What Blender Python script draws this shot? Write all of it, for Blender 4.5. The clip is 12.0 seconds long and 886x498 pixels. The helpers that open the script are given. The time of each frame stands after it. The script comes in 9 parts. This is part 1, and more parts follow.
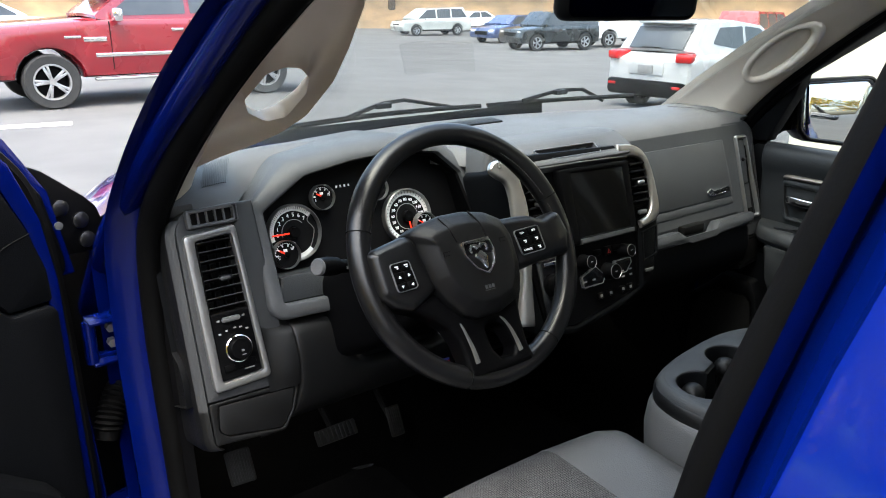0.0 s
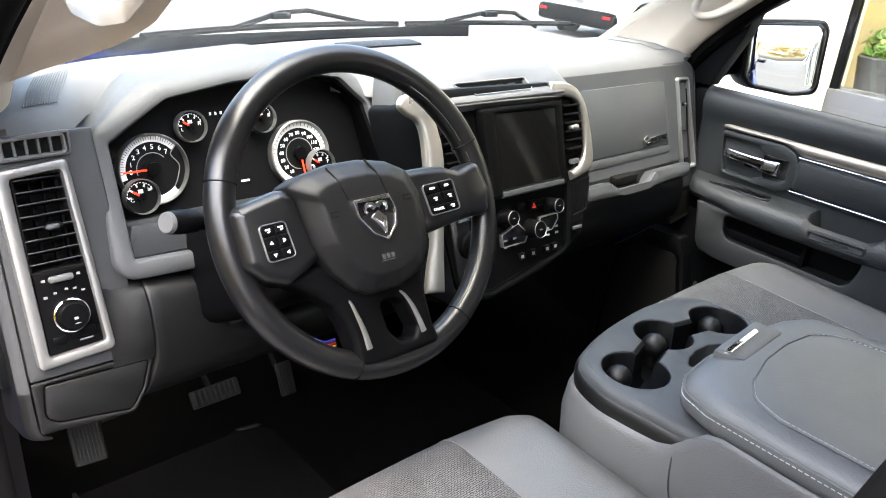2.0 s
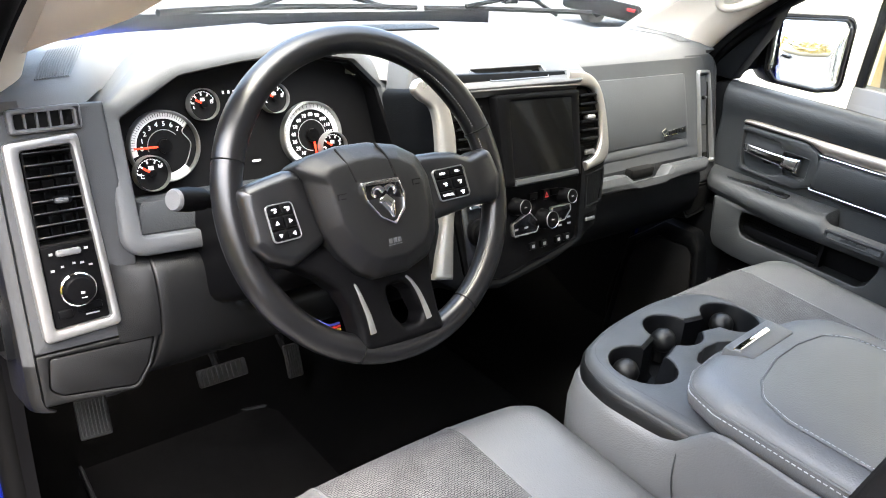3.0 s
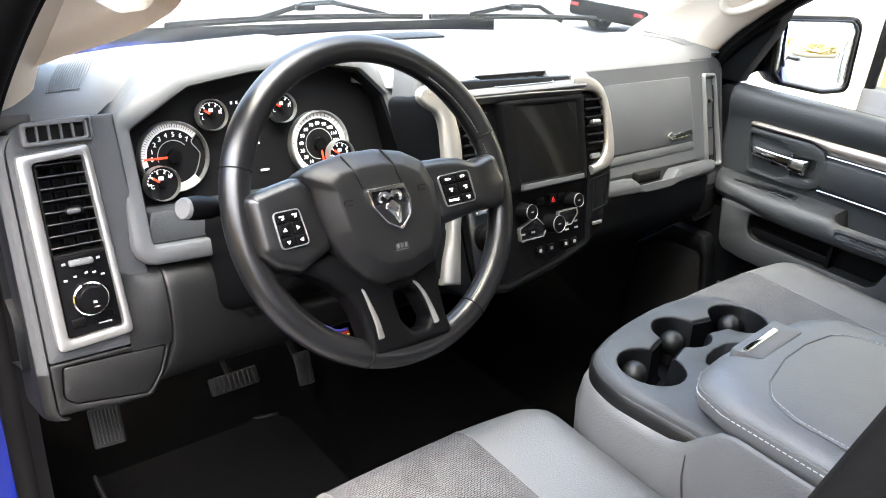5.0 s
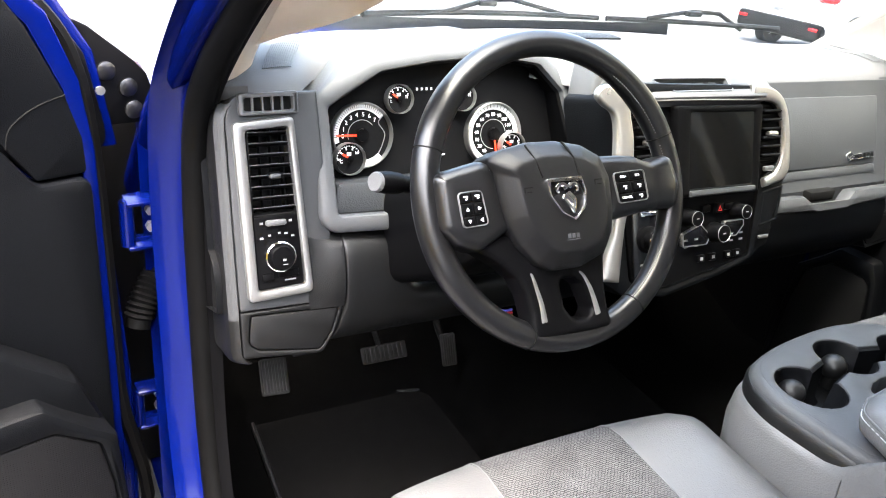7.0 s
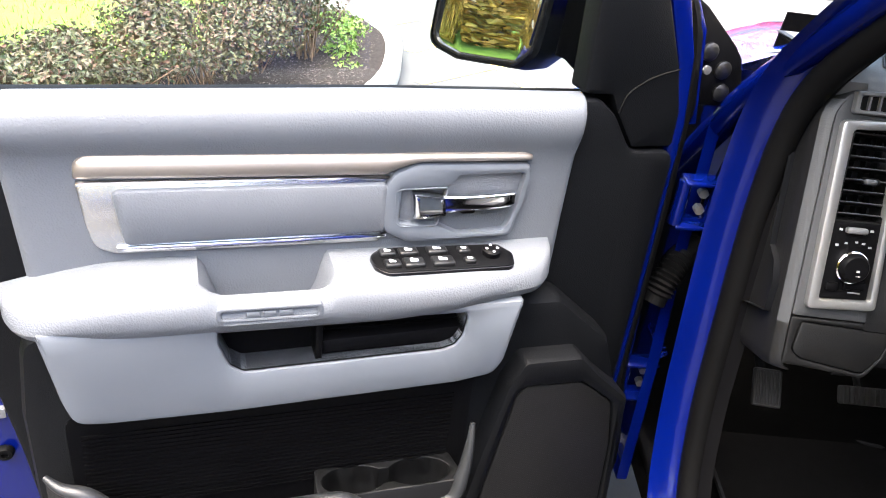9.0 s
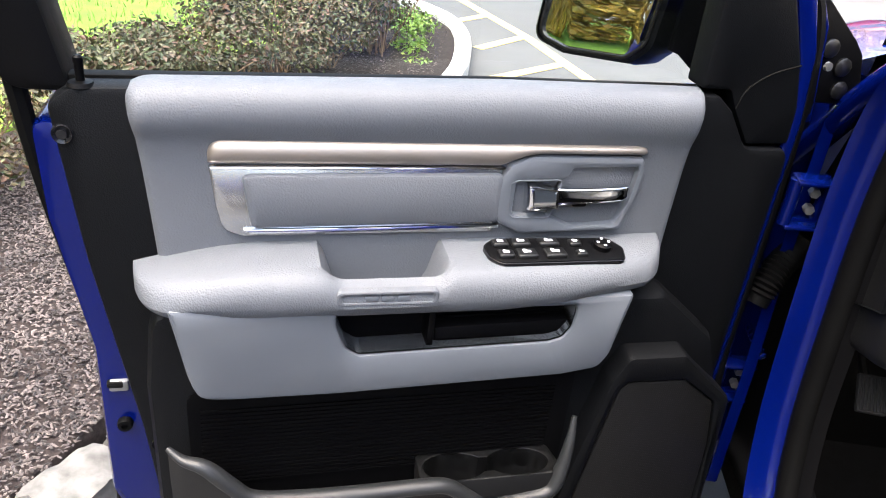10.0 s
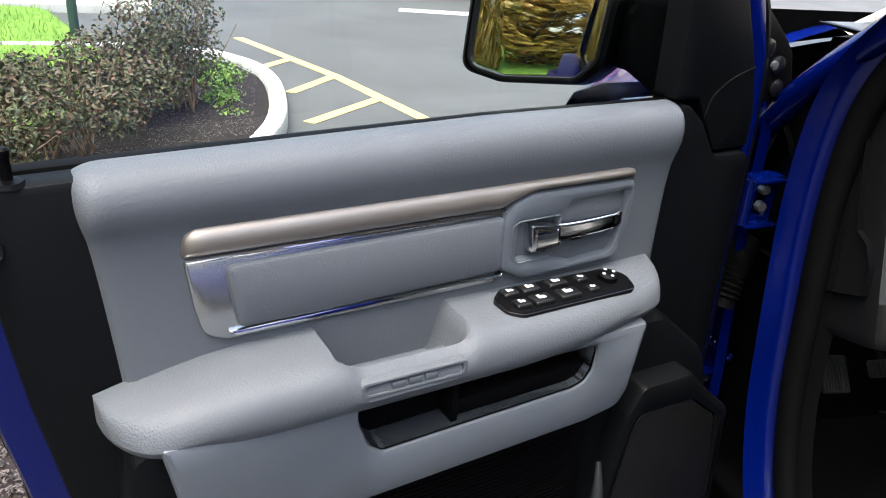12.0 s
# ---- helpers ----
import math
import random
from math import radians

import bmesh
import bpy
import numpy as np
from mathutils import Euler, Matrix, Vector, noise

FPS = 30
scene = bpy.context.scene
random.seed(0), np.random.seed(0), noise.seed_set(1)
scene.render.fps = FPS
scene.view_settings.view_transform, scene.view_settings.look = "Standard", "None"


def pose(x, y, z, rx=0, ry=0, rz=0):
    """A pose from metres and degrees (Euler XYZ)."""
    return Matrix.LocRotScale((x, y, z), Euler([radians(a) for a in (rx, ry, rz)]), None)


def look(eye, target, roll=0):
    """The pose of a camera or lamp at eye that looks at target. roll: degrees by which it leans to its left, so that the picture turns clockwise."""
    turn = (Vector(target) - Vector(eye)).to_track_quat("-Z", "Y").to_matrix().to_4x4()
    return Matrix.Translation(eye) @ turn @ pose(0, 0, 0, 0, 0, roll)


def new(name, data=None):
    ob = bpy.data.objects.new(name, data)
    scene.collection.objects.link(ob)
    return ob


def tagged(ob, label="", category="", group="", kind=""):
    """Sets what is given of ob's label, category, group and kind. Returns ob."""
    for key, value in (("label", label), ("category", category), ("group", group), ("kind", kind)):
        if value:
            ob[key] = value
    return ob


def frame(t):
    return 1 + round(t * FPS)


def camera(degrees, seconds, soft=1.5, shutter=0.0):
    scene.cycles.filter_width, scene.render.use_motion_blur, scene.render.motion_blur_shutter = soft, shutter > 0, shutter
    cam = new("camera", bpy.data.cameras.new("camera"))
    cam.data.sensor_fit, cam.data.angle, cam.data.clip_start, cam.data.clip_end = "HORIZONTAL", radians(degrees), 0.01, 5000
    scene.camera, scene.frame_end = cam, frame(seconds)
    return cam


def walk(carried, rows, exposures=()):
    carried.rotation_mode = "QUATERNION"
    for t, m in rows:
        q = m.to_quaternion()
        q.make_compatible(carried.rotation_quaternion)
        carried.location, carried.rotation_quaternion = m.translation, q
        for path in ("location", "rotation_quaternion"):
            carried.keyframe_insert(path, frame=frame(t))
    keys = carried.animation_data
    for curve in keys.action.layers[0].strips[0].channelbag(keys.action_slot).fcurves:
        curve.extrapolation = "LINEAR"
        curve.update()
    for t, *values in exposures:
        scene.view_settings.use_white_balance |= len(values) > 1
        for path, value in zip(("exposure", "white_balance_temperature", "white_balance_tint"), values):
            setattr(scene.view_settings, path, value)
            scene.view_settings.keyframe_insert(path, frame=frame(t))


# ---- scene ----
cam = camera(59.8, 12.0, soft=1.0)
PATH = [
    (0, (-1.054, -1.04, 1.666), (0.098, 0.471, 1.041), 0.1),
    (0.5, (-0.985, -0.938, 1.65), (0.184, 0.559, 1.023), 3.5),
    (1, (-0.942, -0.891, 1.654), (0.403, 0.431, 0.99), 2.7),
    (1.5, (-0.922, -0.878, 1.64), (0.362, 0.426, 0.836), 4.8),
    (2, (-0.9, -0.894, 1.643), (0.369, 0.423, 0.835), 5.1),
    (2.5, (-0.89, -0.9, 1.64), (0.353, 0.438, 0.825), 5.9),
    (3, (-0.888, -0.895, 1.638), (0.344, 0.438, 0.799), 6.5),
    (5, (-0.89, -0.905, 1.638), (0.325, 0.454, 0.816), 5.3),
    (5.5, (-0.894, -0.903, 1.637), (0.305, 0.468, 0.811), 5.6),
    (6, (-0.898, -0.911, 1.636), (0.257, 0.494, 0.805), 5.8),
    (6.5, (-0.916, -0.92, 1.636), (0.172, 0.537, 0.802), 6.4),
    (8.5, (-1.139, -0.875, 1.606), (-0.904, 0.881, 0.678), 6.4),
    (9, (-1.214, -0.866, 1.578), (-1.121, 0.9, 0.646), 7.2),
    (9.5, (-1.259, -0.877, 1.571), (-1.257, 0.883, 0.622), 7.5),
    (10, (-1.283, -0.881, 1.567), (-1.328, 0.877, 0.614), 6.8),
    (10.5, (-1.282, -0.871, 1.563), (-1.353, 0.877, 0.594), 5.9),
    (11, (-1.276, -0.85, 1.541), (-1.319, 0.862, 0.508), 5.9),
    (11.5, (-1.333, -0.822, 1.541), (-1.327, 0.929, 0.575), 5.9),
    (12, (-1.481, -0.766, 1.527), (-1.066, 1.005, 0.695), 3.8),
]
walk(cam, [(t, look(eye, target, roll)) for t, eye, target, roll in PATH],
     exposures=[(0, 2.9, 6350, 4), (0.5, 3.28, 6600, 8), (1.0, 3.22, 6600, 8), (1.5, 3.55, 6600, 8), (2.1, 4.32, 6600, 8), (3, 4.55, 6600, 8), (6.5, 4.7, 6600, 8), (8.5, 4.6, 6600, 8), (9.2, 3.7, 6600, 8), (10, 3.32, 6600, 8), (11.3, 2.82, 6350, 4), (12, 2.62, 6350, 4)])


# ---- world and light ----
world = bpy.data.worlds.new("overcast_sky")
scene.world = world
world.use_nodes = True
_n = world.node_tree.nodes
_sky = _n.new("ShaderNodeTexSky")
_sky.sky_type = "NISHITA"
_sky.sun_disc = False
_sky.sun_elevation = radians(74)
_sky.sun_rotation = radians(231)
_sky.air_density, _sky.dust_density, _sky.ozone_density = 1.0, 6.0, 1.0
_n["Background"].inputs[1].default_value = 0.15
world.node_tree.links.new(_sky.outputs[0], _n["Background"].inputs[0])
sun = new("sun", bpy.data.lights.new("sun", "SUN"))
sun.data.energy, sun.data.angle, sun.data.color = 0.7, radians(90), (1.0, 0.97, 0.93)
sun.matrix_world = look((-10, -7, 21), (0, 0, 0))


# ---- materials ----
def ramp_mix(nt, fac, a, b):
    mix = nt.nodes.new("ShaderNodeMix")
    mix.data_type = "RGBA"
    nt.links.new(fac, mix.inputs["Factor"])
    mix.inputs["A"].default_value = (*a, 1)
    mix.inputs["B"].default_value = (*b, 1)
    return mix.outputs["Result"]


def material(name, a, b=None, rough=0.5, metal=0.0, scale=20.0, grain=300.0, bump=0.15, kind="noise", coat=0.0,
             spread=0.08, spec=0.5, random_tint=0.0, stretch=None):
    """A surface with two scales of colour variation, roughness variation and a fine relief."""
    m = bpy.data.materials.new(name)
    m.use_nodes = True
    nt = m.node_tree
    bsdf = nt.nodes["Principled BSDF"]
    b = b or tuple(c * 0.8 for c in a)
    co = nt.nodes.new("ShaderNodeTexCoord").outputs["Object"]
    wide = nt.nodes.new("ShaderNodeTexNoise")
    wide.inputs["Scale"].default_value, wide.inputs["Detail"].default_value = scale, 5
    nt.links.new(co, wide.inputs["Vector"])
    contrast = nt.nodes.new("ShaderNodeMapRange")
    contrast.inputs["From Min"].default_value, contrast.inputs["From Max"].default_value = 0.3, 0.7
    nt.links.new(wide.outputs["Fac"], contrast.inputs["Value"])
    colour = ramp_mix(nt, contrast.outputs["Result"], a, b)
    if random_tint:
        info = nt.nodes.new("ShaderNodeObjectInfo")
        hsv = nt.nodes.new("ShaderNodeHueSaturation")
        mr = nt.nodes.new("ShaderNodeMapRange")
        mr.inputs["To Min"].default_value, mr.inputs["To Max"].default_value = 1 - random_tint, 1 + random_tint
        nt.links.new(info.outputs["Random"], mr.inputs["Value"])
        nt.links.new(mr.outputs["Result"], hsv.inputs["Value"])
        nt.links.new(colour, hsv.inputs["Color"])
        colour = hsv.outputs["Color"]
    nt.links.new(colour, bsdf.inputs["Base Color"])
    if kind == "voronoi":
        fine = nt.nodes.new("ShaderNodeTexVoronoi")
        fine.feature = "SMOOTH_F1"
        fine.inputs["Scale"].default_value = grain
        height = fine.outputs["Distance"]
    else:
        fine = nt.nodes.new("ShaderNodeTexNoise")
        fine.inputs["Scale"].default_value, fine.inputs["Detail"].default_value = grain, 3
        height = fine.outputs["Fac"]
    if stretch:
        mp = nt.nodes.new("ShaderNodeMapping")
        mp.inputs["Scale"].default_value = stretch
        nt.links.new(co, mp.inputs["Vector"])
        nt.links.new(mp.outputs["Vector"], fine.inputs["Vector"])
    else:
        nt.links.new(co, fine.inputs["Vector"])
    if bump:
        bp = nt.nodes.new("ShaderNodeBump")
        bp.inputs["Strength"].default_value, bp.inputs["Distance"].default_value = bump, 0.001
        nt.links.new(height, bp.inputs["Height"])
        nt.links.new(bp.outputs["Normal"], bsdf.inputs["Normal"])
    rr = nt.nodes.new("ShaderNodeMapRange")
    rr.inputs["To Min"].default_value, rr.inputs["To Max"].default_value = max(rough - spread, 0.02), min(rough + spread, 1)
    nt.links.new(wide.outputs["Fac"], rr.inputs["Value"])
    nt.links.new(rr.outputs["Result"], bsdf.inputs["Roughness"])
    bsdf.inputs["Metallic"].default_value = metal
    bsdf.inputs["Specular IOR Level"].default_value = spec
    bsdf.inputs["Coat Weight"].default_value = coat
    bsdf.inputs["Coat Roughness"].default_value = 0.04
    return m


def glass(name, tint=(1, 1, 1), rough=0.0):
    m = bpy.data.materials.new(name)
    m.use_nodes = True
    nt = m.node_tree
    nt.nodes.remove(nt.nodes["Principled BSDF"])
    mix = nt.nodes.new("ShaderNodeMixShader")
    clear = nt.nodes.new("ShaderNodeBsdfTransparent")
    clear.inputs["Color"].default_value = (*tint, 1)
    shine = nt.nodes.new("ShaderNodeBsdfGlossy")
    shine.inputs["Roughness"].default_value = rough
    lw = nt.nodes.new("ShaderNodeLayerWeight")
    lw.inputs["Blend"].default_value = 0.5
    pw = nt.nodes.new("ShaderNodeMath")
    pw.operation = "POWER"
    pw.inputs[1].default_value = 5.0
    ad = nt.nodes.new("ShaderNodeMath")
    ad.operation = "MULTIPLY_ADD"
    ad.inputs[1].default_value, ad.inputs[2].default_value = 0.9, 0.05
    nt.links.new(lw.outputs["Facing"], pw.inputs[0])
    nt.links.new(pw.outputs[0], ad.inputs[0])
    nt.links.new(ad.outputs[0], mix.inputs[0])
    nt.links.new(clear.outputs[0], mix.inputs[1])
    nt.links.new(shine.outputs[0], mix.inputs[2])
    nt.links.new(mix.outputs[0], nt.nodes["Material Output"].inputs["Surface"])
    return m


def woven(name, a, b, size):
    """Cloth with rows of short light and dark threads."""
    m = material(name, a, b, rough=0.95, scale=60, grain=900, bump=0.3, spec=0.1)
    nt = m.node_tree
    bsdf = nt.nodes["Principled BSDF"]
    co = nt.nodes.new("ShaderNodeTexCoord").outputs["Object"]
    brick = nt.nodes.new("ShaderNodeTexBrick")
    brick.inputs["Color1"].default_value = (*a, 1)
    brick.inputs["Color2"].default_value = (*[c * 0.75 for c in a], 1)
    brick.inputs["Mortar"].default_value = (*b, 1)
    brick.inputs["Scale"].default_value = 1 / size
    brick.inputs["Mortar Size"].default_value = 0.08
    brick.inputs["Brick Width"].default_value = 1.0
    brick.inputs["Row Height"].default_value = 0.55
    warp = nt.nodes.new("ShaderNodeTexNoise")
    warp.inputs["Scale"].default_value = 300
    nt.links.new(co, warp.inputs["Vector"])
    add = nt.nodes.new("ShaderNodeVectorMath")
    add.operation = "MULTIPLY_ADD"
    add.inputs[1].default_value = (0.003, 0.003, 0.003)
    nt.links.new(warp.outputs["Color"], add.inputs[0])
    nt.links.new(co, add.inputs[2])
    nt.links.new(add.outputs[0], brick.inputs["Vector"])
    wide = nt.nodes.new("ShaderNodeTexNoise")
    wide.inputs["Scale"].default_value = 25
    nt.links.new(co, wide.inputs["Vector"])
    mul = nt.nodes.new("ShaderNodeMix")
    mul.data_type, mul.blend_type = "RGBA", "MULTIPLY"
    mul.inputs["Factor"].default_value = 0.5
    nt.links.new(brick.outputs["Color"], mul.inputs["A"])
    nt.links.new(wide.outputs["Fac"], mul.inputs["B"])
    nt.links.new(mul.outputs["Result"], bsdf.inputs["Base Color"])
    bp = nt.nodes.new("ShaderNodeBump")
    bp.inputs["Strength"].default_value, bp.inputs["Distance"].default_value = 0.6, 0.0008
    nt.links.new(brick.outputs["Fac"], bp.inputs["Height"])
    bp.invert = True
    nt.links.new(bp.outputs["Normal"], bsdf.inputs["Normal"])
    return m


def mesh_grille(name, size):
    """Perforated black speaker sheet."""
    m = material(name, (0.02, 0.02, 0.021), rough=0.5, scale=8, bump=0, spec=0.2)
    nt = m.node_tree
    co = nt.nodes.new("ShaderNodeTexCoord").outputs["Object"]
    v = nt.nodes.new("ShaderNodeTexVoronoi")
    v.inputs["Scale"].default_value, v.inputs["Randomness"].default_value = 1 / size, 0.0
    nt.links.new(co, v.inputs["Vector"])
    mr = nt.nodes.new("ShaderNodeMapRange")
    mr.inputs["From Min"].default_value, mr.inputs["From Max"].default_value = 0.3, 0.42
    nt.links.new(v.outputs["Distance"], mr.inputs["Value"])
    nt.links.new(ramp_mix(nt, mr.outputs["Result"], (0.0, 0.0, 0.0), (0.0036, 0.0036, 0.0039)), nt.nodes["Principled BSDF"].inputs["Base Color"])
    bp = nt.nodes.new("ShaderNodeBump")
    bp.inputs["Strength"].default_value, bp.inputs["Distance"].default_value = 0.8, 0.001
    nt.links.new(mr.outputs["Result"], bp.inputs["Height"])
    nt.links.new(bp.outputs["Normal"], nt.nodes["Principled BSDF"].inputs["Normal"])
    return m


def lit(name, colour, strength):
    m = bpy.data.materials.new(name)
    m.use_nodes = True
    b = m.node_tree.nodes["Principled BSDF"]
    b.inputs["Base Color"].default_value = (*colour, 1)
    b.inputs["Emission Color"].default_value = (*colour, 1)
    b.inputs["Emission Strength"].default_value = strength
    return m


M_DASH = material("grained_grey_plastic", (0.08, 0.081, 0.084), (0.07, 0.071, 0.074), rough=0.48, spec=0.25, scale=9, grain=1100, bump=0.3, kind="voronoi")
# Darker than M_DASH: shade put into the glovebox face's colour; also the cup tray.
M_FASCIA = material("darkened_grey_plastic", (0.038, 0.0405, 0.0435), (0.0325, 0.0345, 0.037), rough=0.5, spec=0.25, scale=9, grain=700, bump=0.3, kind="voronoi")
M_RIM = material("satin_charcoal_plastic", (0.011, 0.0118, 0.013), (0.009, 0.0097, 0.0107), rough=0.42, spec=0.35, scale=9, grain=1100, bump=0.2, kind="voronoi")
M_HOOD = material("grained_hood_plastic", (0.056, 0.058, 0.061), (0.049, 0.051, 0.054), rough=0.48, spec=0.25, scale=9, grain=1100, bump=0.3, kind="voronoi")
# Dark plastic; at the knee and dash ends its colour holds their shade.
M_KNEE = material("dark_and_shaded_plastic", (0.0034, 0.0035, 0.0038), (0.0028, 0.0029, 0.0031), rough=0.42, spec=0.3, scale=9, grain=1100, bump=0.3, kind="voronoi")
# M_DASH darkened: weaker light on the side panels and shelf is put into colour.
M_SIDE = material("darkened_dash_plastic", (0.029, 0.0305, 0.033), (0.0245, 0.026, 0.028), rough=0.5, spec=0.25, scale=9, grain=1100, bump=0.3, kind="voronoi")
M_DASH_LOW = material("dark_grained_plastic", (0.0026, 0.0029, 0.0035), (0.002, 0.0022, 0.0027), rough=0.46, spec=0.08, scale=9, grain=700, bump=0.35, kind="voronoi")
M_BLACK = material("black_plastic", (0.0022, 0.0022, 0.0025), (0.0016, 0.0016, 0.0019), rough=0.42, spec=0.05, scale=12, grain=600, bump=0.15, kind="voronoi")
M_PIANO = material("gloss_black_plastic", (0.006, 0.006, 0.007), rough=0.14, spec=0.3, scale=6, bump=0, spread=0.05)
M_VOID = material("dark_recess", (0.003, 0.003, 0.003), rough=0.8, spec=0.1, bump=0)
M_LEATHER = material("black_wheel_leather", (0.0045, 0.0045, 0.005), (0.0035, 0.0035, 0.004), rough=0.29, spec=0.4, spread=0.03, scale=18, grain=1600, bump=0.08, kind="voronoi")
M_PAD = material("grained_airbag_cover", (0.0055, 0.0055, 0.006), (0.0044, 0.0044, 0.0048), rough=0.4, spec=0.22, scale=18, grain=1500, bump=0.16, kind="voronoi", spread=0.03)
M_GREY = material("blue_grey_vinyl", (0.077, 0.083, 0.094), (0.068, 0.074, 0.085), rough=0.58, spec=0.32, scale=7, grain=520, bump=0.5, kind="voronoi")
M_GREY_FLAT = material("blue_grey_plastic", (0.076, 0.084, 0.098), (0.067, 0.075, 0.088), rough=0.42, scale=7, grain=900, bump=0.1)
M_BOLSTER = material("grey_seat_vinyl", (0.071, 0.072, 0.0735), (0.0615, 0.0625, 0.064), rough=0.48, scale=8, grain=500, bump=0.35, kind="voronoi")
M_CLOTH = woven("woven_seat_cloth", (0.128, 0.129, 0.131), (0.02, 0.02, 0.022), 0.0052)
# Darker copy of M_GREY with the shade on the far door in its colour.
M_PDOOR = material("shaded_grey_trim", (0.018, 0.0195, 0.0215), (0.0148, 0.016, 0.0178), rough=0.5, spec=0.3, scale=7, grain=520, bump=0.45, kind="voronoi")
M_SILVER = material("satin_silver_plastic", (0.32, 0.32, 0.318), (0.28, 0.28, 0.278), rough=0.36, metal=0.85, scale=15, bump=0)
M_CHAMP = material("champagne_satin_trim", (0.38, 0.368, 0.35), (0.33, 0.32, 0.3), rough=0.3, metal=0.8, scale=15, grain=700, bump=0.05)
M_BRONZE = material("brushed_bronze_trim", (0.24, 0.212, 0.188), (0.21, 0.186, 0.164), rough=0.42, metal=0.7, scale=12, grain=500, bump=0)
M_BRIGHT = material("bright_satin_trim", (0.4, 0.405, 0.41), (0.35, 0.355, 0.36), rough=0.2, metal=0.9, scale=15, bump=0, spread=0.04)
M_CHROME = material("chrome", (0.85, 0.85, 0.86), rough=0.08, metal=1.0, scale=10, bump=0, spread=0.04)
M_BEIGE = material("beige_pillar_plastic", (0.6, 0.54, 0.47), (0.56, 0.5, 0.435), rough=0.6, scale=12, grain=900, bump=0.15)
# One paint twice: jamb shade is in M_BLUE's colour, M_COATED is the lit copy.
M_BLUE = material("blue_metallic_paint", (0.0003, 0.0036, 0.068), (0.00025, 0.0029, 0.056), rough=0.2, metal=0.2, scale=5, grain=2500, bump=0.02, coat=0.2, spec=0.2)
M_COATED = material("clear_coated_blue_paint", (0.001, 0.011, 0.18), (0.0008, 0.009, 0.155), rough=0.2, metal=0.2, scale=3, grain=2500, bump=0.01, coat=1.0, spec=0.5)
M_RUBBER = material("black_rubber_seal", (0.0022, 0.0022, 0.0023), (0.0015, 0.0015, 0.0016), rough=0.55, spec=0.05, scale=20, grain=500, bump=0.15)
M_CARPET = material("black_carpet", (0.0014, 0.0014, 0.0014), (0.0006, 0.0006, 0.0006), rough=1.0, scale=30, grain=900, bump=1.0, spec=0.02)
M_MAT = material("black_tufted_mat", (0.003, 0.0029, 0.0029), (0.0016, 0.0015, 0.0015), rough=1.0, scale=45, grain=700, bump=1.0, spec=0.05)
M_PEDAL = material("worn_pedal_rubber", (0.006, 0.0052, 0.0045), (0.003, 0.0027, 0.0024), rough=0.8, scale=60, grain=400, bump=0.3)
M_SCREEN = material("dark_glass_screen", (0.004, 0.004, 0.004), rough=0.07, spec=0.22, scale=4, bump=0, spread=0.03)
M_DIAL = material("gauge_face", (0.0035, 0.0035, 0.004), rough=0.5, spec=0.1, bump=0)
M_WHITE = material("white_print", (0.2, 0.2, 0.2), rough=0.5, bump=0)
# Silver scale ring; added emission lifts it out of the hood's shade.
M_DIALRING = lit("glow_lifted_gauge_ring", (0.5, 0.5, 0.51), 0.013)
M_NEEDLE = lit("glowing_red_needle", (0.9, 0.03, 0.008), 0.1)
M_DIGIT = lit("lit_white_digits", (0.75, 0.75, 0.78), 0.03)
M_THREAD = material("grey_stitching", (0.33, 0.34, 0.35), rough=0.8, bump=0)
M_GLASS = glass("clear_glass", (0.96, 0.98, 0.97))
M_LAMINATED = glass("green_tinted_car_glass", (0.7, 0.75, 0.735))
M_SATIN = material("dark_satin_metal", (0.27, 0.27, 0.27), (0.22, 0.22, 0.22), rough=0.35, metal=0.8, scale=15, bump=0)
M_TINT = glass("tinted_glass", (0.25, 0.27, 0.27))
M_MIRROR = material("mirror_glass", (0.68, 0.69, 0.7), (0.68, 0.69, 0.7), rough=0.02, metal=1.0, bump=0, spread=0.0)
# Near-black mirror: a dark reflection of the cab is put into its colour.
M_DARK_MIRROR = material("dark_reflection_mirror", (0.08, 0.08, 0.085), (0.08, 0.08, 0.085), rough=0.04, metal=1.0, bump=0, spread=0.0)
M_GRILLE = mesh_grille("perforated_speaker_sheet", 0.0034)
M_ASPHALT = material("worn_asphalt", (0.09, 0.09, 0.09), (0.07, 0.07, 0.072), rough=0.95, scale=0.8, grain=60, bump=0.8, spec=0.2)
M_LINE = material("faded_yellow_paint", (0.55, 0.41, 0.13), (0.4, 0.33, 0.15), rough=0.9, scale=6, grain=60, bump=0.5)
M_CONCRETE = material("pale_concrete", (0.46, 0.45, 0.43), (0.36, 0.35, 0.33), rough=0.95, scale=5, grain=90, bump=0.6)
M_STONE = material("pale_granite_block", (0.12, 0.116, 0.108), (0.04, 0.039, 0.037), rough=0.95, scale=16, grain=90, bump=1.0, random_tint=0.15)
M_MULCH = material("dark_brown_mulch", (0.036, 0.029, 0.027), (0.017, 0.0135, 0.013), rough=1.0, scale=60, grain=120, bump=1.0, spec=0.1)
M_CHIP = material("mulch_chip", (0.082, 0.068, 0.063), (0.036, 0.03, 0.029), rough=0.95, scale=6, grain=200, bump=0.6)
M_GRASS = material("lawn", (0.16, 0.26, 0.04), (0.1, 0.19, 0.03), rough=0.95, scale=4, grain=200, bump=1.0, spec=0.1)
M_TREAD = material("tyre_rubber", (0.022, 0.022, 0.022), rough=0.85, scale=20, grain=200, bump=0.3)
M_ALLOY = material("alloy_wheel", (0.6, 0.6, 0.61), rough=0.3, metal=0.9, scale=10, bump=0)
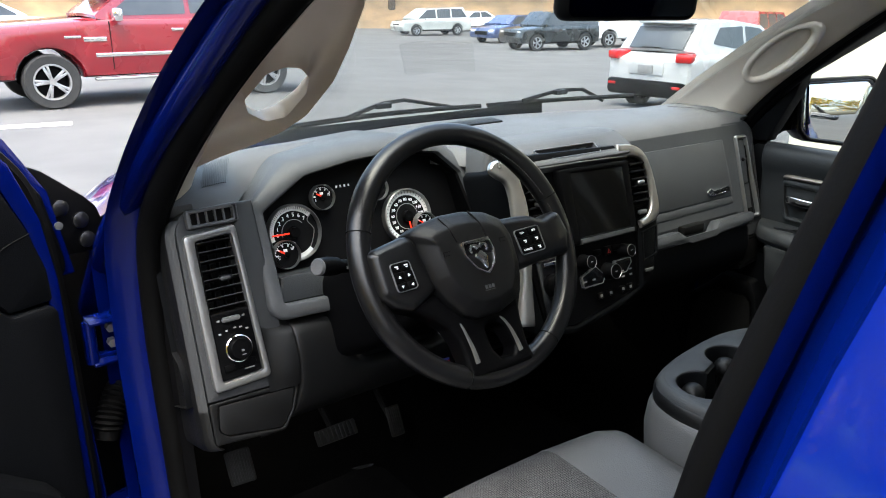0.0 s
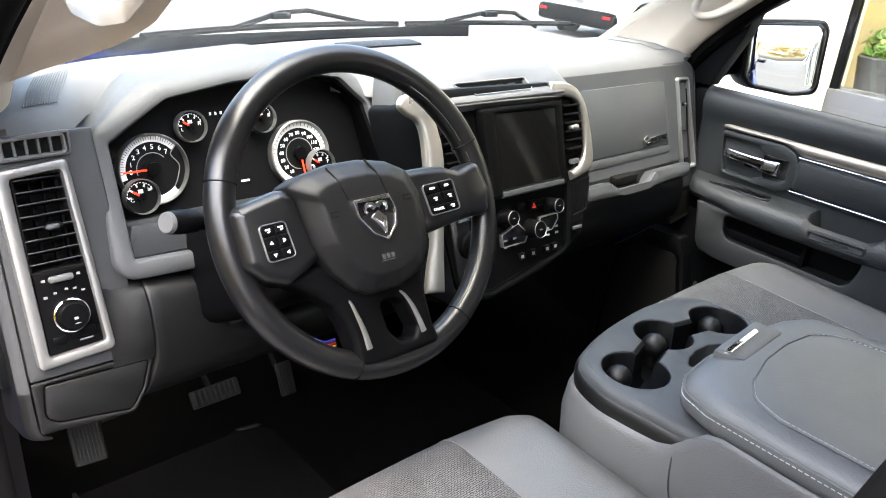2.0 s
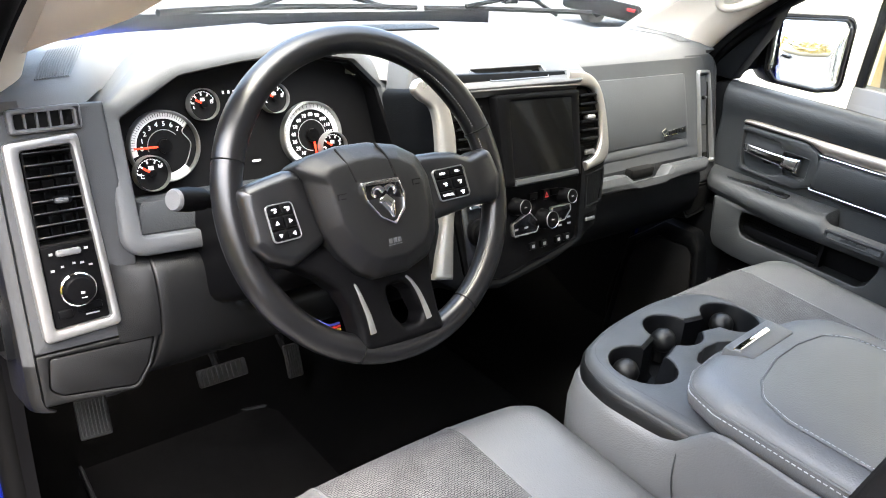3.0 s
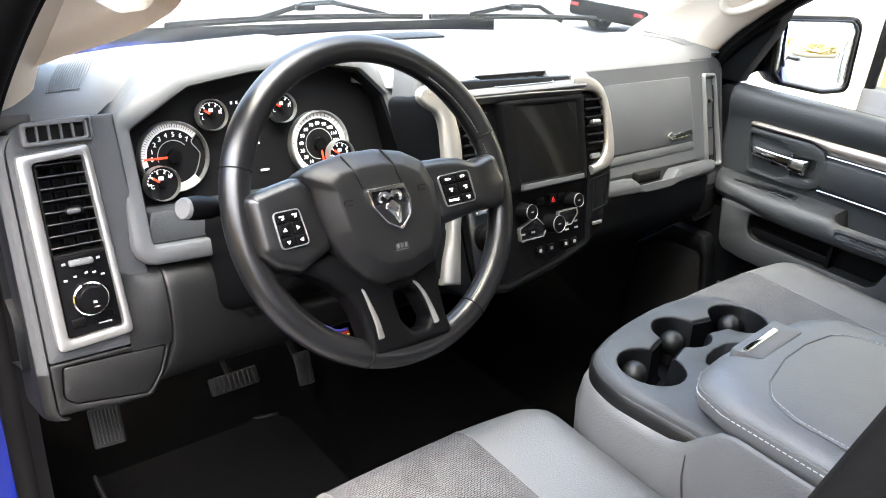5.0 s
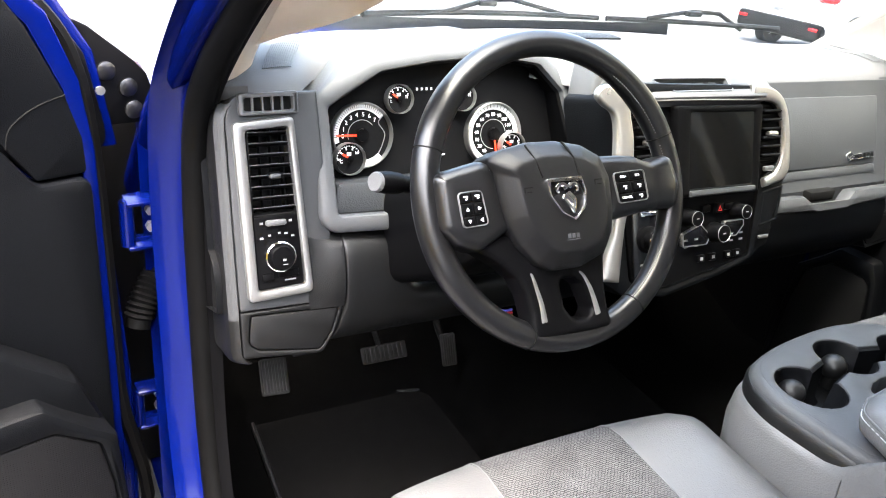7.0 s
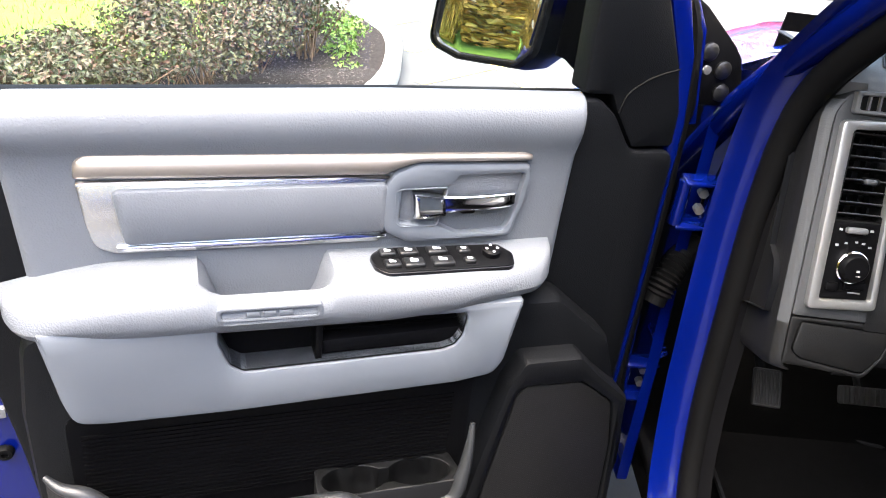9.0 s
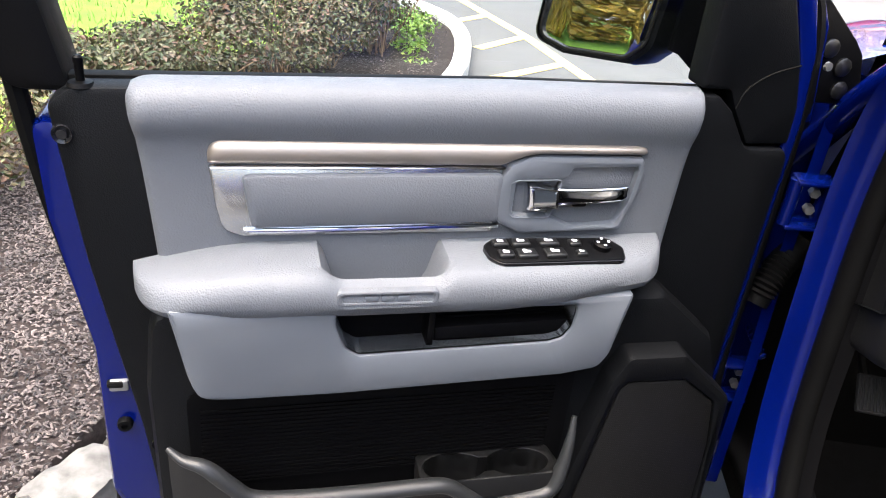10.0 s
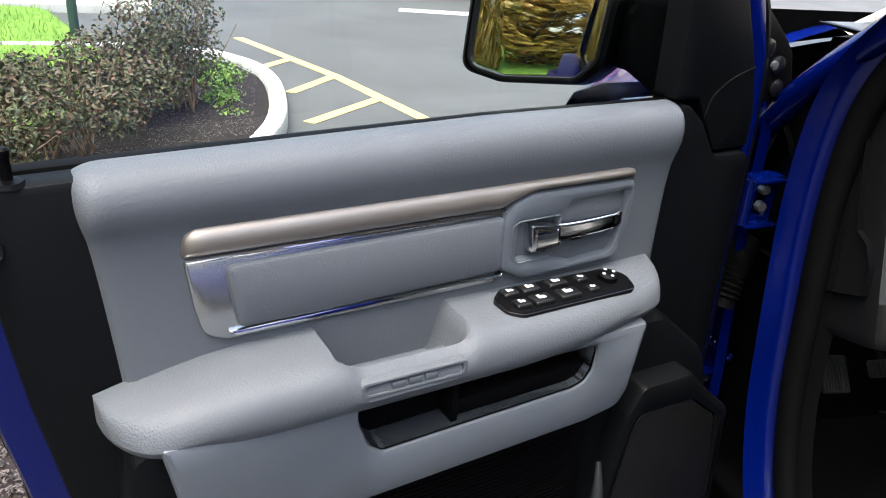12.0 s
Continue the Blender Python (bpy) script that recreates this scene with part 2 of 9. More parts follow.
M_STUCCO = material("cream_stucco", (0.72, 0.66, 0.52), (0.66, 0.6, 0.47), rough=0.95, scale=3, grain=150, bump=0.5)


# ---- mesh helpers ----
WORLD = {}
SMALL = {"marking", "display_mark", "pad_marking", "seam", "stitching", "tick", "emblem_bar", "badge_bar", "rib", "alloy"}


def thing(name, at, label, category, group="", kind="", turn=0.0):
    ob = new(name)
    ob.empty_display_size = 0.1
    m = pose(*at, 0, 0, turn)
    ob.matrix_basis = m
    WORLD[ob] = m
    return tagged(ob, label, category, group, kind)


def part(name, bm, mat, parent, label="", local=False, sharp=38, kind=""):
    """Links a bmesh as one mesh object under a thing or a part. Coordinates are the world's, or with local the parent's."""
    m = WORLD.get(parent, Matrix.Identity(4))
    if parent is not None and not local:
        bm.transform(m.inverted())
    bmesh.ops.recalc_face_normals(bm, faces=bm.faces)
    for f in bm.faces:
        f.smooth = True
    lim = radians(sharp)
    for e in bm.edges:
        if len(e.link_faces) != 2 or e.calc_face_angle(0) > lim:
            e.smooth = False
    if name in SMALL:
        kind = "stuff"
    me = bpy.data.meshes.new(name)
    bm.to_mesh(me)
    bm.free()
    me.materials.append(mat)
    ob = new(name, me)
    if parent is not None:
        ob.parent = parent
    WORLD[ob] = m
    return tagged(ob, label, kind=kind)


def twin(ob, parent, m):
    """Another piece on the same mesh, shifted by m in the parent's space."""
    o = new(ob.name.split(".")[0], ob.data)
    o.parent = parent
    o.matrix_basis = m
    WORLD[o] = WORLD.get(parent, Matrix.Identity(4))
    return o


def B():
    return bmesh.new()


def merge(bm, tmp, m=None):
    if m is not None:
        tmp.transform(m)
    me = bpy.data.meshes.new("tmp")
    tmp.to_mesh(me)
    tmp.free()
    bm.from_mesh(me)
    bpy.data.meshes.remove(me)
    return bm


def rbox(bm, size, m, bevel=0.003, seg=2):
    t = B()
    bmesh.ops.create_cube(t, size=1)
    t.transform(Matrix.Diagonal((*size, 1)))
    if bevel:
        bmesh.ops.bevel(t, geom=t.edges[:], offset=min(bevel, min(size) * 0.45), segments=seg, profile=0.5, affect="EDGES")
    return merge(bm, t, m if isinstance(m, Matrix) else Matrix.Translation(m))


def fillet(pts, r, n=4):
    """The polygon with its corners rounded."""
    out, k = [], len(pts)
    for i in range(k):
        p, a, b = Vector(pts[i]).to_2d(), Vector(pts[i - 1]).to_2d(), Vector(pts[(i + 1) % k]).to_2d()
        ri = r[i] if isinstance(r, (list, tuple)) else r
        da, db = (a - p), (b - p)
        ang = da.angle(db) if da.length > 1e-9 and db.length > 1e-9 else math.pi
        if ri <= 0 or ang > 3.05:
            out.append(p)
            continue
        cut = min(ri / math.tan(ang / 2), da.length * 0.45, db.length * 0.45)
        s, e = p + da.normalized() * cut, p + db.normalized() * cut
        for j in range(n + 1):
            f = j / n
            out.append(s * (1 - f) ** 2 + p * 2 * f * (1 - f) + e * f ** 2)
    return out


def offset_poly(pts, d):
    """Moves the outline inward by d (counter-clockwise outlines)."""
    area = sum(pts[i - 1].x * pts[i].y - pts[i].x * pts[i - 1].y for i in range(len(pts)))
    s = 1 if area > 0 else -1
    out = []
    for i in range(len(pts)):
        a, p, b = pts[i - 1], pts[i], pts[(i + 1) % len(pts)]
        e1, e2 = (p - a), (b - p)
        if e1.length < 1e-9 or e2.length < 1e-9:
            out.append(p.copy())
            continue
        n1, n2 = Vector((-e1.y, e1.x)).normalized(), Vector((-e2.y, e2.x)).normalized()
        nn = n1 + n2
        nn = nn.normalized() if nn.length > 1e-6 else n1
        out.append(p + nn * (s * d / max(nn.dot(n1), 0.5)))
    return out


def plate(bm, outer, d0, d1, m, bevel=0.003, holes=(), back=False):
    """A flat piece: an outline in the plane of m's x and y, from depth d0 up to d1 along z, with rounded upper edges."""
    t = B()
    loops = [[Vector(p).to_2d() for p in outer]] + [[Vector(p).to_2d() for p in h] for h in holes]
    tops = []
    for k, lp in enumerate(loops):
        sg = 1 if k == 0 else -1
        steps = [(0, d0), (0, d1 - bevel), (bevel * 0.3, d1 - bevel * 0.3), (bevel, d1)] if bevel else [(0, d0), (0, d1)]
        prev = None
        for ins, dep in steps:
            q = offset_poly(lp, sg * ins) if ins else lp
            ring = [t.verts.new((p.x, p.y, dep)) for p in q]
            if prev:
                for i in range(len(ring)):
                    t.faces.new((prev[i - 1], prev[i], ring[i], ring[i - 1]))
            elif back and k == 0 and not holes:
                t.faces.new(ring)
            prev = ring
        tops.append(prev)
    edges = []
    for ring in tops:
        for i in range(len(ring)):
            edges.append(t.edges.get((ring[i - 1], ring[i])) or t.edges.new((ring[i - 1], ring[i])))
    bmesh.ops.triangle_fill(t, use_beauty=True, use_dissolve=False, edges=edges)
    return merge(bm, t, m)


def loft(bm, rings, closed=False, caps=False):
    """A skin through rows of points; closed joins each row's ends."""
    vs = [[bm.verts.new(p) for p in r] for r in rings]
    k = len(vs[0])
    for a, b in zip(vs, vs[1:]):
        for i in range(k if closed else k - 1):
            j = (i + 1) % k
            bm.faces.new((a[i], a[j], b[j], b[i]))
    if caps:
        bm.faces.new(vs[0])
        bm.faces.new(vs[-1])
    return bm


def smooth_path(pts, n=6):
    """A Catmull-Rom curve through the points."""
    P = [Vector(p) for p in pts]
    P = [P[0] * 2 - P[1]] + P + [P[-1] * 2 - P[-2]]
    out = []
    for i in range(1, len(P) - 2):
        for j in range(n):
            f = j / n
            a, b, c, d = P[i - 1:i + 3]
            out.append(0.5 * ((2 * b) + (c - a) * f + (2 * a - 5 * b + 4 * c - d) * f * f + (3 * b - a - 3 * c + d) * f ** 3))
    out.append(P[-2])
    return out


def tube(bm, pts, r, n=8, closed=False, flat=1.0, up=(0, 0, 1), caps=True):
    """A rod along a path; r may be a list; flat squeezes it along up."""
    P = [Vector(p) for p in pts]
    k = len(P)
    rings = []
    for i in range(k):
        a = P[i - 1] if (i or closed) else P[i]
        b = P[(i + 1) % k] if (i < k - 1 or closed) else P[i]
        d = (b - a).normalized()
        u = Vector(up)
        s = d.cross(u)
        if s.length < 1e-4:
            s = d.cross(Vector((1, 0, 0)))
        s.normalize()
        w = s.cross(d)
        ri = r[i] if isinstance(r, (list, tuple)) else r
        rings.append([P[i] + s * (ri * math.cos(2 * math.pi * j / n)) + w * (ri * flat * math.sin(2 * math.pi * j / n)) for j in range(n)])
    if closed:
        rings.append(rings[0])
        vs = [[bm.verts.new(p) for p in q] for q in rings[:-1]]
        vs.append(vs[0])
        for a, b in zip(vs, vs[1:]):
            for i in range(n):
                bm.faces.new((a[i], a[(i + 1) % n], b[(i + 1) % n], b[i]))
        return bm
    return loft(bm, rings, closed=True, caps=caps)


def lathe(bm, profile, m, n=28):
    """Turns (radius, height) steps about z."""
    t = B()
    rings = []
    for r, h in profile:
        rings.append([(max(r, 1e-5) * math.cos(2 * math.pi * j / n), max(r, 1e-5) * math.sin(2 * math.pi * j / n), h) for j in range(n)])
    loft(t, rings, closed=True)
    bmesh.ops.remove_doubles(t, verts=t.verts, dist=2e-5)
    return merge(bm, t, m)


def frame_m(origin, x, y):
    """A pose whose x and y axes run along the given directions."""
    x = Vector(x).normalized()
    y = (Vector(y) - x * Vector(y).dot(x)).normalized()
    z = x.cross(y)
    return Matrix(((x.x, y.x, z.x, origin[0]), (x.y, y.y, z.y, origin[1]), (x.z, y.z, z.z, origin[2]), (0, 0, 0, 1)))


def resampled(pts, n, start):
    """The closed outline as n even steps, from the point that lies furthest towards start."""
    k = max(range(len(pts)), key=lambda i: Vector(pts[i]).to_2d().dot(Vector(start)))
    q = [Vector(p).to_2d() for p in list(pts[k:]) + list(pts[:k + 1])]
    cum = [0.0]
    for a, b in zip(q, q[1:]):
        cum.append(cum[-1] + (b - a).length)
    out, j = [], 0
    for i in range(n):
        d = cum[-1] * i / n
        while cum[j + 1] < d:
            j += 1
        out.append(q[j].lerp(q[j + 1], (d - cum[j]) / max(cum[j + 1] - cum[j], 1e-9)))
    return out


def soft_ring(bm, outer, inner, d0, d1, m, n=72, steps=10):
    """A band between two outlines with a rounded section, like a moulded handle."""
    def turn(p):
        return sum(p[i - 1][0] * p[i][1] - p[i][0] * p[i - 1][1] for i in range(len(p)))
    if turn(outer) * turn(inner) < 0:
        inner = list(inner)[::-1]
    a, b = resampled(outer, n, (1, 0)), resampled(inner, n, (1, 0))
    rows = []
    for k in range(steps + 1):
        g = math.pi * k / steps
        f, h = (1 - math.cos(g)) / 2, math.sin(g) ** 0.75
        rows.append([(p.x + (q.x - p.x) * f, p.y + (q.y - p.y) * f, d0 + (d1 - d0) * h) for p, q in zip(a, b)])
    t = B()
    loft(t, rows, closed=True)
    return merge(bm, t, m)


def lettering(text, size, m, mat, parent, name="lettering", depth=0.0004):
    c = bpy.data.curves.new(name, "FONT")
    c.body, c.size, c.extrude, c.align_x, c.align_y = text, size, depth, "CENTER", "CENTER"
    c.resolution_u = 2
    tmp = bpy.data.objects.new("tmp", c)
    dg = bpy.context.evaluated_depsgraph_get()
    scene.collection.objects.link(tmp)
    dg.update()
    me = bpy.data.meshes.new_from_object(tmp.evaluated_get(dg))
    bpy.data.objects.remove(tmp)
    bpy.data.curves.remove(c)
    bm = B()
    bm.from_mesh(me)
    bpy.data.meshes.remove(me)
    bm.transform(m)
    return part(name, bm, mat, parent)


# ---- truck cab: dashboard ----
TILT_A = frame_m((0, -0.038, 1.12), (1, 0, 0), (0, 0.2588, 0.966))   # outer vent panels: x right, y up the face, z to the driver


def on_a(x, z, d=0.0):
    return Vector((x, (z - 1.12) / 0.966, d))


def pa(*xz):
    return [Vector((x, (z - 1.12) / 0.966)) for x, z in xz]


def front_edge(x):
    return 0.40 - 0.44 * x * x


dashboard = thing("dashboard", (0, 0.1, 1.0), "grained grey plastic pickup dashboard with silver-trimmed vents", "dashboard")


def dash_rows(x, low=False):
    s = abs(x)
    e = max(0.0, (s - 0.68) / 0.055)
    drop = 0.02 * e * e
    back = 0.05 * e * e
    hump = 0.018 * math.exp(-((x + 0.4) / 0.2) ** 4)
    under = 0.1 * math.exp(-((x + 0.4) / 0.205) ** 10)
    top = [(front_edge(x), 1.388), (front_edge(x) - 0.06, 1.395), (0.2, 1.402 + hump), (0.1 + under * 0.8, 1.402 + hump), (0.055 + under, 1.392 + hump * 0.8),
           (0.036 + under, 1.38), (0.028 + back + under, 1.368 - drop)]
    face = [(0.028 + back, 1.368 - drop), (0.008 + back, 1.30), (-0.02 + back, 1.19), (-0.028 + back, 1.165)]
    lower = [(-0.028 + back, 1.165), (-0.05 + back, 1.155), (-0.066 + back, 1.13), (-0.07 + back, 1.09), (-0.062 + back, 1.05), (-0.03, 1.02), (0.06, 0.985), (0.3, 0.93), (0.5, 0.9)]
    return top, face, lower


xs = [-0.735, -0.73, -0.715, -0.69, -0.66] + [-0.62 + 0.04 * i for i in range(32)] + [0.66, 0.69, 0.715, 0.73, 0.735]
bm = B()
loft(bm, [[(x, y, z) for y, z in dash_rows(x)[0]] for x in xs])
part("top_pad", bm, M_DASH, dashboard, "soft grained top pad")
# upright side panels with openings for the vents, and the passenger's face
OPEN_L = fillet(pa((-0.7, 1.329), (-0.642, 1.333), (-0.63, 1.125), (-0.699, 1.122)), 0.005)
OPEN_R = fillet(pa((-0.687, 1.335), (-0.648, 1.337), (-0.659, 1.147), (-0.708, 1.145)), 0.005)
OPEN_D = fillet(pa((-0.7, 1.368), (-0.636, 1.37), (-0.636, 1.351), (-0.7, 1.35)), 0.003)
SIDE_O = pa((-0.7225, 1.345), (-0.715, 1.365), (-0.7, 1.374), (-0.6, 1.374), (-0.592, 1.2), (-0.586, 1.098), (-0.7225, 1.1))
FOOT_O = pa((-0.7225, 1.099), (-0.585, 1.097), (-0.578, 1.088), (-0.592, 1.055), (-0.612, 1.027), (-0.7, 1.036), (-0.7225, 1.0375))
COVER_O = pa((-0.708, 1.0925), (-0.586, 1.0875), (-0.598, 1.057), (-0.616, 1.034), (-0.7, 1.047), (-0.713, 1.056))
for opening, sgn in ((OPEN_L, -1), (OPEN_R, 1)):
    mm = TILT_A if sgn < 0 else Matrix.Scale(-1, 4, (1, 0, 0)) @ TILT_A
    bm = B()
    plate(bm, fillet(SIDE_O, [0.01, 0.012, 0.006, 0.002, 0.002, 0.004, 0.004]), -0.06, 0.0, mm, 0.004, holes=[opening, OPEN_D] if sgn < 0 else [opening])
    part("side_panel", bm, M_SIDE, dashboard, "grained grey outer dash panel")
    cover = fillet(COVER_O, [0.004, 0.004, 0.004, 0.01, 0.012, 0.012])
    bm = B()
    plate(bm, fillet(FOOT_O, [0.003, 0.006, 0.006, 0.01, 0.012, 0.01, 0.004]), -0.06, 0.0, mm, 0.0025, holes=[offset_poly(cover, -0.0012)])
    part("side_foot", bm, M_KNEE, dashboard, "lower end of the dash panel, shade in its colour")
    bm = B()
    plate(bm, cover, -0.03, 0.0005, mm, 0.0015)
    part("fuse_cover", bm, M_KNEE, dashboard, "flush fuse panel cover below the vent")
    # The roll is split so its foot and flank take a shade-dark colour.
    bm = B()
    levels = ((1.03, 0.012), (1.034, 0.005), (1.042, 0.001), *[(1.05 + 0.02 * k, 0.0) for k in range(15)], (1.343, 0.001), (1.353, 0.005), (1.361, 0.012))
    roll = ((-0.7225, -0.006, 1), (-0.7232, -0.0012, 1), (-0.7248, 0.0004, 1), (-0.7285, -0.0006, 1), (-0.7325, -0.004, 1), (-0.7358, -0.0095, 0.8))
    flank = ((-0.7358, -0.0095, 0.8), (-0.738, -0.018, 0.6), (-0.7388, -0.03, 0.4), (-0.7388, -0.1, 0.4))
    loft(bm, [[on_a(x + inn * f, z, d) for x, d, f in roll] for z, inn in levels[:6]])
    bm.transform(mm)
    part("end_foot", bm, M_KNEE, dashboard, "rounded foot of the dash end, shade in its colour", sharp=60)
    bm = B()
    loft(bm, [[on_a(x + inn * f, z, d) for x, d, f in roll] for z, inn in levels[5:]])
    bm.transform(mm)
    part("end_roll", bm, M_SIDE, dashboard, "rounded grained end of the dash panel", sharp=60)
    bm = B()
    loft(bm, [[on_a(x + inn * f, z, d) for x, d, f in flank] for z, inn in levels])
    bm.transform(mm)
    part("end_flank", bm, M_KNEE, dashboard, "flank of the dash end, shade in its colour", sharp=60)
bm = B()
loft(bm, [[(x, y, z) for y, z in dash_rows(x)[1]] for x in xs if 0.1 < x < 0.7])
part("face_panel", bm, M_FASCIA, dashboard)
bm = B()
loft(bm, [[(x, y, z) for y, z in dash_rows(x)[2]] for x in xs if -0.24 < x < 0.63])
part("lower_panel", bm, M_DASH_LOW, dashboard, "darker lower dash panel")
# left and right end caps
for sgn in (-1, 1):
    bm = B()
    pr = dash_rows(0.735)
    pts = [Vector((y, z)) for y, z in pr[0] + pr[1][1:] + pr[2][1:4] + [(0.06, 1.06), (0.3, 1.05)]]
    plate(bm, pts, 0.0, 0.012, frame_m((sgn * 0.735, 0, 0), (0, 1, 0), (0, 0, 1)) if sgn > 0 else frame_m((-0.747, 0, 0), (0, 1, 0), (0, 0, 1)), 0.003)
    part("end_cap", bm, M_DASH_LOW, dashboard)


def vent_core(v, m, x0, x1, y0, y1, slats, knob=(0, 0), cross=4, depth=0.03):
    w, h = x1 - x0, y1 - y0
    bm = B()
    rbox(bm, (w + 0.004, h + 0.004, 0.002), m @ Matrix.Translation(((x0 + x1) / 2, (y0 + y1) / 2, -depth - 0.015)), 0)
    for sx, sy, cx, cy in ((0.002, h, x0, (y0 + y1) / 2), (0.002, h, x1, (y0 + y1) / 2), (w, 0.002, (x0 + x1) / 2, y0), (w, 0.002, (x0 + x1) / 2, y1)):
        rbox(bm, (sx, sy, depth + 0.018), m @ Matrix.Translation((cx, cy, -depth / 2 - 0.006)), 0)
    part("duct", bm, M_VOID, v)
    first = None
    for i in range(slats):
        y = y0 + (i + 0.5) * h / slats
        if first is None:
            bm = B()
            rbox(bm, (w, 0.0024, 0.016), m @ Matrix.Translation(((x0 + x1) / 2, y, -0.008)) @ pose(0, 0, 0, -18), 0.001)
            first = part("slat", bm, M_LEATHER, v)
        else:
            d = (m.to_3x3() @ Vector((0, i * h / slats, 0)))
            twin(first, v, Matrix.Translation(d))
    first = None
    for i in range(cross):
        x = x0 + (i + 0.5) * w / cross
        if first is None:
            bm = B()
            rbox(bm, (0.003, h, 0.012), m @ Matrix.Translation((x, (y0 + y1) / 2, -0.026)), 0)
            first = part("vane", bm, M_DASH_LOW, v)
        else:
            twin(first, v, Matrix.Translation(m.to_3x3() @ Vector((i * w / cross, 0, 0))))
    bm = B()
    rbox(bm, (w * 0.34, 0.009, 0.016), m @ Matrix.Translation((x0 + w * (0.5 + knob[0]), y0 + h * (0.5 + knob[1]), -0.001)), 0.004, 3)
    k = part("slider", bm, M_BLACK, v)
    bm = B()
    rbox(bm, (w * 0.26, 0.007, 0.017), m @ Matrix.Translation((x0 + w * (0.46 + knob[0]), y0 + h * (0.5 + knob[1]), 0.0005)), 0.003, 3)
    part("slider_tip", bm, M_FASCIA, v)


# driver's outer vent and lamp switch
mA = TILT_A
out_l = fillet(pa((-0.716, 1.338), (-0.636, 1.344), (-0.622, 1.116), (-0.711, 1.112)), 0.008)
in_l = fillet(pa((-0.7, 1.328), (-0.645, 1.332), (-0.633, 1.128), (-0.697, 1.125)), 0.005)
bm = B()
plate(bm, out_l, -0.002, 0.009, mA, 0.004, holes=[in_l])
vent_l = part("side_vent", bm, M_SILVER, dashboard, "tall silver-framed air vent above the lamp switch")
vent_core(vent_l, mA, -0.697, -0.638, (1.222 - 1.12) / 0.966, (1.33 - 1.12) / 0.966, 8, (0.08, -0.05), 4)
bm = B()
plate(bm, fillet(pa((-0.697, 1.221), (-0.637, 1.222), (-0.634, 1.128), (-0.696, 1.126)), 0.003), -0.01, 0.003, mA, 0.002)
sw = part("lamp_switch_plate", bm, M_BLACK, dashboard)
bm = B()
lathe(bm, [(0.0205, 0), (0.0205, 0.006), (0.019, 0.0075)], mA @ Matrix.Translation(on_a(-0.665, 1.168, 0.003)))
part("knob_ring", bm, M_CHROME, sw)
bm = B()
lathe(bm, [(0.0185, 0), (0.0175, 0.013), (0.015, 0.016), (0, 0.0165)], mA @ Matrix.Translation(on_a(-0.665, 1.168, 0.003)))
part("lamp_knob", bm, M_BLACK, sw)
bm = B()
rbox(bm, (0.028, 0.008, 0.008), mA @ Matrix.Translation(on_a(-0.668, 1.212, 0.005)), 0.003)
part("vent_wheel", bm, M_DASH, sw)
bm = B()
for px, pz, w, h in ((-0.687, 1.212, 0.006, 0.005), (-0.648, 1.213, 0.006, 0.005), (-0.688, 1.193, 0.006, 0.005), (-0.677, 1.196, 0.005, 0.004), (-0.664, 1.198, 0.005, 0.004),
                     (-0.655, 1.197, 0.006, 0.004), (-0.646, 1.193, 0.006, 0.004), (-0.664, 1.166, 0.006, 0.005), (-0.663, 1.16, 0.009, 0.0018), (-0.653, 1.136, 0.022, 0.003), (-0.683, 1.142, 0.005, 0.004)):
    rbox(bm, (w * 0.7, h * 0.6, 0.0006), mA @ Matrix.Translation(on_a(px, pz, 0.0205 if pz in (1.166, 1.16) else 0.0035)), 0)
part("marking", bm, M_WHITE, sw, "small white switch symbols")
bm = B()
rbox(bm, (0.016, 0.011, 0.006), mA @ Matrix.Translation(on_a(-0.683, 1.142, 0.003)), 0.002)
rbox(bm, (0.028, 0.011, 0.006), mA @ Matrix.Translation(on_a(-0.655, 1.145, 0.003)), 0.002)
part("rocker", bm, M_BLACK, sw)
# demister slots above
for sgn in (-1,):
    o = fillet(pa((-0.706, 1.372), (-0.628, 1.375), (-0.629, 1.347), (-0.706, 1.346)), 0.005)
    i = fillet(pa((-0.699, 1.367), (-0.637, 1.369), (-0.637, 1.352), (-0.699, 1.351)), 0.003)
    bm = B()
    mm = mA if sgn < 0 else Matrix.Scale(-1, 4, (1, 0, 0)) @ mA
    plate(bm, o, -0.004, 0.0085, mm, 0.003, holes=[i])
    dv = part("demister_vent", bm, M_DASH, dashboard)
    bm = B()
    rbox(bm, (0.066, 0.02, 0.002), mm @ Matrix.Translation(on_a(-0.668, 1.36, 0.0005)), 0)
    part("duct", bm, M_VOID, dv)
    first = None
    for k in range(4):
        bm = B()
        rbox(bm, (0.0024, 0.019, 0.005), mm @ Matrix.Translation(on_a(-0.688 + 0.0128 * k, 1.36, 0.004)), 0)
        part("slat", bm, M_DASH, dv)
# top corner defroster grilles, lying on the pad
def pad_z(x, y):
    row = dash_rows(x)[0]
    for (y0, z0), (y1, z1) in zip(row, row[1:]):
        if y0 >= y >= y1:
            return z0 + (z1 - z0) * (y0 - y) / max(y0 - y1, 1e-6)
    return row[-1][1]


for sgn in (-1, 1):
    bm = B()
    for k in range(14):
        f = k / 13
        a = Vector((sgn * (0.663 - 0.038 * f), 0.062 + 0.004 * f))
        b = Vector((sgn * (0.622 - 0.046 * f), 0.158 + 0.012 * f))
        tube(bm, [(p.x, p.y, pad_z(p.x, p.y) + 0.0012) for p in [a.lerp(b, q / 8) for q in range(9)]], 0.0009, 5)
    part("corner_grille", bm, M_DASH, dashboard, "slim defroster slots in the corner of the dash")

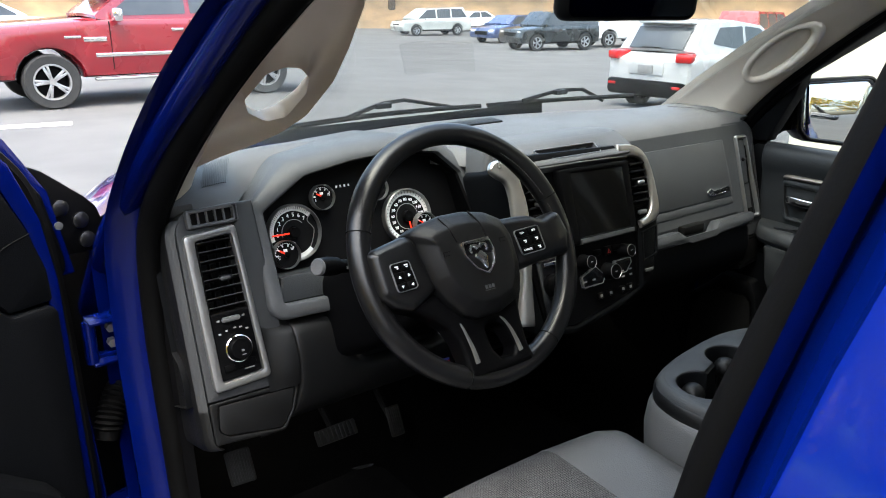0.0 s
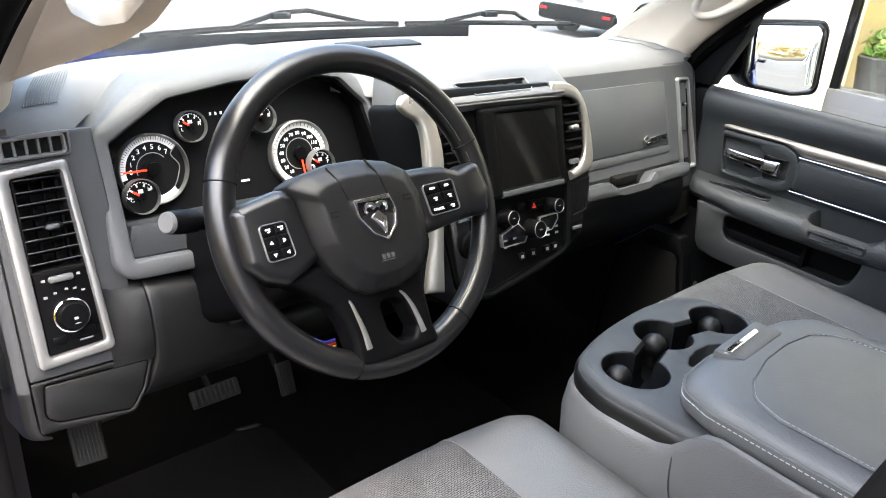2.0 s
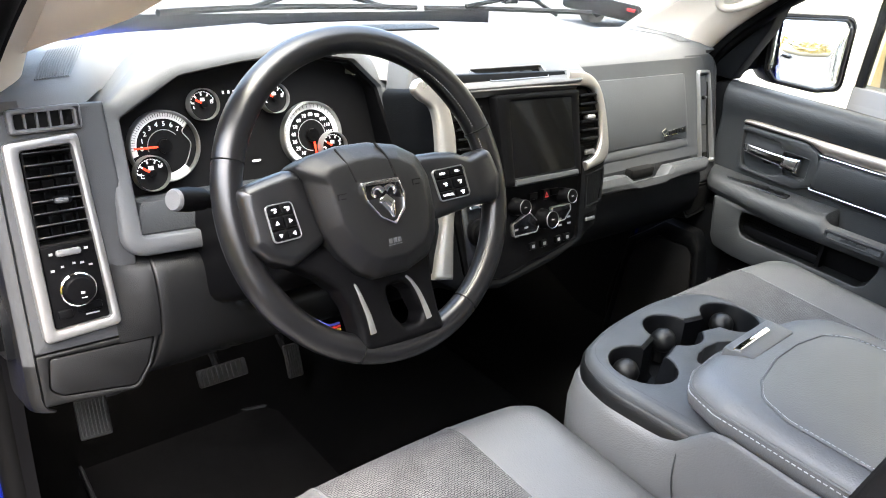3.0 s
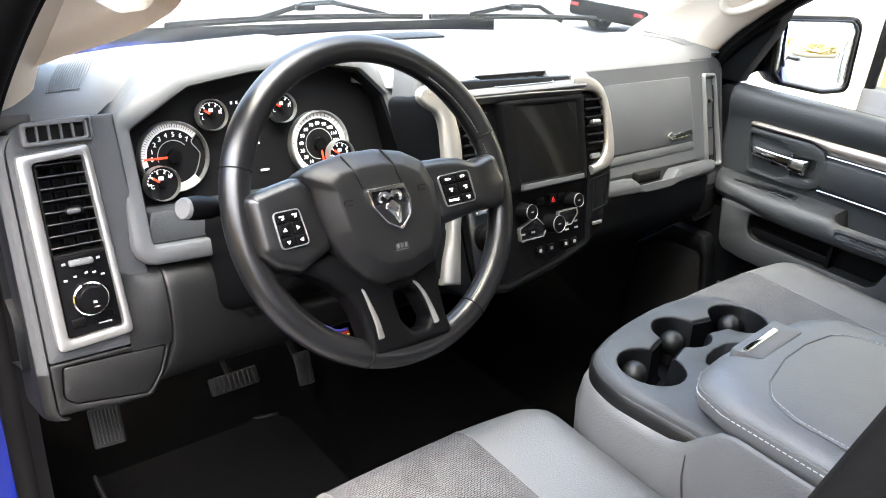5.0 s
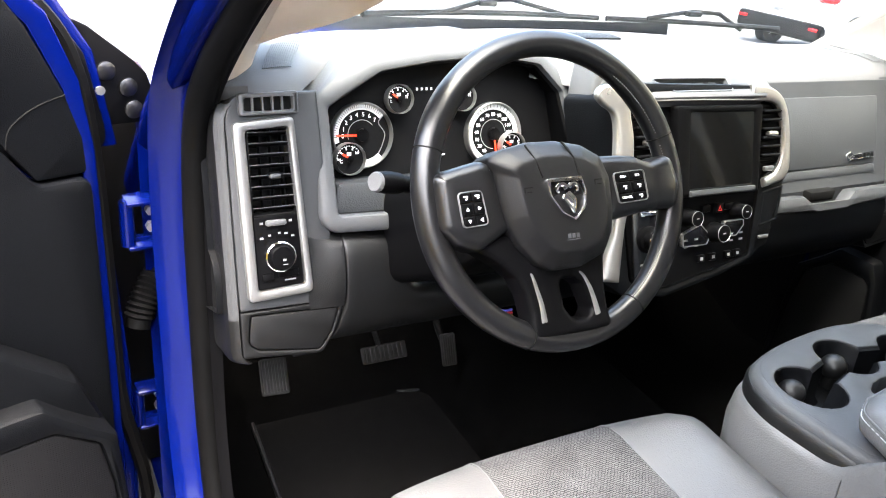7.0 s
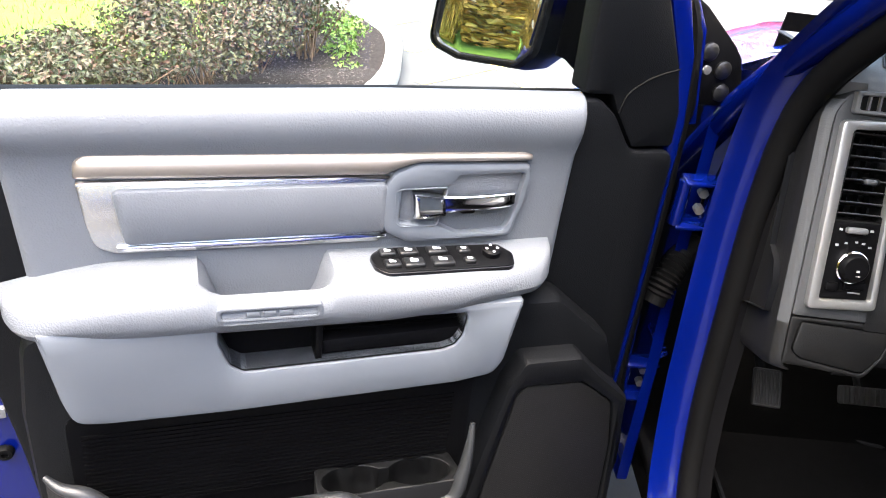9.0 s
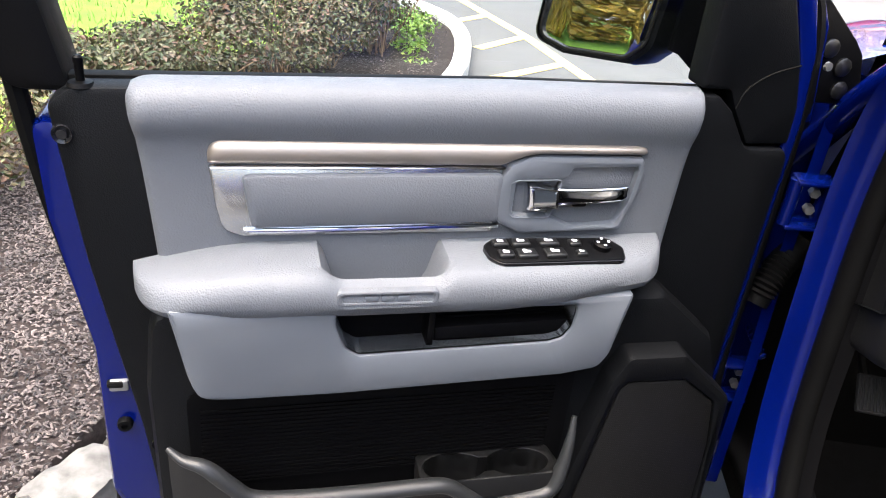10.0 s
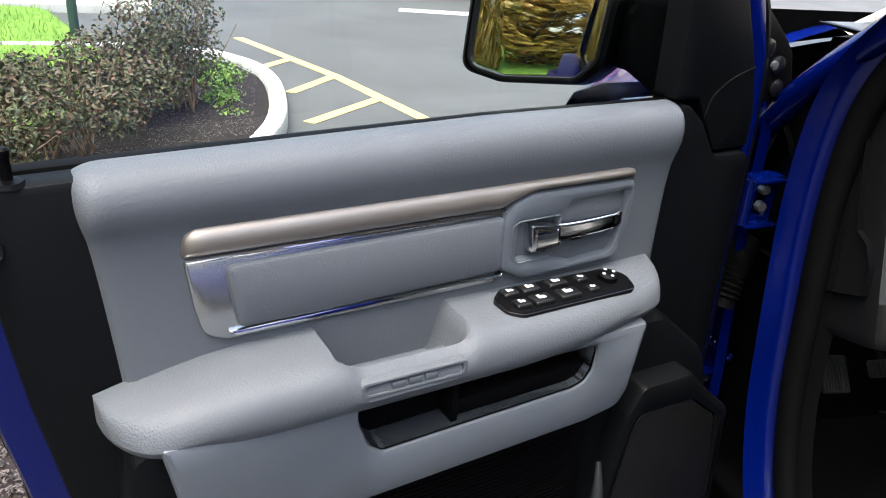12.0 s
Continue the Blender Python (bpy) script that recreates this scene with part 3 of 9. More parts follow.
# passenger's outer vent
mAR = Matrix.Scale(-1, 4, (1, 0, 0)) @ mA
out_r = fillet(pa((-0.69, 1.34), (-0.643, 1.342), (-0.655, 1.142), (-0.714, 1.14)), 0.008)
in_r = fillet(pa((-0.685, 1.333), (-0.65, 1.335), (-0.661, 1.149), (-0.706, 1.147)), 0.005)
bm = B()
plate(bm, out_r, -0.002, 0.009, mAR, 0.004, holes=[in_r])
vent_r = part("side_vent", bm, M_SILVER, dashboard, "tall silver-framed air vent beside the door")
vent_core(vent_r, mAR, -0.688, -0.654, (1.225 - 1.12) / 0.966, (1.33 - 1.12) / 0.966, 8, (-0.05, 0.05), 4)
bm = B()
plate(bm, fillet(pa((-0.694, 1.224), (-0.655, 1.225), (-0.662, 1.147), (-0.702, 1.146)), 0.003), -0.012, -0.004, mAR, 0.002)
part("blank_plate", bm, M_PIANO, vent_r)

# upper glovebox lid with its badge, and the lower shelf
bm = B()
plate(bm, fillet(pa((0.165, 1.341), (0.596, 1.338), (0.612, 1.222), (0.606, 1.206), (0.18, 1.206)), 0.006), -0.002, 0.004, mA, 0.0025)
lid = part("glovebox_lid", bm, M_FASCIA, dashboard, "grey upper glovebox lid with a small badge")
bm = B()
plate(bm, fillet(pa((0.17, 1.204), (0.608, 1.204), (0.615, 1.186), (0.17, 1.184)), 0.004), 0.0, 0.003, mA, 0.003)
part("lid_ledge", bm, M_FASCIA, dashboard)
bm = B()
plate(bm, fillet(pa((0.505, 1.226), (0.52, 1.233), (0.528, 1.226), (0.595, 1.23), (0.595, 1.218), (0.528, 1.214), (0.515, 1.212)), 0.003), 0.005, 0.0085, mA, 0.001)
part("badge", bm, M_CHROME, lid, "small chrome badge")
bm = B()
for k in range(5):
    rbox(bm, (0.009, 0.008, 0.001), mA @ Matrix.Translation(on_a(0.538 + 0.0125 * k, 1.2215 + 0.0006 * k, 0.0088)), 0)
part("badge_bar", bm, M_DASH_LOW, lid)
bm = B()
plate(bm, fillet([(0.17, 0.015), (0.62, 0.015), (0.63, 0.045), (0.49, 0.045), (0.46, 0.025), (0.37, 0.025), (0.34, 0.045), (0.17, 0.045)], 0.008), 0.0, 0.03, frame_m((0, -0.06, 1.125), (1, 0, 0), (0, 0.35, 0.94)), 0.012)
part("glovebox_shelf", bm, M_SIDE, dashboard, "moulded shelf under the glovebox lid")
# Near-black block that stands for the shade inside the shelf's notch.
bm = B()
rbox(bm, (0.075, 0.02, 0.02), (0.415, -0.045, 1.163), 0.004)
part("notch_shade_block", bm, M_VOID, dashboard)

# instrument hood: a rounded frame round the opening that runs back into the top pad
HOOD = fillet(pa((-0.583, 1.213), (-0.579, 1.352), (-0.494, 1.397), (-0.4, 1.41), (-0.2986, 1.4155), (-0.2225, 1.404), (-0.184, 1.364), (-0.172, 1.28), (-0.172, 1.205), (-0.4, 1.206)),
              [0.006, 0.008, 0.014, 0.02, 0.02, 0.014, 0.012, 0.01, 0.006, 0.01], 5)


def hood_ring(out, d, out_top, d_top):
    """One row round the opening; the upper side follows its own offsets."""
    ring = []
    for p, a, b in zip(HOOD, offset_poly(HOOD, -out), offset_poly(HOOD, -out_top)):
        z = 1.12 + 0.966 * p.y
        up = max(0.0, min(1.0, (z - 1.335) / 0.05)) * max(0.0, min(1.0, (p.x + 0.586) / 0.05))
        up = up * up * (3 - 2 * up)
        q = a.lerp(b, up)
        ring.append(mA @ Vector((q.x, q.y, 0.012 - 0.22 * (z - 1.21) + d + (d_top - d) * up)))
    return ring


bm = B()
loft(bm, [hood_ring(*r) for r in ((-0.001, -0.012, -0.001, -0.012), (0.0, -0.0015, 0.0, -0.002), (0.0008, 0.0006, 0.0012, 0.0012), (0.003, 0.0022, 0.006, 0.002), (0.012, 0.003, 0.016, -0.003), (0.0205, 0.0022, 0.026, -0.012),
                                  (0.0236, -0.0008, 0.034, -0.03), (0.025, -0.009, 0.04, -0.06), (0.025, -0.03, 0.047, -0.1), (0.025, -0.06, 0.056, -0.16), (0.025, -0.07, 0.058, -0.22))], closed=True)
bezel = part("instrument_bezel", bm, M_HOOD, dashboard, "faceted grey instrument hood", sharp=50)
bm = B()
loft(bm, [hood_ring(*r) for r in ((0.0005, -0.008, 0.0005, -0.008), (-0.004, -0.013, -0.004, -0.013), (-0.004, -0.03, -0.004, -0.03), (0.006, -0.085, 0.006, -0.085))], closed=True)
part("hood_wall", bm, M_BLACK, bezel)
bm = B()
plate(bm, offset_poly(HOOD, -0.015), -0.095, -0.068, mA, 0.0)
part("cluster_face", bm, M_DIAL, bezel)
# Dash ledge in the darkened trim colour, which holds the shade under the hood.
bm = B()
plate(bm, fillet(pa((-0.59, 1.2), (-0.17, 1.196), (-0.17, 1.247), (-0.577, 1.2535)), 0.004), -0.075, 0.0, mA, 0.006)
part("cluster_ledge", bm, M_PDOOR, bezel, "grained ledge under the gauges")


def gauge(cx, cz, r, marks, needle, start, sweep, tail=None, d=-0.062, big=True):
    """A round dial: face, silver scale ring, marks, red needle, hub and chrome bezel."""
    m = mA @ Matrix.Translation(on_a(cx, cz, d))
    bm = B()
    lathe(bm, [(0, 0), (r, 0)], m, 40)
    g = part("gauge", bm, M_DIAL, bezel, "round white-marked gauge with a red needle")
    bm = B()
    lathe(bm, [(r, -0.006), (r * 1.0, 0.007), (r * 0.965, 0.009), (r * 0.93, 0.004), (r * 0.93, 0)], m, 48)
    part("gauge_bezel", bm, M_SILVER, g)
    if big:
        n = 60
        a0, a1 = radians(start + 12), radians(start - sweep - 6)
        bm = B()
        rings = []
        for i in range(n + 1):
            a = a0 + (a1 - a0) * i / n
            rings.append([(math.cos(a) * q, math.sin(a) * q, h) for q, h in ((r * 0.92, 0.002), (r * 0.76, 0.0012))])
        loft(bm, rings)
        if tail:
            b0, b1 = radians(tail[0]), radians(tail[1])
            arc = [b0 + (b1 - b0) * i / 16 for i in range(17)]
            loft(bm, [[(math.cos(a) * q, math.sin(a) * q, 0.0016) for q in (r * 0.92, r * 0.76)] for a in arc])
        bm.transform(m)
        part("scale_ring", bm, M_DIALRING, g)
        if tail:
            bm = B()
            hook = [(math.cos(a) * q, math.sin(a) * q, 0.0016) for q, a in ((r * 0.9, a1), (r * 0.66, a1 - 0.1), (r * 0.72, a1 - 0.5), (r * 0.76, -0.05), (r * 0.74, -0.5), (r * 0.78, b0))]
            tube(bm, smooth_path([Vector(p) for p in hook], 4), r * 0.016, 5)
            bm.transform(m)
            part("scale_edge", bm, M_SILVER, g)
        bm = B()
        rings = [[(math.cos(a) * q, math.sin(a) * q, 0.0014) for q in (r * 0.47, r * 0.445)] for a in [a0 + (a1 - a0) * i / n for i in range(n + 1)]]
        loft(bm, rings)
        bm.transform(m)
        part("inner_ring", bm, M_WHITE, g)
        bm = B()
        for i in range(31):
            a = radians(start - sweep * i / 30)
            rbox(bm, (r * 0.10, r * 0.012, 0.0005), m @ pose(0, 0, 0.0024, 0, 0, math.degrees(a)) @ Matrix.Translation((r * 0.87, 0, 0)), 0)
        part("tick", bm, M_BLACK, g)
    else:
        bm = B()
        for i in range(5):
            a = radians(start - sweep * i / 4)
            rbox(bm, (r * 0.2, r * 0.09, 0.0006), m @ pose(0, 0, 0.0006, 0, 0, math.degrees(a)) @ Matrix.Translation((r * 0.66, 0, 0)), 0)
        for i in range(12):
            a = radians(start - sweep * (i + 0.5) / 12)
            rbox(bm, (r * 0.05, r * 0.1, 0.0005), m @ pose(0, 0, 0.0006, 0, 0, math.degrees(a)) @ Matrix.Translation((r * 0.78, 0, 0)), 0)
        rbox(bm, (r * 0.28, r * 0.2, 0.0005), m @ Matrix.Translation((0, r * 0.3, 0.0006)), 0)
        part("tick", bm, M_DIGIT, g)
    for txt, ang, rad, size in marks:
        a = radians(ang)
        lettering(txt, size, m @ Matrix.Translation((math.cos(a) * rad * r, math.sin(a) * rad * r, 0.001)), M_DIGIT, g, "numeral")
    a = radians(needle)
    bm = B()
    L = r * 0.86 if big else r * 0.62
    rbox(bm, (L - r * 0.2, r * 0.055 if big else r * 0.12, 0.0015), m @ pose(0, 0, 0.005, 0, 0, needle) @ Matrix.Translation(((L + r * 0.2) / 2, 0, 0)), 0.0005)
    part("needle", bm, M_NEEDLE, g)
    bm = B()
    lathe(bm, [(r * 0.2, 0.001), (r * 0.19, 0.007), (0, 0.0075)], m, 24)
    part("needle_hub", bm, M_BLACK, g)
    return g


gauge(-0.514, 1.311, 0.0475, [(str(i), 181 - i * 19.5, 0.62, 0.0088) for i in range(8)], 179, 182, 138, (-48, -100))
gauge(-0.29, 1.302, 0.05, [(str(10 * i), 258 - i * 21.2, 0.61, 0.0075) for i in range(1, 13)], 276, 258, 255)
gauge(-0.539, 1.28, 0.0235, [("C", 195, 0.55, 0.007), ("H", 35, 0.62, 0.007)], 145, 180, 150, d=-0.052, big=False)
gauge(-0.456, 1.359, 0.0215, [("L", 195, 0.6, 0.006), ("H", 10, 0.6, 0.006)], 148, 170, 150, d=-0.055, big=False)
gauge(-0.349, 1.359, 0.0215, [("L", 195, 0.6, 0.006), ("H", 10, 0.6, 0.006)], 148, 170, 150, d=-0.055, big=False)
gauge(-0.2625, 1.283, 0.0225, [("E", 195, 0.55, 0.007), ("F", 10, 0.6, 0.007)], 148, 180, 150, d=-0.05, big=False)
bm = B()
for k in range(4):
    rbox(bm, (0.003, 0.004, 0.0006), mA @ Matrix.Translation(on_a(-0.42 + 0.008 * k, 1.372, -0.066)), 0)
rbox(bm, (0.0015, 0.0025, 0.0006), mA @ Matrix.Translation(on_a(-0.386, 1.314, -0.066)), 0)
rbox(bm, (0.013, 0.003, 0.0006), mA @ Matrix.Translation(on_a(-0.382, 1.276, -0.066)), 0)
part("display_mark", bm, M_DIGIT, bezel)

# centre stack
mB = frame_m((0, -0.14, 1.248), (1, 0, 0), (0, 0.29, 0.957))


def pb(*xz):
    return [Vector((x, (z - 1.248) / 0.957)) for x, z in xz]


def on_b(x, z, d=0.0):
    return Vector((x, (z - 1.248) / 0.957, d))


st_o = fillet(pb((-0.205, 1.392), (-0.16, 1.408), (0.11, 1.4), (0.14, 1.385), (0.164, 1.345), (0.166, 1.255), (0.158, 1.235), (0.131, 1.165), (0.09, 1.13), (0.02, 1.112), (-0.1, 1.095), (-0.19, 1.11), (-0.238, 1.14), (-0.2, 1.25), (-0.19, 1.30), (-0.2, 1.35)),
              [0.015, 0.01, 0.02, 0.03, 0.02, 0.02, 0.02, 0.02, 0.02, 0.02, 0.02, 0.02, 0.02, 0.02, 0.02, 0.02])
st_i = fillet(pb((-0.172, 1.382), (0.117, 1.374), (0.148, 1.345), (0.147, 1.282), (0.102, 1.256), (0.08, 1.14), (0.0, 1.125), (-0.1, 1.11), (-0.172, 1.125), (-0.185, 1.22)),
              [0.01, 0.02, 0.02, 0.03, 0.01, 0.01, 0.01, 0.02, 0.015, 0.02])
bm = B()
plate(bm, st_o, -0.12, 0.0, mB, 0.007, holes=[st_i])
stack = part("centre_panel", bm, M_DASH_LOW, dashboard, "dark centre stack with a champagne trim loop")
TRIM_R = ([(0.072, 1.4005), (0.112, 1.3965), (0.139, 1.384), (0.156, 1.36), (0.1645, 1.32), (0.166, 1.272), (0.153, 1.2525), (0.128, 1.246), (0.106, 1.2425)],
          [(0.104, 1.2565), (0.116, 1.259), (0.131, 1.265), (0.146, 1.285), (0.1485, 1.33), (0.138, 1.3615), (0.118, 1.3735), (0.072, 1.3775)])
TRIM_L = ([(-0.17, 1.383), (-0.18, 1.372), (-0.1735, 1.335), (-0.1735, 1.3), (-0.18, 1.25), (-0.19, 1.205), (-0.2, 1.131)],
          [(-0.235, 1.138), (-0.226, 1.168), (-0.212, 1.209), (-0.208, 1.26), (-0.207, 1.304), (-0.206, 1.345), (-0.212, 1.368), (-0.229, 1.379), (-0.24, 1.39), (-0.237, 1.4), (-0.226, 1.4055), (-0.2, 1.406), (-0.172, 1.405)])
for a_, b_ in (TRIM_R, TRIM_L):
    bm = B()
    loop = [Vector((p.x, p.y)) for q in (a_, b_) for p in smooth_path([(x, (z - 1.248) / 0.957, 0) for x, z in q], 5)]
    plate(bm, loop, -0.004, 0.007, mB, 0.0045)
    part("trim_loop", bm, M_CHAMP, stack, "champagne satin trim loop", sharp=60)
# sloping brow over the screen with a dark slot
mBrow = frame_m((0, -0.104, 1.386), (1, 0, 0), (0, 0.86, 0.51))
slot = fillet([(-0.09, 0.012), (0.03, 0.011), (0.032, 0.034), (-0.122, 0.036)], 0.003)
bm = B()
plate(bm, fillet([(-0.185, 0.0), (0.1, -0.004), (0.125, 0.01), (0.12, 0.06), (-0.19, 0.062)], 0.01), -0.03, 0.003, mBrow, 0.004, holes=[slot])
brow = part("brow", bm, M_DASH, stack, "grey brow over the screen with a dark slot")
# Shallow floor; the deep slot's shade is put into its near-black colour.
bm = B()
plate(bm, offset_poly(slot, -0.002), -0.03, -0.0045, mBrow, 0.0)
part("slot_floor", bm, M_VOID, brow)
bm = B()
tube(bm, [mBrow @ Vector((p.x, p.y, 0.0032)) for p in offset_poly(slot, -0.0015)], 0.0012, 6, closed=True, up=(0, -0.51, 0.86))
part("slot_rim", bm, M_SATIN, brow)
for k in range(4):
    bm = B()
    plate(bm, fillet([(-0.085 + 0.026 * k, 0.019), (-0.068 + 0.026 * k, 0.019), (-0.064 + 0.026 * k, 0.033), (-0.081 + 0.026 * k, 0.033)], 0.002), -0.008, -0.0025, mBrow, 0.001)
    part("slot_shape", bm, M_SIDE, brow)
bm = B()
tube(bm, [mB @ on_b(-0.17, 1.383, 0.004), mB @ on_b(-0.03, 1.381, 0.006), mB @ on_b(0.1, 1.377, 0.004)], 0.0016, 6)
part("chrome_line", bm, M_SILVER, brow)
bm = B()
plate(bm, offset_poly(st_i, -0.002), -0.02, -0.006, mB, 0.0)
part("stack_face", bm, M_BLACK, stack)
bm = B()
loft(bm, [[(p.x, p.y, 0.0) for p in st_i], [(p.x, p.y, -0.03) for p in st_i]], closed=True)
bm.transform(mB)
part("stack_wall", bm, M_BLACK, stack)
# screen with its surround
bm = B()
plate(bm, fillet(pb((-0.094, 1.374), (0.092, 1.371), (0.0875, 1.238), (-0.088, 1.242)), 0.006), -0.008, 0.011, mB, 0.005,
      holes=[fillet(pb((-0.0655, 1.3635), (0.072, 1.3595), (0.071, 1.2535), (-0.0655, 1.2545)), 0.003)])
scr = part("screen_surround", bm, M_BLACK, stack)
bm = B()
plate(bm, pb((-0.068, 1.366), (0.074, 1.361), (0.074, 1.251), (-0.068, 1.252)), -0.006, 0.0085, mB, 0.0)
part("touch_screen", bm, M_SCREEN, stack, "dark switched-off touch screen")
bm = B()
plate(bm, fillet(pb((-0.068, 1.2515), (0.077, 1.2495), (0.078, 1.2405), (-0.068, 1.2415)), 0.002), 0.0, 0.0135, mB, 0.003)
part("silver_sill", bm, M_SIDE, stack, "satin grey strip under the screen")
for kx, kz, kr in ((-0.0578, 1.2105, 0.0128), (0.0504, 1.211, 0.0122), (0.0008, 1.1825, 0.0148)):
    m = mB @ Matrix.Translation(on_b(kx, kz, -0.004))
    bm = B()
    lathe(bm, [(kr * 1.1, 0), (kr * 1.08, 0.006), (kr, 0.008), (kr * 0.95, 0.022), (kr * 0.9, 0.024), (kr * 0.8, 0.0245), (0, 0.023)], m, 32)
    kn = part("control_knob", bm, M_BLACK, stack, "ribbed black knob with a chrome ring")
    bm = B()
    lathe(bm, [(kr * 0.93, 0.0232), (kr * 0.9, 0.0248), (kr * 0.86, 0.0238)], m, 32)
    part("knob_ring", bm, M_SATIN, kn)
    bm = B()
    rbox(bm, (kr * 0.4, kr * 0.12, 0.0006), m @ Matrix.Translation((0, 0, 0.0245)), 0)
    part("marking", bm, M_WHITE, kn)
for ox, pts in ((0, ((-0.069, 1.186), (-0.03, 1.198), (-0.008, 1.178), (-0.017, 1.165), (-0.068, 1.166))), (1, ((0.022, 1.197), (0.066, 1.197), (0.067, 1.187), (0.05, 1.172), (0.018, 1.172)))):
    bm = B()
    plate(bm, fillet(pb(*pts), 0.004), -0.008, 0.0005, mB, 0.002)
    pod = part("button_pod", bm, M_PIANO, stack)
    bm = B()
    o = fillet(pb(*pts), 0.004)
    plate(bm, o, -0.008, 0.0014, mB, 0.0005, holes=[offset_poly(o, 0.0016)])
    part("pod_rim", bm, M_SILVER, pod)
    bm = B()
    cx = -0.048 if ox == 0 else 0.052
    for q in ((-0.014, 1.176), (0.008, 1.176), (-0.014, 1.166), (0.008, 1.166)):
        rbox(bm, (0.008, 0.003, 0.0005), mB @ Matrix.Translation(on_b(cx + q[0], q[1], 0.0008)), 0)
    part("marking", bm, M_WHITE, pod)
bm = B()
plate(bm, pb((0.005, 1.226), (0.019, 1.226), (0.02, 1.211), (0.002, 1.211)), -0.008, 0.0005, mB, 0.001)
hz = part("hazard_button", bm, M_BLACK, stack)
bm = B()
plate(bm, pb((0.0065, 1.214), (0.0155, 1.214), (0.011, 1.2225)), 0.0, 0.0012, mB, 0.0, holes=[pb((0.0085, 1.2155), (0.0135, 1.2155), (0.011, 1.22))])
part("hazard_triangle", bm, material("red_print", (0.5, 0.02, 0.02), rough=0.5, bump=0), hz)
for bx in (-0.016, 0.034):
    bm = B()
    rbox(bm, (0.019, 0.011, 0.006), mB @ Matrix.Translation(on_b(bx, 1.2195, -0.004)), 0.002)
    part("button", bm, M_BLACK, stack)
for bx in (-0.025, 0.001, 0.035, 0.056):
    bm = B()
    rbox(bm, (0.015, 0.012, 0.006), mB @ Matrix.Translation(on_b(bx, 1.144, -0.004)), 0.002)
    part("button", bm, M_BLACK, stack)
bm = B()
for bx in (-0.025, 0.001, 0.035, 0.056):
    rbox(bm, (0.006, 0.005, 0.0005), mB @ Matrix.Translation(on_b(bx, 1.144, -0.0008)), 0)
part("marking", bm, M_WHITE, stack)
# stack vents and right-hand pods
for x0, x1 in ((0.1, 0.142), (-0.168, -0.118)):
    bm = B()
    plate(bm, fillet(pb((x0 - 0.002, 1.37), (x1 + 0.002, 1.368), (x1 + 0.002, 1.28), (x0 - 0.002, 1.28)), 0.004), -0.008, -0.003, mB, 0.001,
          holes=[pb((x0, 1.366), (x1, 1.364), (x1, 1.284), (x0, 1.284))])
    cv = part("stack_vent", bm, M_BLACK, stack)
    bm = B()
    rbox(bm, (x1 - x0, 0.084, 0.002), mB @ Matrix.Translation(on_b((x0 + x1) / 2, 1.324, -0.005)), 0)
    part("duct", bm, M_VOID, cv)
    for i in range(6):
        bm = B()
        rbox(bm, (x1 - x0, 0.004, 0.012), mB @ Matrix.Translation(on_b((x0 + x1) / 2, 1.291 + i * 0.0135, 0.0)) @ pose(0, 0, 0, -20), 0.001)
        part("slat", bm, M_BLACK, cv)
    bm = B()
    rbox(bm, (0.02, 0.009, 0.014), mB @ Matrix.Translation(on_b((x0 + x1) / 2, 1.325, 0.004)), 0.004, 3)
    part("slider", bm, M_SILVER, cv)
bm = B()
rbox(bm, (0.024, 0.009, 0.006), mB @ Matrix.Translation(on_b(0.122, 1.271, -0.001)), 0.003)
part("vent_wheel", bm, M_DASH, stack)
bm = B()
plate(bm, fillet(pb((0.108, 1.236), (0.16, 1.243), (0.146, 1.186), (0.1, 1.18)), 0.004), -0.03, 0.001, mB, 0.002, holes=[fillet(pb((0.114, 1.231), (0.152, 1.237), (0.142, 1.191), (0.106, 1.186)), 0.003)])
bm2 = part("coin_pocket", bm, M_DASH_LOW, stack)
bm = B()
plate(bm, pb((0.112, 1.233), (0.154, 1.239), (0.144, 1.189), (0.104, 1.184)), -0.03, -0.015, mB, 0)
part("pocket_back", bm, M_VOID, bm2)
bm = B()
plate(bm, fillet(pb((0.096, 1.174), (0.138, 1.18), (0.124, 1.15), (0.087, 1.14)), 0.005), -0.03, 0.0, mB, 0.003)
part("power_socket_cover", bm, M_BLACK, stack)
bm = B()
rbox(bm, (0.024, 0.006, 0.004), mB @ Matrix.Translation(on_b(0.113, 1.164, 0.001)), 0.002)
part("latch", bm, M_DASH, stack)
# left pod with the drive selector, beside the wheel
bm = B()
plate(bm, fillet(pb((-0.172, 1.235), (-0.112, 1.235), (-0.112, 1.118), (-0.165, 1.124)), 0.008), -0.012, 0.0, mB, 0.004)
pod = part("selector_pod", bm, M_PIANO, stack)
bm = B()
lathe(bm, [(0.021, 0), (0.0205, 0.006), (0.017, 0.008), (0.016, 0.022), (0.012, 0.025), (0, 0.025)], mB @ Matrix.Translation(on_b(-0.139, 1.186, 0.0)), 32)
part("selector_knob", bm, M_BLACK, pod)
bm = B()
lathe(bm, [(0.017, 0.019), (0.0178, 0.022), (0.0135, 0.0262), (0.012, 0.025)], mB @ Matrix.Translation(on_b(-0.139, 1.186, 0.0)), 32)
part("knob_ring", bm, M_CHROME, pod)
bm = B()
rbox(bm, (0.03, 0.007, 0.006), mB @ Matrix.Translation(on_b(-0.142, 1.224, 0.001)), 0.002)
part("chrome_tab", bm, M_CHROME, pod)
bm = B()
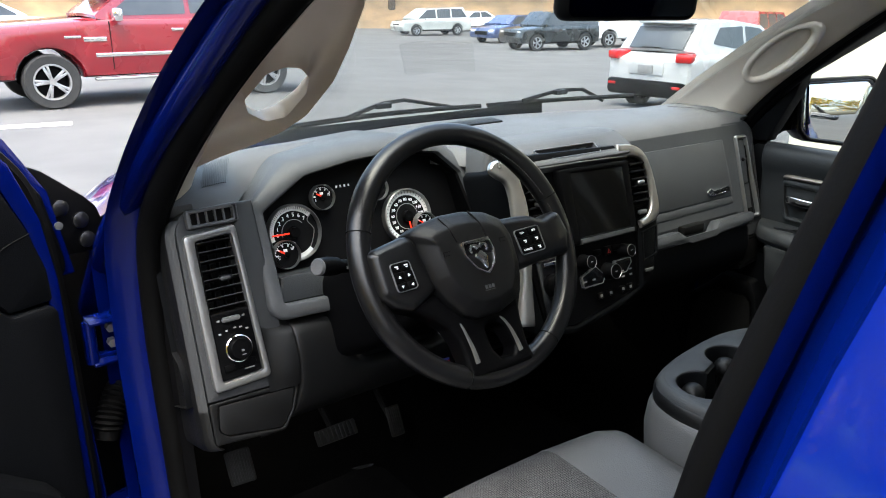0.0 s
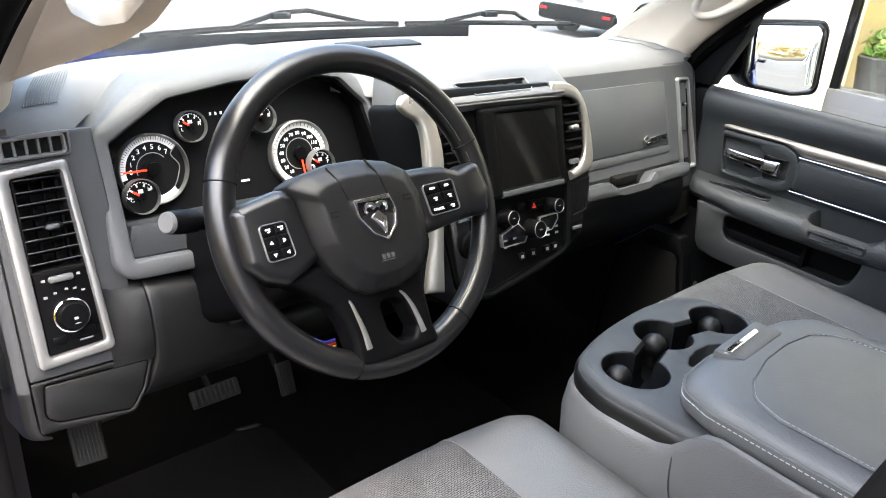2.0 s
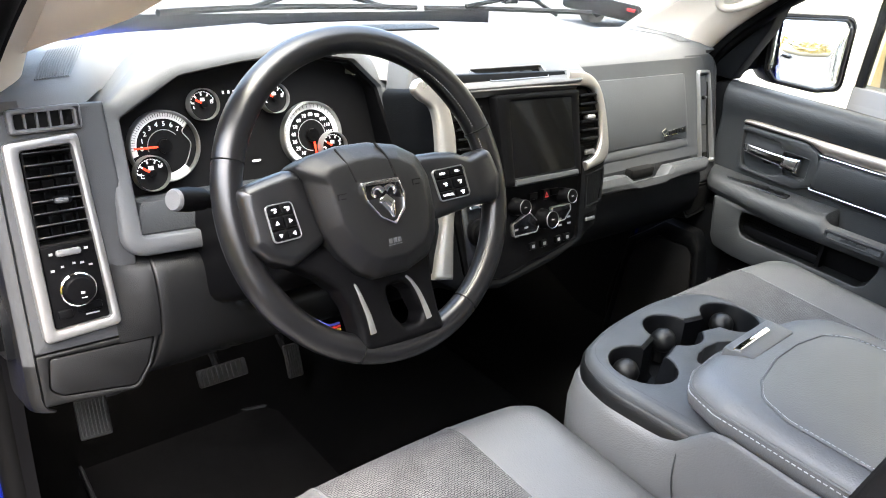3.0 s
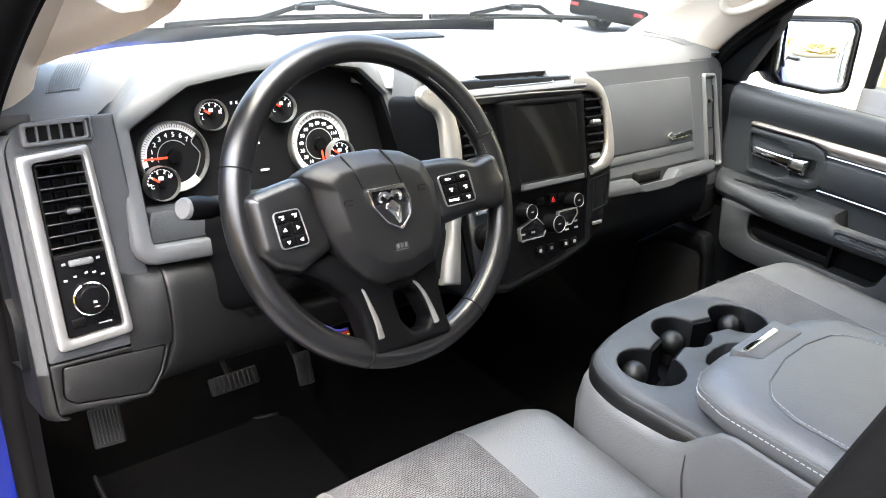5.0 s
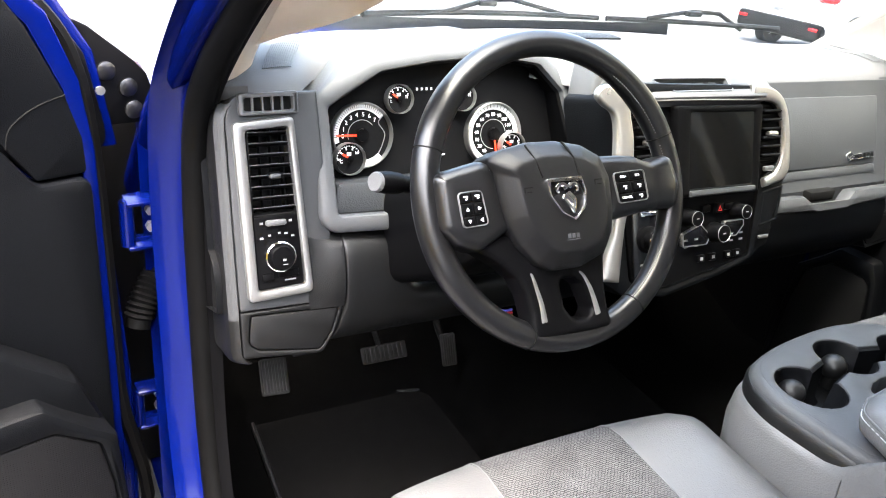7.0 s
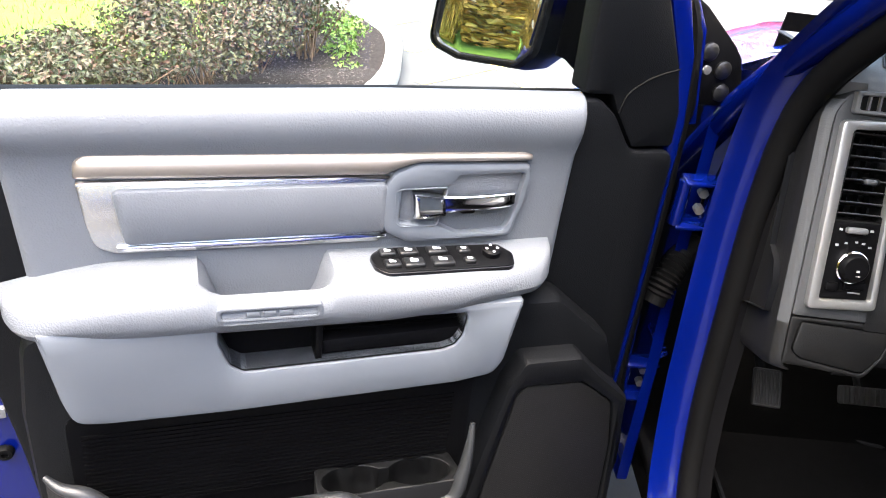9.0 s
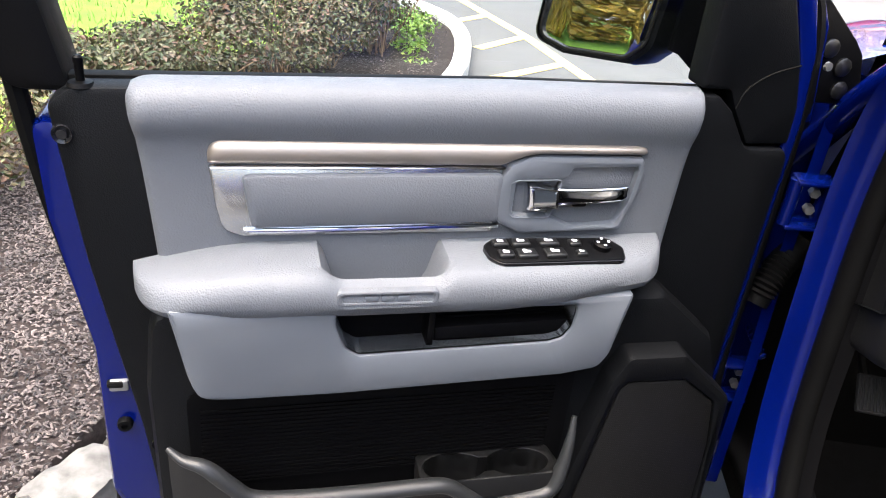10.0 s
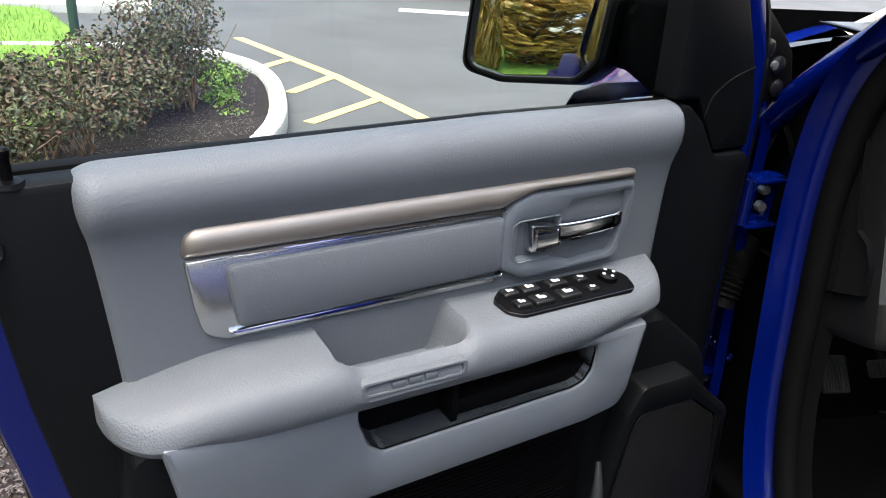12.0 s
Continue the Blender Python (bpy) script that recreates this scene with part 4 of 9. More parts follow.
for k in range(3):
    rbox(bm, (0.01, 0.003, 0.0005), mB @ Matrix.Translation(on_b(-0.15, 1.15 - 0.009 * k, 0.0003)), 0)
part("marking", bm, M_WHITE, pod)
# top tray with the raised emblem plate
mT = frame_m((0, -0.03, 1.412), (1, 0, 0), (0, 0.92, 0.03))
bm = B()
plate(bm, fillet([(-0.2, -0.014), (0.12, -0.014), (0.15, 0.0), (0.14, 0.03), (0.09, 0.06), (-0.19, 0.06)], 0.012), -0.06, 0.004, mT, 0.008)
tray = part("top_trim", bm, M_DASH, dashboard, "grey tray on top of the centre stack")
# sensor strip on top of the dash
bm = B()
plate(bm, fillet([(-0.09, 0.24), (0.09, 0.24), (0.1, 0.29), (-0.08, 0.29)], 0.006), 1.39, 1.404, Matrix.Identity(4), 0.003)
part("centre_speaker_grille", bm, M_GRILLE, dashboard, "dark speaker strip on top of the dash")

# Dash plastic too; the shade under the column is put into its colour.
# knee panel, split by a seam from the end of the dash, with a cut-out for the column
KNEE = [(1.19, -0.014), (1.186, -0.022), (1.175, -0.032), (1.16, -0.04), (1.145, -0.0455), (1.12, -0.0505), (1.09, -0.0525), (1.06, -0.052), (1.035, -0.046), (1.02, -0.02), (1.0, 0.06), (0.97, 0.3)]


def knee_y(z):
    for (z0, y0), (z1, y1) in zip(KNEE, KNEE[1:]):
        if z0 >= z >= z1:
            return y0 + (y1 - y0) * (z0 - z) / (z0 - z1)
    return KNEE[-1][1]


def knee_rows(columns, low=0.97):
    rows = []
    for x, top, back in columns:
        lean = -0.02 if x < -0.55 else 0.0
        zs = [top - 0.0001, top - 0.004, top - 0.012] + [top - 0.012 - (top - 0.012 - low) * k / 16 for k in range(1, 17)]
        rows.append([(x + lean * max(0.0, (1.09 - z) / 0.06) * (1 if z > 1.03 else 0) + (lean if z <= 1.03 else 0), knee_y(z) + back + (0.014, 0.004, 0.0, *[0.0] * 16)[k], z) for k, z in enumerate(zs)])
    return rows


cols = [(-0.5762, 1.187, 0.008), (-0.5752, 1.187, 0.0015), (-0.572, 1.187, 0.0)]
cols += [(-0.56 + 0.012 * k, 1.187 - 0.0015 * k, 0.0) for k in range(5)]
cols += [(-0.498, 1.172, 0.0), (-0.492, 1.152, 0.0), (-0.482, 1.125, 0.0), (-0.47, 1.106, 0.0), (-0.455, 1.098, 0.0)]
cols += [(-0.43 + 0.04 * k, 1.096, 0.0) for k in range(6)] + [(-0.2, 1.1, 0.0)]
bm = B()
loft(bm, knee_rows(cols))
part("knee_panel", bm, M_KNEE, dashboard, "knee panel under the steering column, shade in its colour", sharp=60)
bm = B()
rows = []
for k in range(15):
    x = -0.628 + 0.0505 * min(k, 12) / 12
    f = min(k, 12) / 12
    f = f * f * (3 - 2 * f)
    back = (0.0, 0.002, 0.01)[max(0, k - 12)]
    row = []
    for j in range(13):
        z = 1.187 - (0.097 * j / 12)
        plane = -0.038 + 0.2679 * (z - 1.12) - 0.0008
        low = max(0.0, (1.11 - z) / 0.02)
        row.append((x + 0.0004 * max(0, k - 12), plane + (knee_y(z) - plane) * f * (1 - 0.5 * min(1.0, low)) + back + (0.012 * f if j == 0 else 0.0), z))
    rows.append(row)
loft(bm, rows)
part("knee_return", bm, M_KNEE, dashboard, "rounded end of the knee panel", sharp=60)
bm = B()
rbox(bm, (0.02, 0.006, 0.006), mA @ Matrix.Translation(on_a(-0.645, 1.031, -0.003)), 0.002)
part("cover_latch", bm, M_BLACK, dashboard)

# ---- steering wheel ----
WC = (-0.396, -0.242, 1.321)
_a = radians(27.2)
mW = frame_m(WC, (1, -0.02, 0), (0, math.sin(_a), math.cos(_a)))
wheel = thing("steering_wheel", WC, "black leather-wrapped four-spoke steering wheel with silver accents", "steering wheel")
RW, RT = 0.1755, 0.0158
HX = -0.014


def rim_point(a, r=RW, h=0.0):
    return Vector((r * math.cos(a), r * math.sin(a), h))


bm = B()
n = 96
pts = [rim_point(2 * math.pi * i / n) for i in range(n)]
rads = []
for i in range(n):
    a = math.degrees(2 * math.pi * i / n)
    bulge = max(math.exp(-((a - 35) / 14) ** 2), math.exp(-((a - 145) / 14) ** 2), math.exp(-((a - 330) / 16) ** 2) * 0.6, math.exp(-((a - 210) / 16) ** 2) * 0.6)
    rads.append(RT * (1 + 0.06 * bulge))
tube(bm, pts, rads, 16, closed=True)
bm.transform(mW)
rim = part("rim", bm, M_LEATHER, wheel, "leather rim with sewn joints")
bm = B()
for a in (19, 161, 249, 302):
    c = rim_point(radians(a))
    tt = Vector((-math.sin(radians(a)), math.cos(radians(a)), 0))
    r_ = Vector((math.cos(radians(a)), math.sin(radians(a)), 0))
    ring = [c + (r_ * math.cos(2 * math.pi * k / 16) + Vector((0, 0, 1)) * math.sin(2 * math.pi * k / 16)) * (RT * 1.025) for k in range(16)]
    tube(bm, ring, 0.0009, 5, closed=True, up=tt)
bm.transform(mW)
part("seam", bm, M_VOID, rim)
bm = B()
for i in range(60):
    a = radians(-58 + i * 1.25)
    rbox(bm, (0.0035, 0.0012, 0.001), mW @ Matrix.Translation(rim_point(a, RW - RT * 0.8, RT * 0.66)) @ pose(0, 0, 0, 0, 40, math.degrees(a)), 0)
for i in range(26):
    a = radians(22 + i * 1.3)
    rbox(bm, (0.0035, 0.0012, 0.001), mW @ Matrix.Translation(rim_point(a, RW - RT * 0.8, RT * 0.66)) @ pose(0, 0, 0, 0, 40, math.degrees(a)), 0)
part("stitching", bm, M_DASH, rim, "sewn stitches")


pad_o = fillet([(-0.112, 0.041), (-0.09, 0.05), (-0.055, 0.0565), (-0.018, 0.0565), (0.018, 0.05), (0.044, 0.036), (0.055, 0.01), (0.0555, -0.03), (0.05, -0.056), (0.036, -0.079), (0.0, -0.0915), (-0.04, -0.0915),
                (-0.06, -0.081), (-0.08, -0.058), (-0.094, -0.03), (-0.1, 0.0), (-0.103, 0.026)], 0.016, 3)
pcx, pcy = -0.024, -0.016
bm = B()
rows = []
for f, h in ((1.0, -0.005), (1.0, 0.022), (0.992, 0.0275), (0.975, 0.0305), (0.9, 0.036), (0.78, 0.0432), (0.74, 0.0452), (0.7, 0.0462), (0.55, 0.0468), (0.3, 0.0473), (0.02, 0.0475)):
    rows.append([(pcx + (p.x - pcx) * f, pcy + (p.y - pcy) * f, h) for p in pad_o])
loft(bm, rows, closed=True)
bm.verts.ensure_lookup_table()
bm.faces.new(bm.verts[-len(pad_o):])
bm.transform(mW)
part("airbag_pad", bm, M_PAD, wheel, "grained black airbag cover", sharp=60)
bm = B()
tube(bm, smooth_path([(-0.062, 0.052, 0.0335), (-0.058, 0.035, 0.0445), (-0.052, 0.014, 0.0475)], 4), 0.0011, 6)
tube(bm, smooth_path([(-0.012, 0.054, 0.0335), (-0.007, 0.036, 0.0445), (-0.002, 0.0135, 0.0475)], 4), 0.0014, 6)
bm.transform(mW)
part("seam", bm, M_VOID, wheel)
# emblem: a shield with plain curled shapes
mE = mW @ pose(-0.0225, -0.0095, 0.0465, 2, 0, 0)
sh = fillet([(-0.0275, 0.022), (0.0205, 0.0226), (0.0265, 0.004), (0.0235, -0.0135), (0.008, -0.028), (-0.01, -0.018), (-0.0245, 0.002)], [0.003, 0.003, 0.008, 0.008, 0.003, 0.01, 0.01])
bm = B()
plate(bm, sh, -0.006, 0.0045, mE, 0.0018, holes=[offset_poly(sh, 0.0028)])
emb = part("shield_emblem", bm, M_CHROME, wheel, "plain chrome shield emblem")
bm = B()
plate(bm, offset_poly(sh, 0.0024), -0.006, 0.0008, mE, 0.0)
part("shield_field", bm, M_PIANO, emb)
for sx in (-1, 1):
    bm = B()
    ox, oy = 0.0005 + sx * 0.0095, 0.0075
    curl = [(ox + sx * r * math.cos(a), oy + r * math.sin(a), 0.0024) for r, a in [(0.0085 - 0.0009 * k, radians(165 - 36 * k)) for k in range(7)]]
    tube(bm, smooth_path(curl, 4), [0.0034 - 0.00008 * k for k in range(25)], 8, flat=0.7)
    bm.transform(mE)
    part("shield_charge", bm, M_CHROME, emb, "plain chrome shape")
bm = B()
plate(bm, fillet([(0.0055, -0.0205), (0.0095, -0.0195), (0.012, -0.002), (0.0015, 0.008), (-0.009, -0.001), (0.0005, -0.012)], 0.003), 0.0, 0.005, mE, 0.003)
part("shield_charge", bm, M_CHROME, emb, "plain chrome shape")
bm = B()
for k in (0, 1, 2):
    rbox(bm, (0.0042, 0.0052, 0.0006), mW @ Matrix.Translation((-0.0245 + 0.0058 * k, -0.0535, 0.0472)), 0)
rbox(bm, (0.018, 0.0009, 0.0006), mW @ Matrix.Translation((-0.0188, -0.058, 0.047)), 0)
part("pad_marking", bm, M_FASCIA, wheel)
bm = B()
for cx, cy in ((-0.072, 0.004), (0.024, 0.007)):
    rbox(bm, (0.011, 0.0011, 0.0008), mW @ Matrix.Translation((cx, cy, 0.0468)), 0)
    rbox(bm, (0.0011, 0.006, 0.0008), mW @ Matrix.Translation((cx - 0.005, cy - 0.003, 0.0468)), 0)
    rbox(bm, (0.006, 0.0011, 0.0008), mW @ Matrix.Translation((cx + 0.001, cy - 0.005, 0.0468)), 0)
part("pad_marking", bm, M_VOID, wheel)
# side spokes with button pads
for sx, sp, quad in ((-1, [(-0.172, 0.028), (-0.15, 0.033), (-0.118, 0.0395), (-0.098, 0.037), (-0.084, -0.04), (-0.128, -0.0605), (-0.152, -0.05), (-0.17, -0.032)], [(-0.151, 0.0067), (-0.1205, 0.0077), (-0.1155, -0.031), (-0.148, -0.0323)]),
                     (1, [(0.035, 0.036), (0.08, 0.0355), (0.104, 0.033), (0.125, 0.025), (0.16, 0.034), (0.171, -0.005), (0.162, -0.037), (0.13, -0.034), (0.048, -0.044)], [(0.0607, 0.0141), (0.109, 0.0159), (0.1127, -0.0221), (0.0663, -0.0237)])):
    bm = B()
    plate(bm, fillet(sp, 0.014, 6), -0.012, 0.027, mW, 0.011)
    spoke = part("spoke", bm, M_LEATHER, wheel, "satin black side spoke", sharp=50)
    q = [Vector(p) for p in quad][::-1]
    o = fillet(q, 0.006, 5)
    bm = B()
    plate(bm, o, 0.02, 0.0298, mW, 0.0008, holes=[offset_poly(o, 0.0013)])
    part("button_rim", bm, M_SATIN, spoke)
    bm = B()
    plate(bm, offset_poly(o, 0.001), 0.02, 0.0275, mW, 0)
    part("button_bed", bm, M_VOID, spoke)
    tl, tr, br, bl = [Vector(p) for p in quad]

    def at(u, v):
        return (tl * (1 - u) + tr * u) * (1 - v) + (bl * (1 - u) + br * u) * v
    for v0, v1 in ((0.05, 0.29), (0.34, 0.66), (0.71, 0.95)):
        for u0, u1 in ((0.06, 0.48), (0.53, 0.94)):
            bm = B()
            plate(bm, fillet([at(u0, v1), at(u1, v1), at(u1, v0), at(u0, v0)], 0.0018, 3), 0.022, 0.0302, mW, 0.0012)
            bt = part("button", bm, M_BLACK, spoke)
            c = at((u0 + u1) / 2, (v0 + v1) / 2)
            mk = mW @ Matrix.Translation((c.x, c.y, 0.0304))
            word = {(0.05, 0.06): "RES+", (0.05, 0.53): "SET-", (0.71, 0.06): "CANCEL"}.get((v0, u0), "") if sx > 0 else ""
            if word:
                lettering(word, 0.0042, mk, M_DIGIT, bt, "legend")
                continue
            bm = B()
            if sx < 0 and v0 > 0.3:
                up = (0, 180) if u0 < 0.3 else (-90, 90)
                plate(bm, [Vector((-0.0022, -0.0016)), Vector((0.0022, -0.0016)), Vector((0, 0.0022))], -0.0002, 0.0003, mk @ pose(0, 0, 0, 0, 0, up[0] if v0 < 0.5 else up[1]), 0)
            else:
                rbox(bm, (0.0055, 0.0016, 0.0006), mk @ pose(0, 0.001, 0, 0, 0, 0), 0)
                rbox(bm, (0.003, 0.0014, 0.0006), mk @ pose(0.001, -0.0015, 0, 0, 0, 20), 0)
            part("marking", bm, M_DIGIT, bt)
# lower twin spoke
low = [(-0.142, -0.05), (-0.118, -0.064), (-0.098, -0.077), (-0.079, -0.095), (-0.07, -0.115), (-0.066, -0.139), (-0.066, -0.17), (0.05, -0.17), (0.044, -0.145), (0.043, -0.11), (0.048, -0.07), (0.0, -0.055), (-0.09, -0.045)]
hole = fillet([(-0.022, -0.103), (0.0, -0.103), (0.011, -0.112), (0.021, -0.142), (0.014, -0.153), (-0.006, -0.152), (-0.018, -0.136)], 0.009, 5)
bm = B()
plate(bm, fillet(low, 0.012, 5), -0.014, 0.0165, mW, 0.007, holes=[hole])
ls = part("lower_spoke", bm, M_BLACK, wheel, "black lower spoke with a gap", sharp=50)
for pts in ([(-0.066, -0.084, 0.012), (-0.0605, -0.094, 0.0165), (-0.0565, -0.112, 0.018), (-0.0525, -0.13, 0.018), (-0.05, -0.149, 0.0165)], [(-0.004, -0.092, 0.012), (0.008, -0.099, 0.0165), (0.0165, -0.115, 0.018), (0.022, -0.133, 0.018), (0.0265, -0.15, 0.0165)]):
    bm = B()
    sp_ = smooth_path(pts, 6)
    tube(bm, sp_, [0.0005 + 0.0036 * (k / (len(sp_) - 1)) ** 0.8 for k in range(len(sp_))], 8, flat=0.6)
    bm.transform(mW)
    part("silver_accent", bm, M_SATIN, ls, "satin silver accent")
# coloured wires showing through the gap beside the lower spoke
for k, c in enumerate(((0.35, 0.25, 0.02), (0.3, 0.01, 0.01), (0.02, 0.03, 0.2))):
    bm = B()
    tube(bm, smooth_path([(-0.1 + 0.003 * k, -0.128 + 0.003 * k, -0.03), (-0.082, -0.139 + 0.0035 * k, -0.022), (-0.064, -0.141 + 0.0035 * k, -0.03)], 4), 0.0016, 6)
    bm.transform(mW)
    part("wire", bm, material("wire_insulation", c, rough=0.5, bump=0), wheel, "thin coloured wire")
# hub shroud behind and column
bm = B()
lathe(bm, [(0.05, 0.02), (0.055, 0.0), (0.055, -0.035), (0.05, -0.06)], mW @ Matrix.Translation((HX, -0.01, 0)), 24)
part("hub_back", bm, M_BLACK, wheel)
column = thing("steering_column", (-0.4, -0.05, 1.22), "black steering column shroud with a stalk", "steering column")
bm = B()
rings = []
for h, w, hh in ((-0.04, 0.085, 0.06), (-0.09, 0.1, 0.075), (-0.16, 0.105, 0.085), (-0.26, 0.11, 0.09)):
    o = fillet([(-w, hh * 0.6), (w, hh * 0.6), (w, -hh), (-w, -hh)], 0.03, 4)
    rings.append([(p.x - 0.01, p.y - 0.01, h) for p in o])
loft(bm, rings, closed=True)
bm.transform(mW)
part("shroud", bm, M_BLACK, column)
bm = B()
tube(bm, [(-0.5, -0.13, 1.3), (-0.545, -0.15, 1.306), (-0.566, -0.158, 1.313)], [0.008, 0.0095, 0.0105], 14)
stalk = part("stalk", bm, M_BLACK, column, "black indicator stalk")
bm = B()
tube(bm, [(-0.566, -0.158, 1.313), (-0.584, -0.164, 1.318), (-0.597, -0.168, 1.321)], [0.0125, 0.0135, 0.0122], 18)
part("stalk_knob", bm, M_BLACK, stalk)
bm = B()
tube(bm, [(-0.597, -0.168, 1.321), (-0.6, -0.169, 1.322), (-0.602, -0.1697, 1.3226)], [0.012, 0.0118, 0.0105], 18)
part("stalk_cap", bm, M_DASH, stalk, "grey stalk end cap")
bm = B()
for k, (q, w) in enumerate(((-0.551, 0.004), (-0.543, 0.01), (-0.535, 0.004), (-0.527, 0.006))):
    rbox(bm, (w, 0.001, 0.004), (q, -0.1632 + 0.004 * k, 1.3095 - 0.001 * k), 0)
part("marking", bm, M_WHITE, stalk)


# ---- seats and console ----
def cushion_rows(x0, x1, front, rear, top, sag=0.012, nose=0.05, edge=0.03, nx=20, ny=16, drop=0.16):
    """Rows of a seat cushion: rounded nose at the front, raised bolsters at the sides."""
    rows = []
    for j in range(ny + 5):
        row = []
        for i in range(nx + 1):
            f = i / nx
            x = x0 + (x1 - x0) * f
            side = abs(2 * f - 1)
            roll = max(0.0, (side - 0.82) / 0.18)
            z = top - sag * (1 - side ** 4) - edge * 1.6 * roll ** 2.2
            bow = 0.035 * side ** 3
            if j < 5:
                a = j / 4 * math.pi / 2
                y = front - bow - nose * (1 - math.sin(a))+ nose
                y = front - bow - nose + nose * math.cos(a)
                zz = z - nose * (1 - math.sin(a)) * 0.8
                if j == 0:
                    zz = z - drop
            else:
                g = (j - 4) / ny
                y = front - bow - nose + (rear - (front - bow - nose)) * g
                zz = z - 0.025 * g
            row.append(Vector((x, y, zz)))
        rows.append(row)
    return rows


def seat(side, top, front):
    c = side * 0.4
    s = thing("front_seat", (c, -0.6, 0.62), "grey vinyl front seat with a woven cloth centre", "seat", "front seats")
    x0, x1 = c - 0.262, c + 0.262
    rows = cushion_rows(x0, x1, front, front - 0.52, top)
    k0, k1 = 6, 14
    for name, i0, i1, mat, lab in (("side_bolster", 0, k0, M_BOLSTER, "smooth grey vinyl bolster"), ("cloth_insert", k0, k1, M_CLOTH, "woven grey cloth seat centre"), ("side_bolster", k1, 20, M_BOLSTER, "smooth grey vinyl bolster")):
        bm = B()
        loft(bm, [[p + Vector((0, 0, 0)) for p in r[i0:i1 + 1]] for r in rows])
        part(name, bm, mat, s, lab, sharp=60)
    bm = B()
    for k in (k0, k1):
        tube(bm, [r[k] + Vector((0, 0.0, -0.001)) for r in rows[1:]], 0.0022, 6)
    part("piping", bm, M_BOLSTER, s)
    bm = B()
    rbox(bm, (0.5, 0.5, 0.13), (c, front - 0.33, top - 0.13), 0.03, 3)
    part("cushion_base", bm, M_BOLSTER, s)
    bm = B()
    rbox(bm, (0.44, 0.42, top - 0.2 - 0.6), (c, front - 0.34, (top - 0.2 + 0.6) / 2), 0.02)
    part("seat_frame", bm, M_BLACK, s)
    # backrest
    bm = B()
    rr = []
    for j in range(13):
        f = j / 12
        y = front - 0.5 - 0.17 * f
        z = top - 0.06 + 0.62 * f
        w = 0.255 - 0.05 * f ** 3
        th = 0.055 - 0.015 * f
        o = fillet([(-w, -th), (w, -th), (w, th), (w * 0.7, th * 0.55), (-w * 0.7, th * 0.55), (-w, th)], 0.03, 4)
        sc = 1.0 if j < 12 else 0.9
        rr.append([(c + p.x * sc, y + p.y * sc - 0.06, z) for p in o])
    loft(bm, rr, closed=True, caps=True)
    part("backrest", bm, M_BOLSTER, s, "grey vinyl backrest")
    bm = B()
    rbox(bm, (0.26, 0.09, 0.18), pose(c, front - 0.77, top + 0.68, 8), 0.04, 4)
    part("headrest", bm, M_BOLSTER, s)
    return s


driver_seat = seat(-1, 1.012, -0.285)
passenger_seat = seat(1, 1.03, -0.235)

console = thing("centre_console", (0.02, -0.55, 0.62), "grey folded centre console with cup holders and padded lid", "console")
CX, TZ = 0.0275, 1.09
front_line = smooth_path([(-0.14, -0.5, 0), (-0.143, -0.465, 0), (-0.143, -0.43, 0), (-0.131, -0.39, 0), (-0.109, -0.3645, 0), (-0.082, -0.352, 0), (-0.032, -0.339, 0), (0.031, -0.33, 0), (0.099, -0.326, 0), (0.154, -0.333, 0), (0.191, -0.348, 0), (0.211, -0.369, 0), (0.218, -0.398, 0), (0.217, -0.46, 0), (0.216, -0.5, 0)], 4)
tray_o = [Vector(p).to_2d() for p in front_line] + [Vector(p) for p in ((0.214, -0.56), (0.19, -0.59), (-0.11, -0.59), (-0.136, -0.56))]
mZ = Matrix.Identity(4)
cup_at = [(Vector((-0.072, -0.434)), 0.047), (Vector((0.047, -0.4)), 0.044), (Vector((0.163, -0.424)), 0.045)]


def cup_outline(neck=0.0185, grow=0.0):
    """One outline round three cup wells joined by necks."""
    (c1, r1), (c2, r2), (c3, r3) = [(c, r + grow) for c, r in cup_at]
    A = math.atan2(*(c2 - c1).yx)
    Bq = math.atan2(*(c3 - c2).yx)

    def arc(c, r, a, b):
        while b < a:
            b += 2 * math.pi
        n = 18
        return [c + Vector((math.cos(a + (b - a) * i / n), math.sin(a + (b - a) * i / n))) * r for i in range(n + 1)]
    f1, f2, f3 = [math.asin((neck + grow) / r) for r in (r1, r2, r3)]
    pts = arc(c1, r1, A + f1, A - f1) + arc(c2, r2, A + math.pi + f2, Bq - f2)
    pts += arc(c3, r3, Bq + math.pi + f3, Bq + math.pi - f3) + arc(c2, r2, Bq + f2, A + math.pi - f2)
    return pts


wells = cup_outline()
trough = fillet([(0.0, -0.472), (0.02, -0.461), (0.045, -0.456), (0.075, -0.457), (0.096, -0.467), (0.1, -0.5), (0.004, -0.5)], 0.008)
bm = B()
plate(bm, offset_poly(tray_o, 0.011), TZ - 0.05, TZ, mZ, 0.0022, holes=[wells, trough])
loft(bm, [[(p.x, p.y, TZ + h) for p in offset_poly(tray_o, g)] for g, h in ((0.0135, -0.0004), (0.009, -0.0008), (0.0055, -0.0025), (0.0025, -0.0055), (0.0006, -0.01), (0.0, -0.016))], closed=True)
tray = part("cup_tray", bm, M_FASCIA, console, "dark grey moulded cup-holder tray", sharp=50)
bm = B()
loft(bm, [[(p.x, p.y, TZ + h) for p in cup_outline(0.0185 - g, -g)] for g, h in ((0.0, -0.003), (0.002, -0.006), (0.004, -0.06), (0.007, -0.068))], closed=True)
plate(bm, cup_outline(0.0115, -0.007), TZ - 0.069, TZ - 0.068, mZ, 0)
cup = part("cup_well", bm, M_DASH_LOW, tray, "three joined dark cup holders")
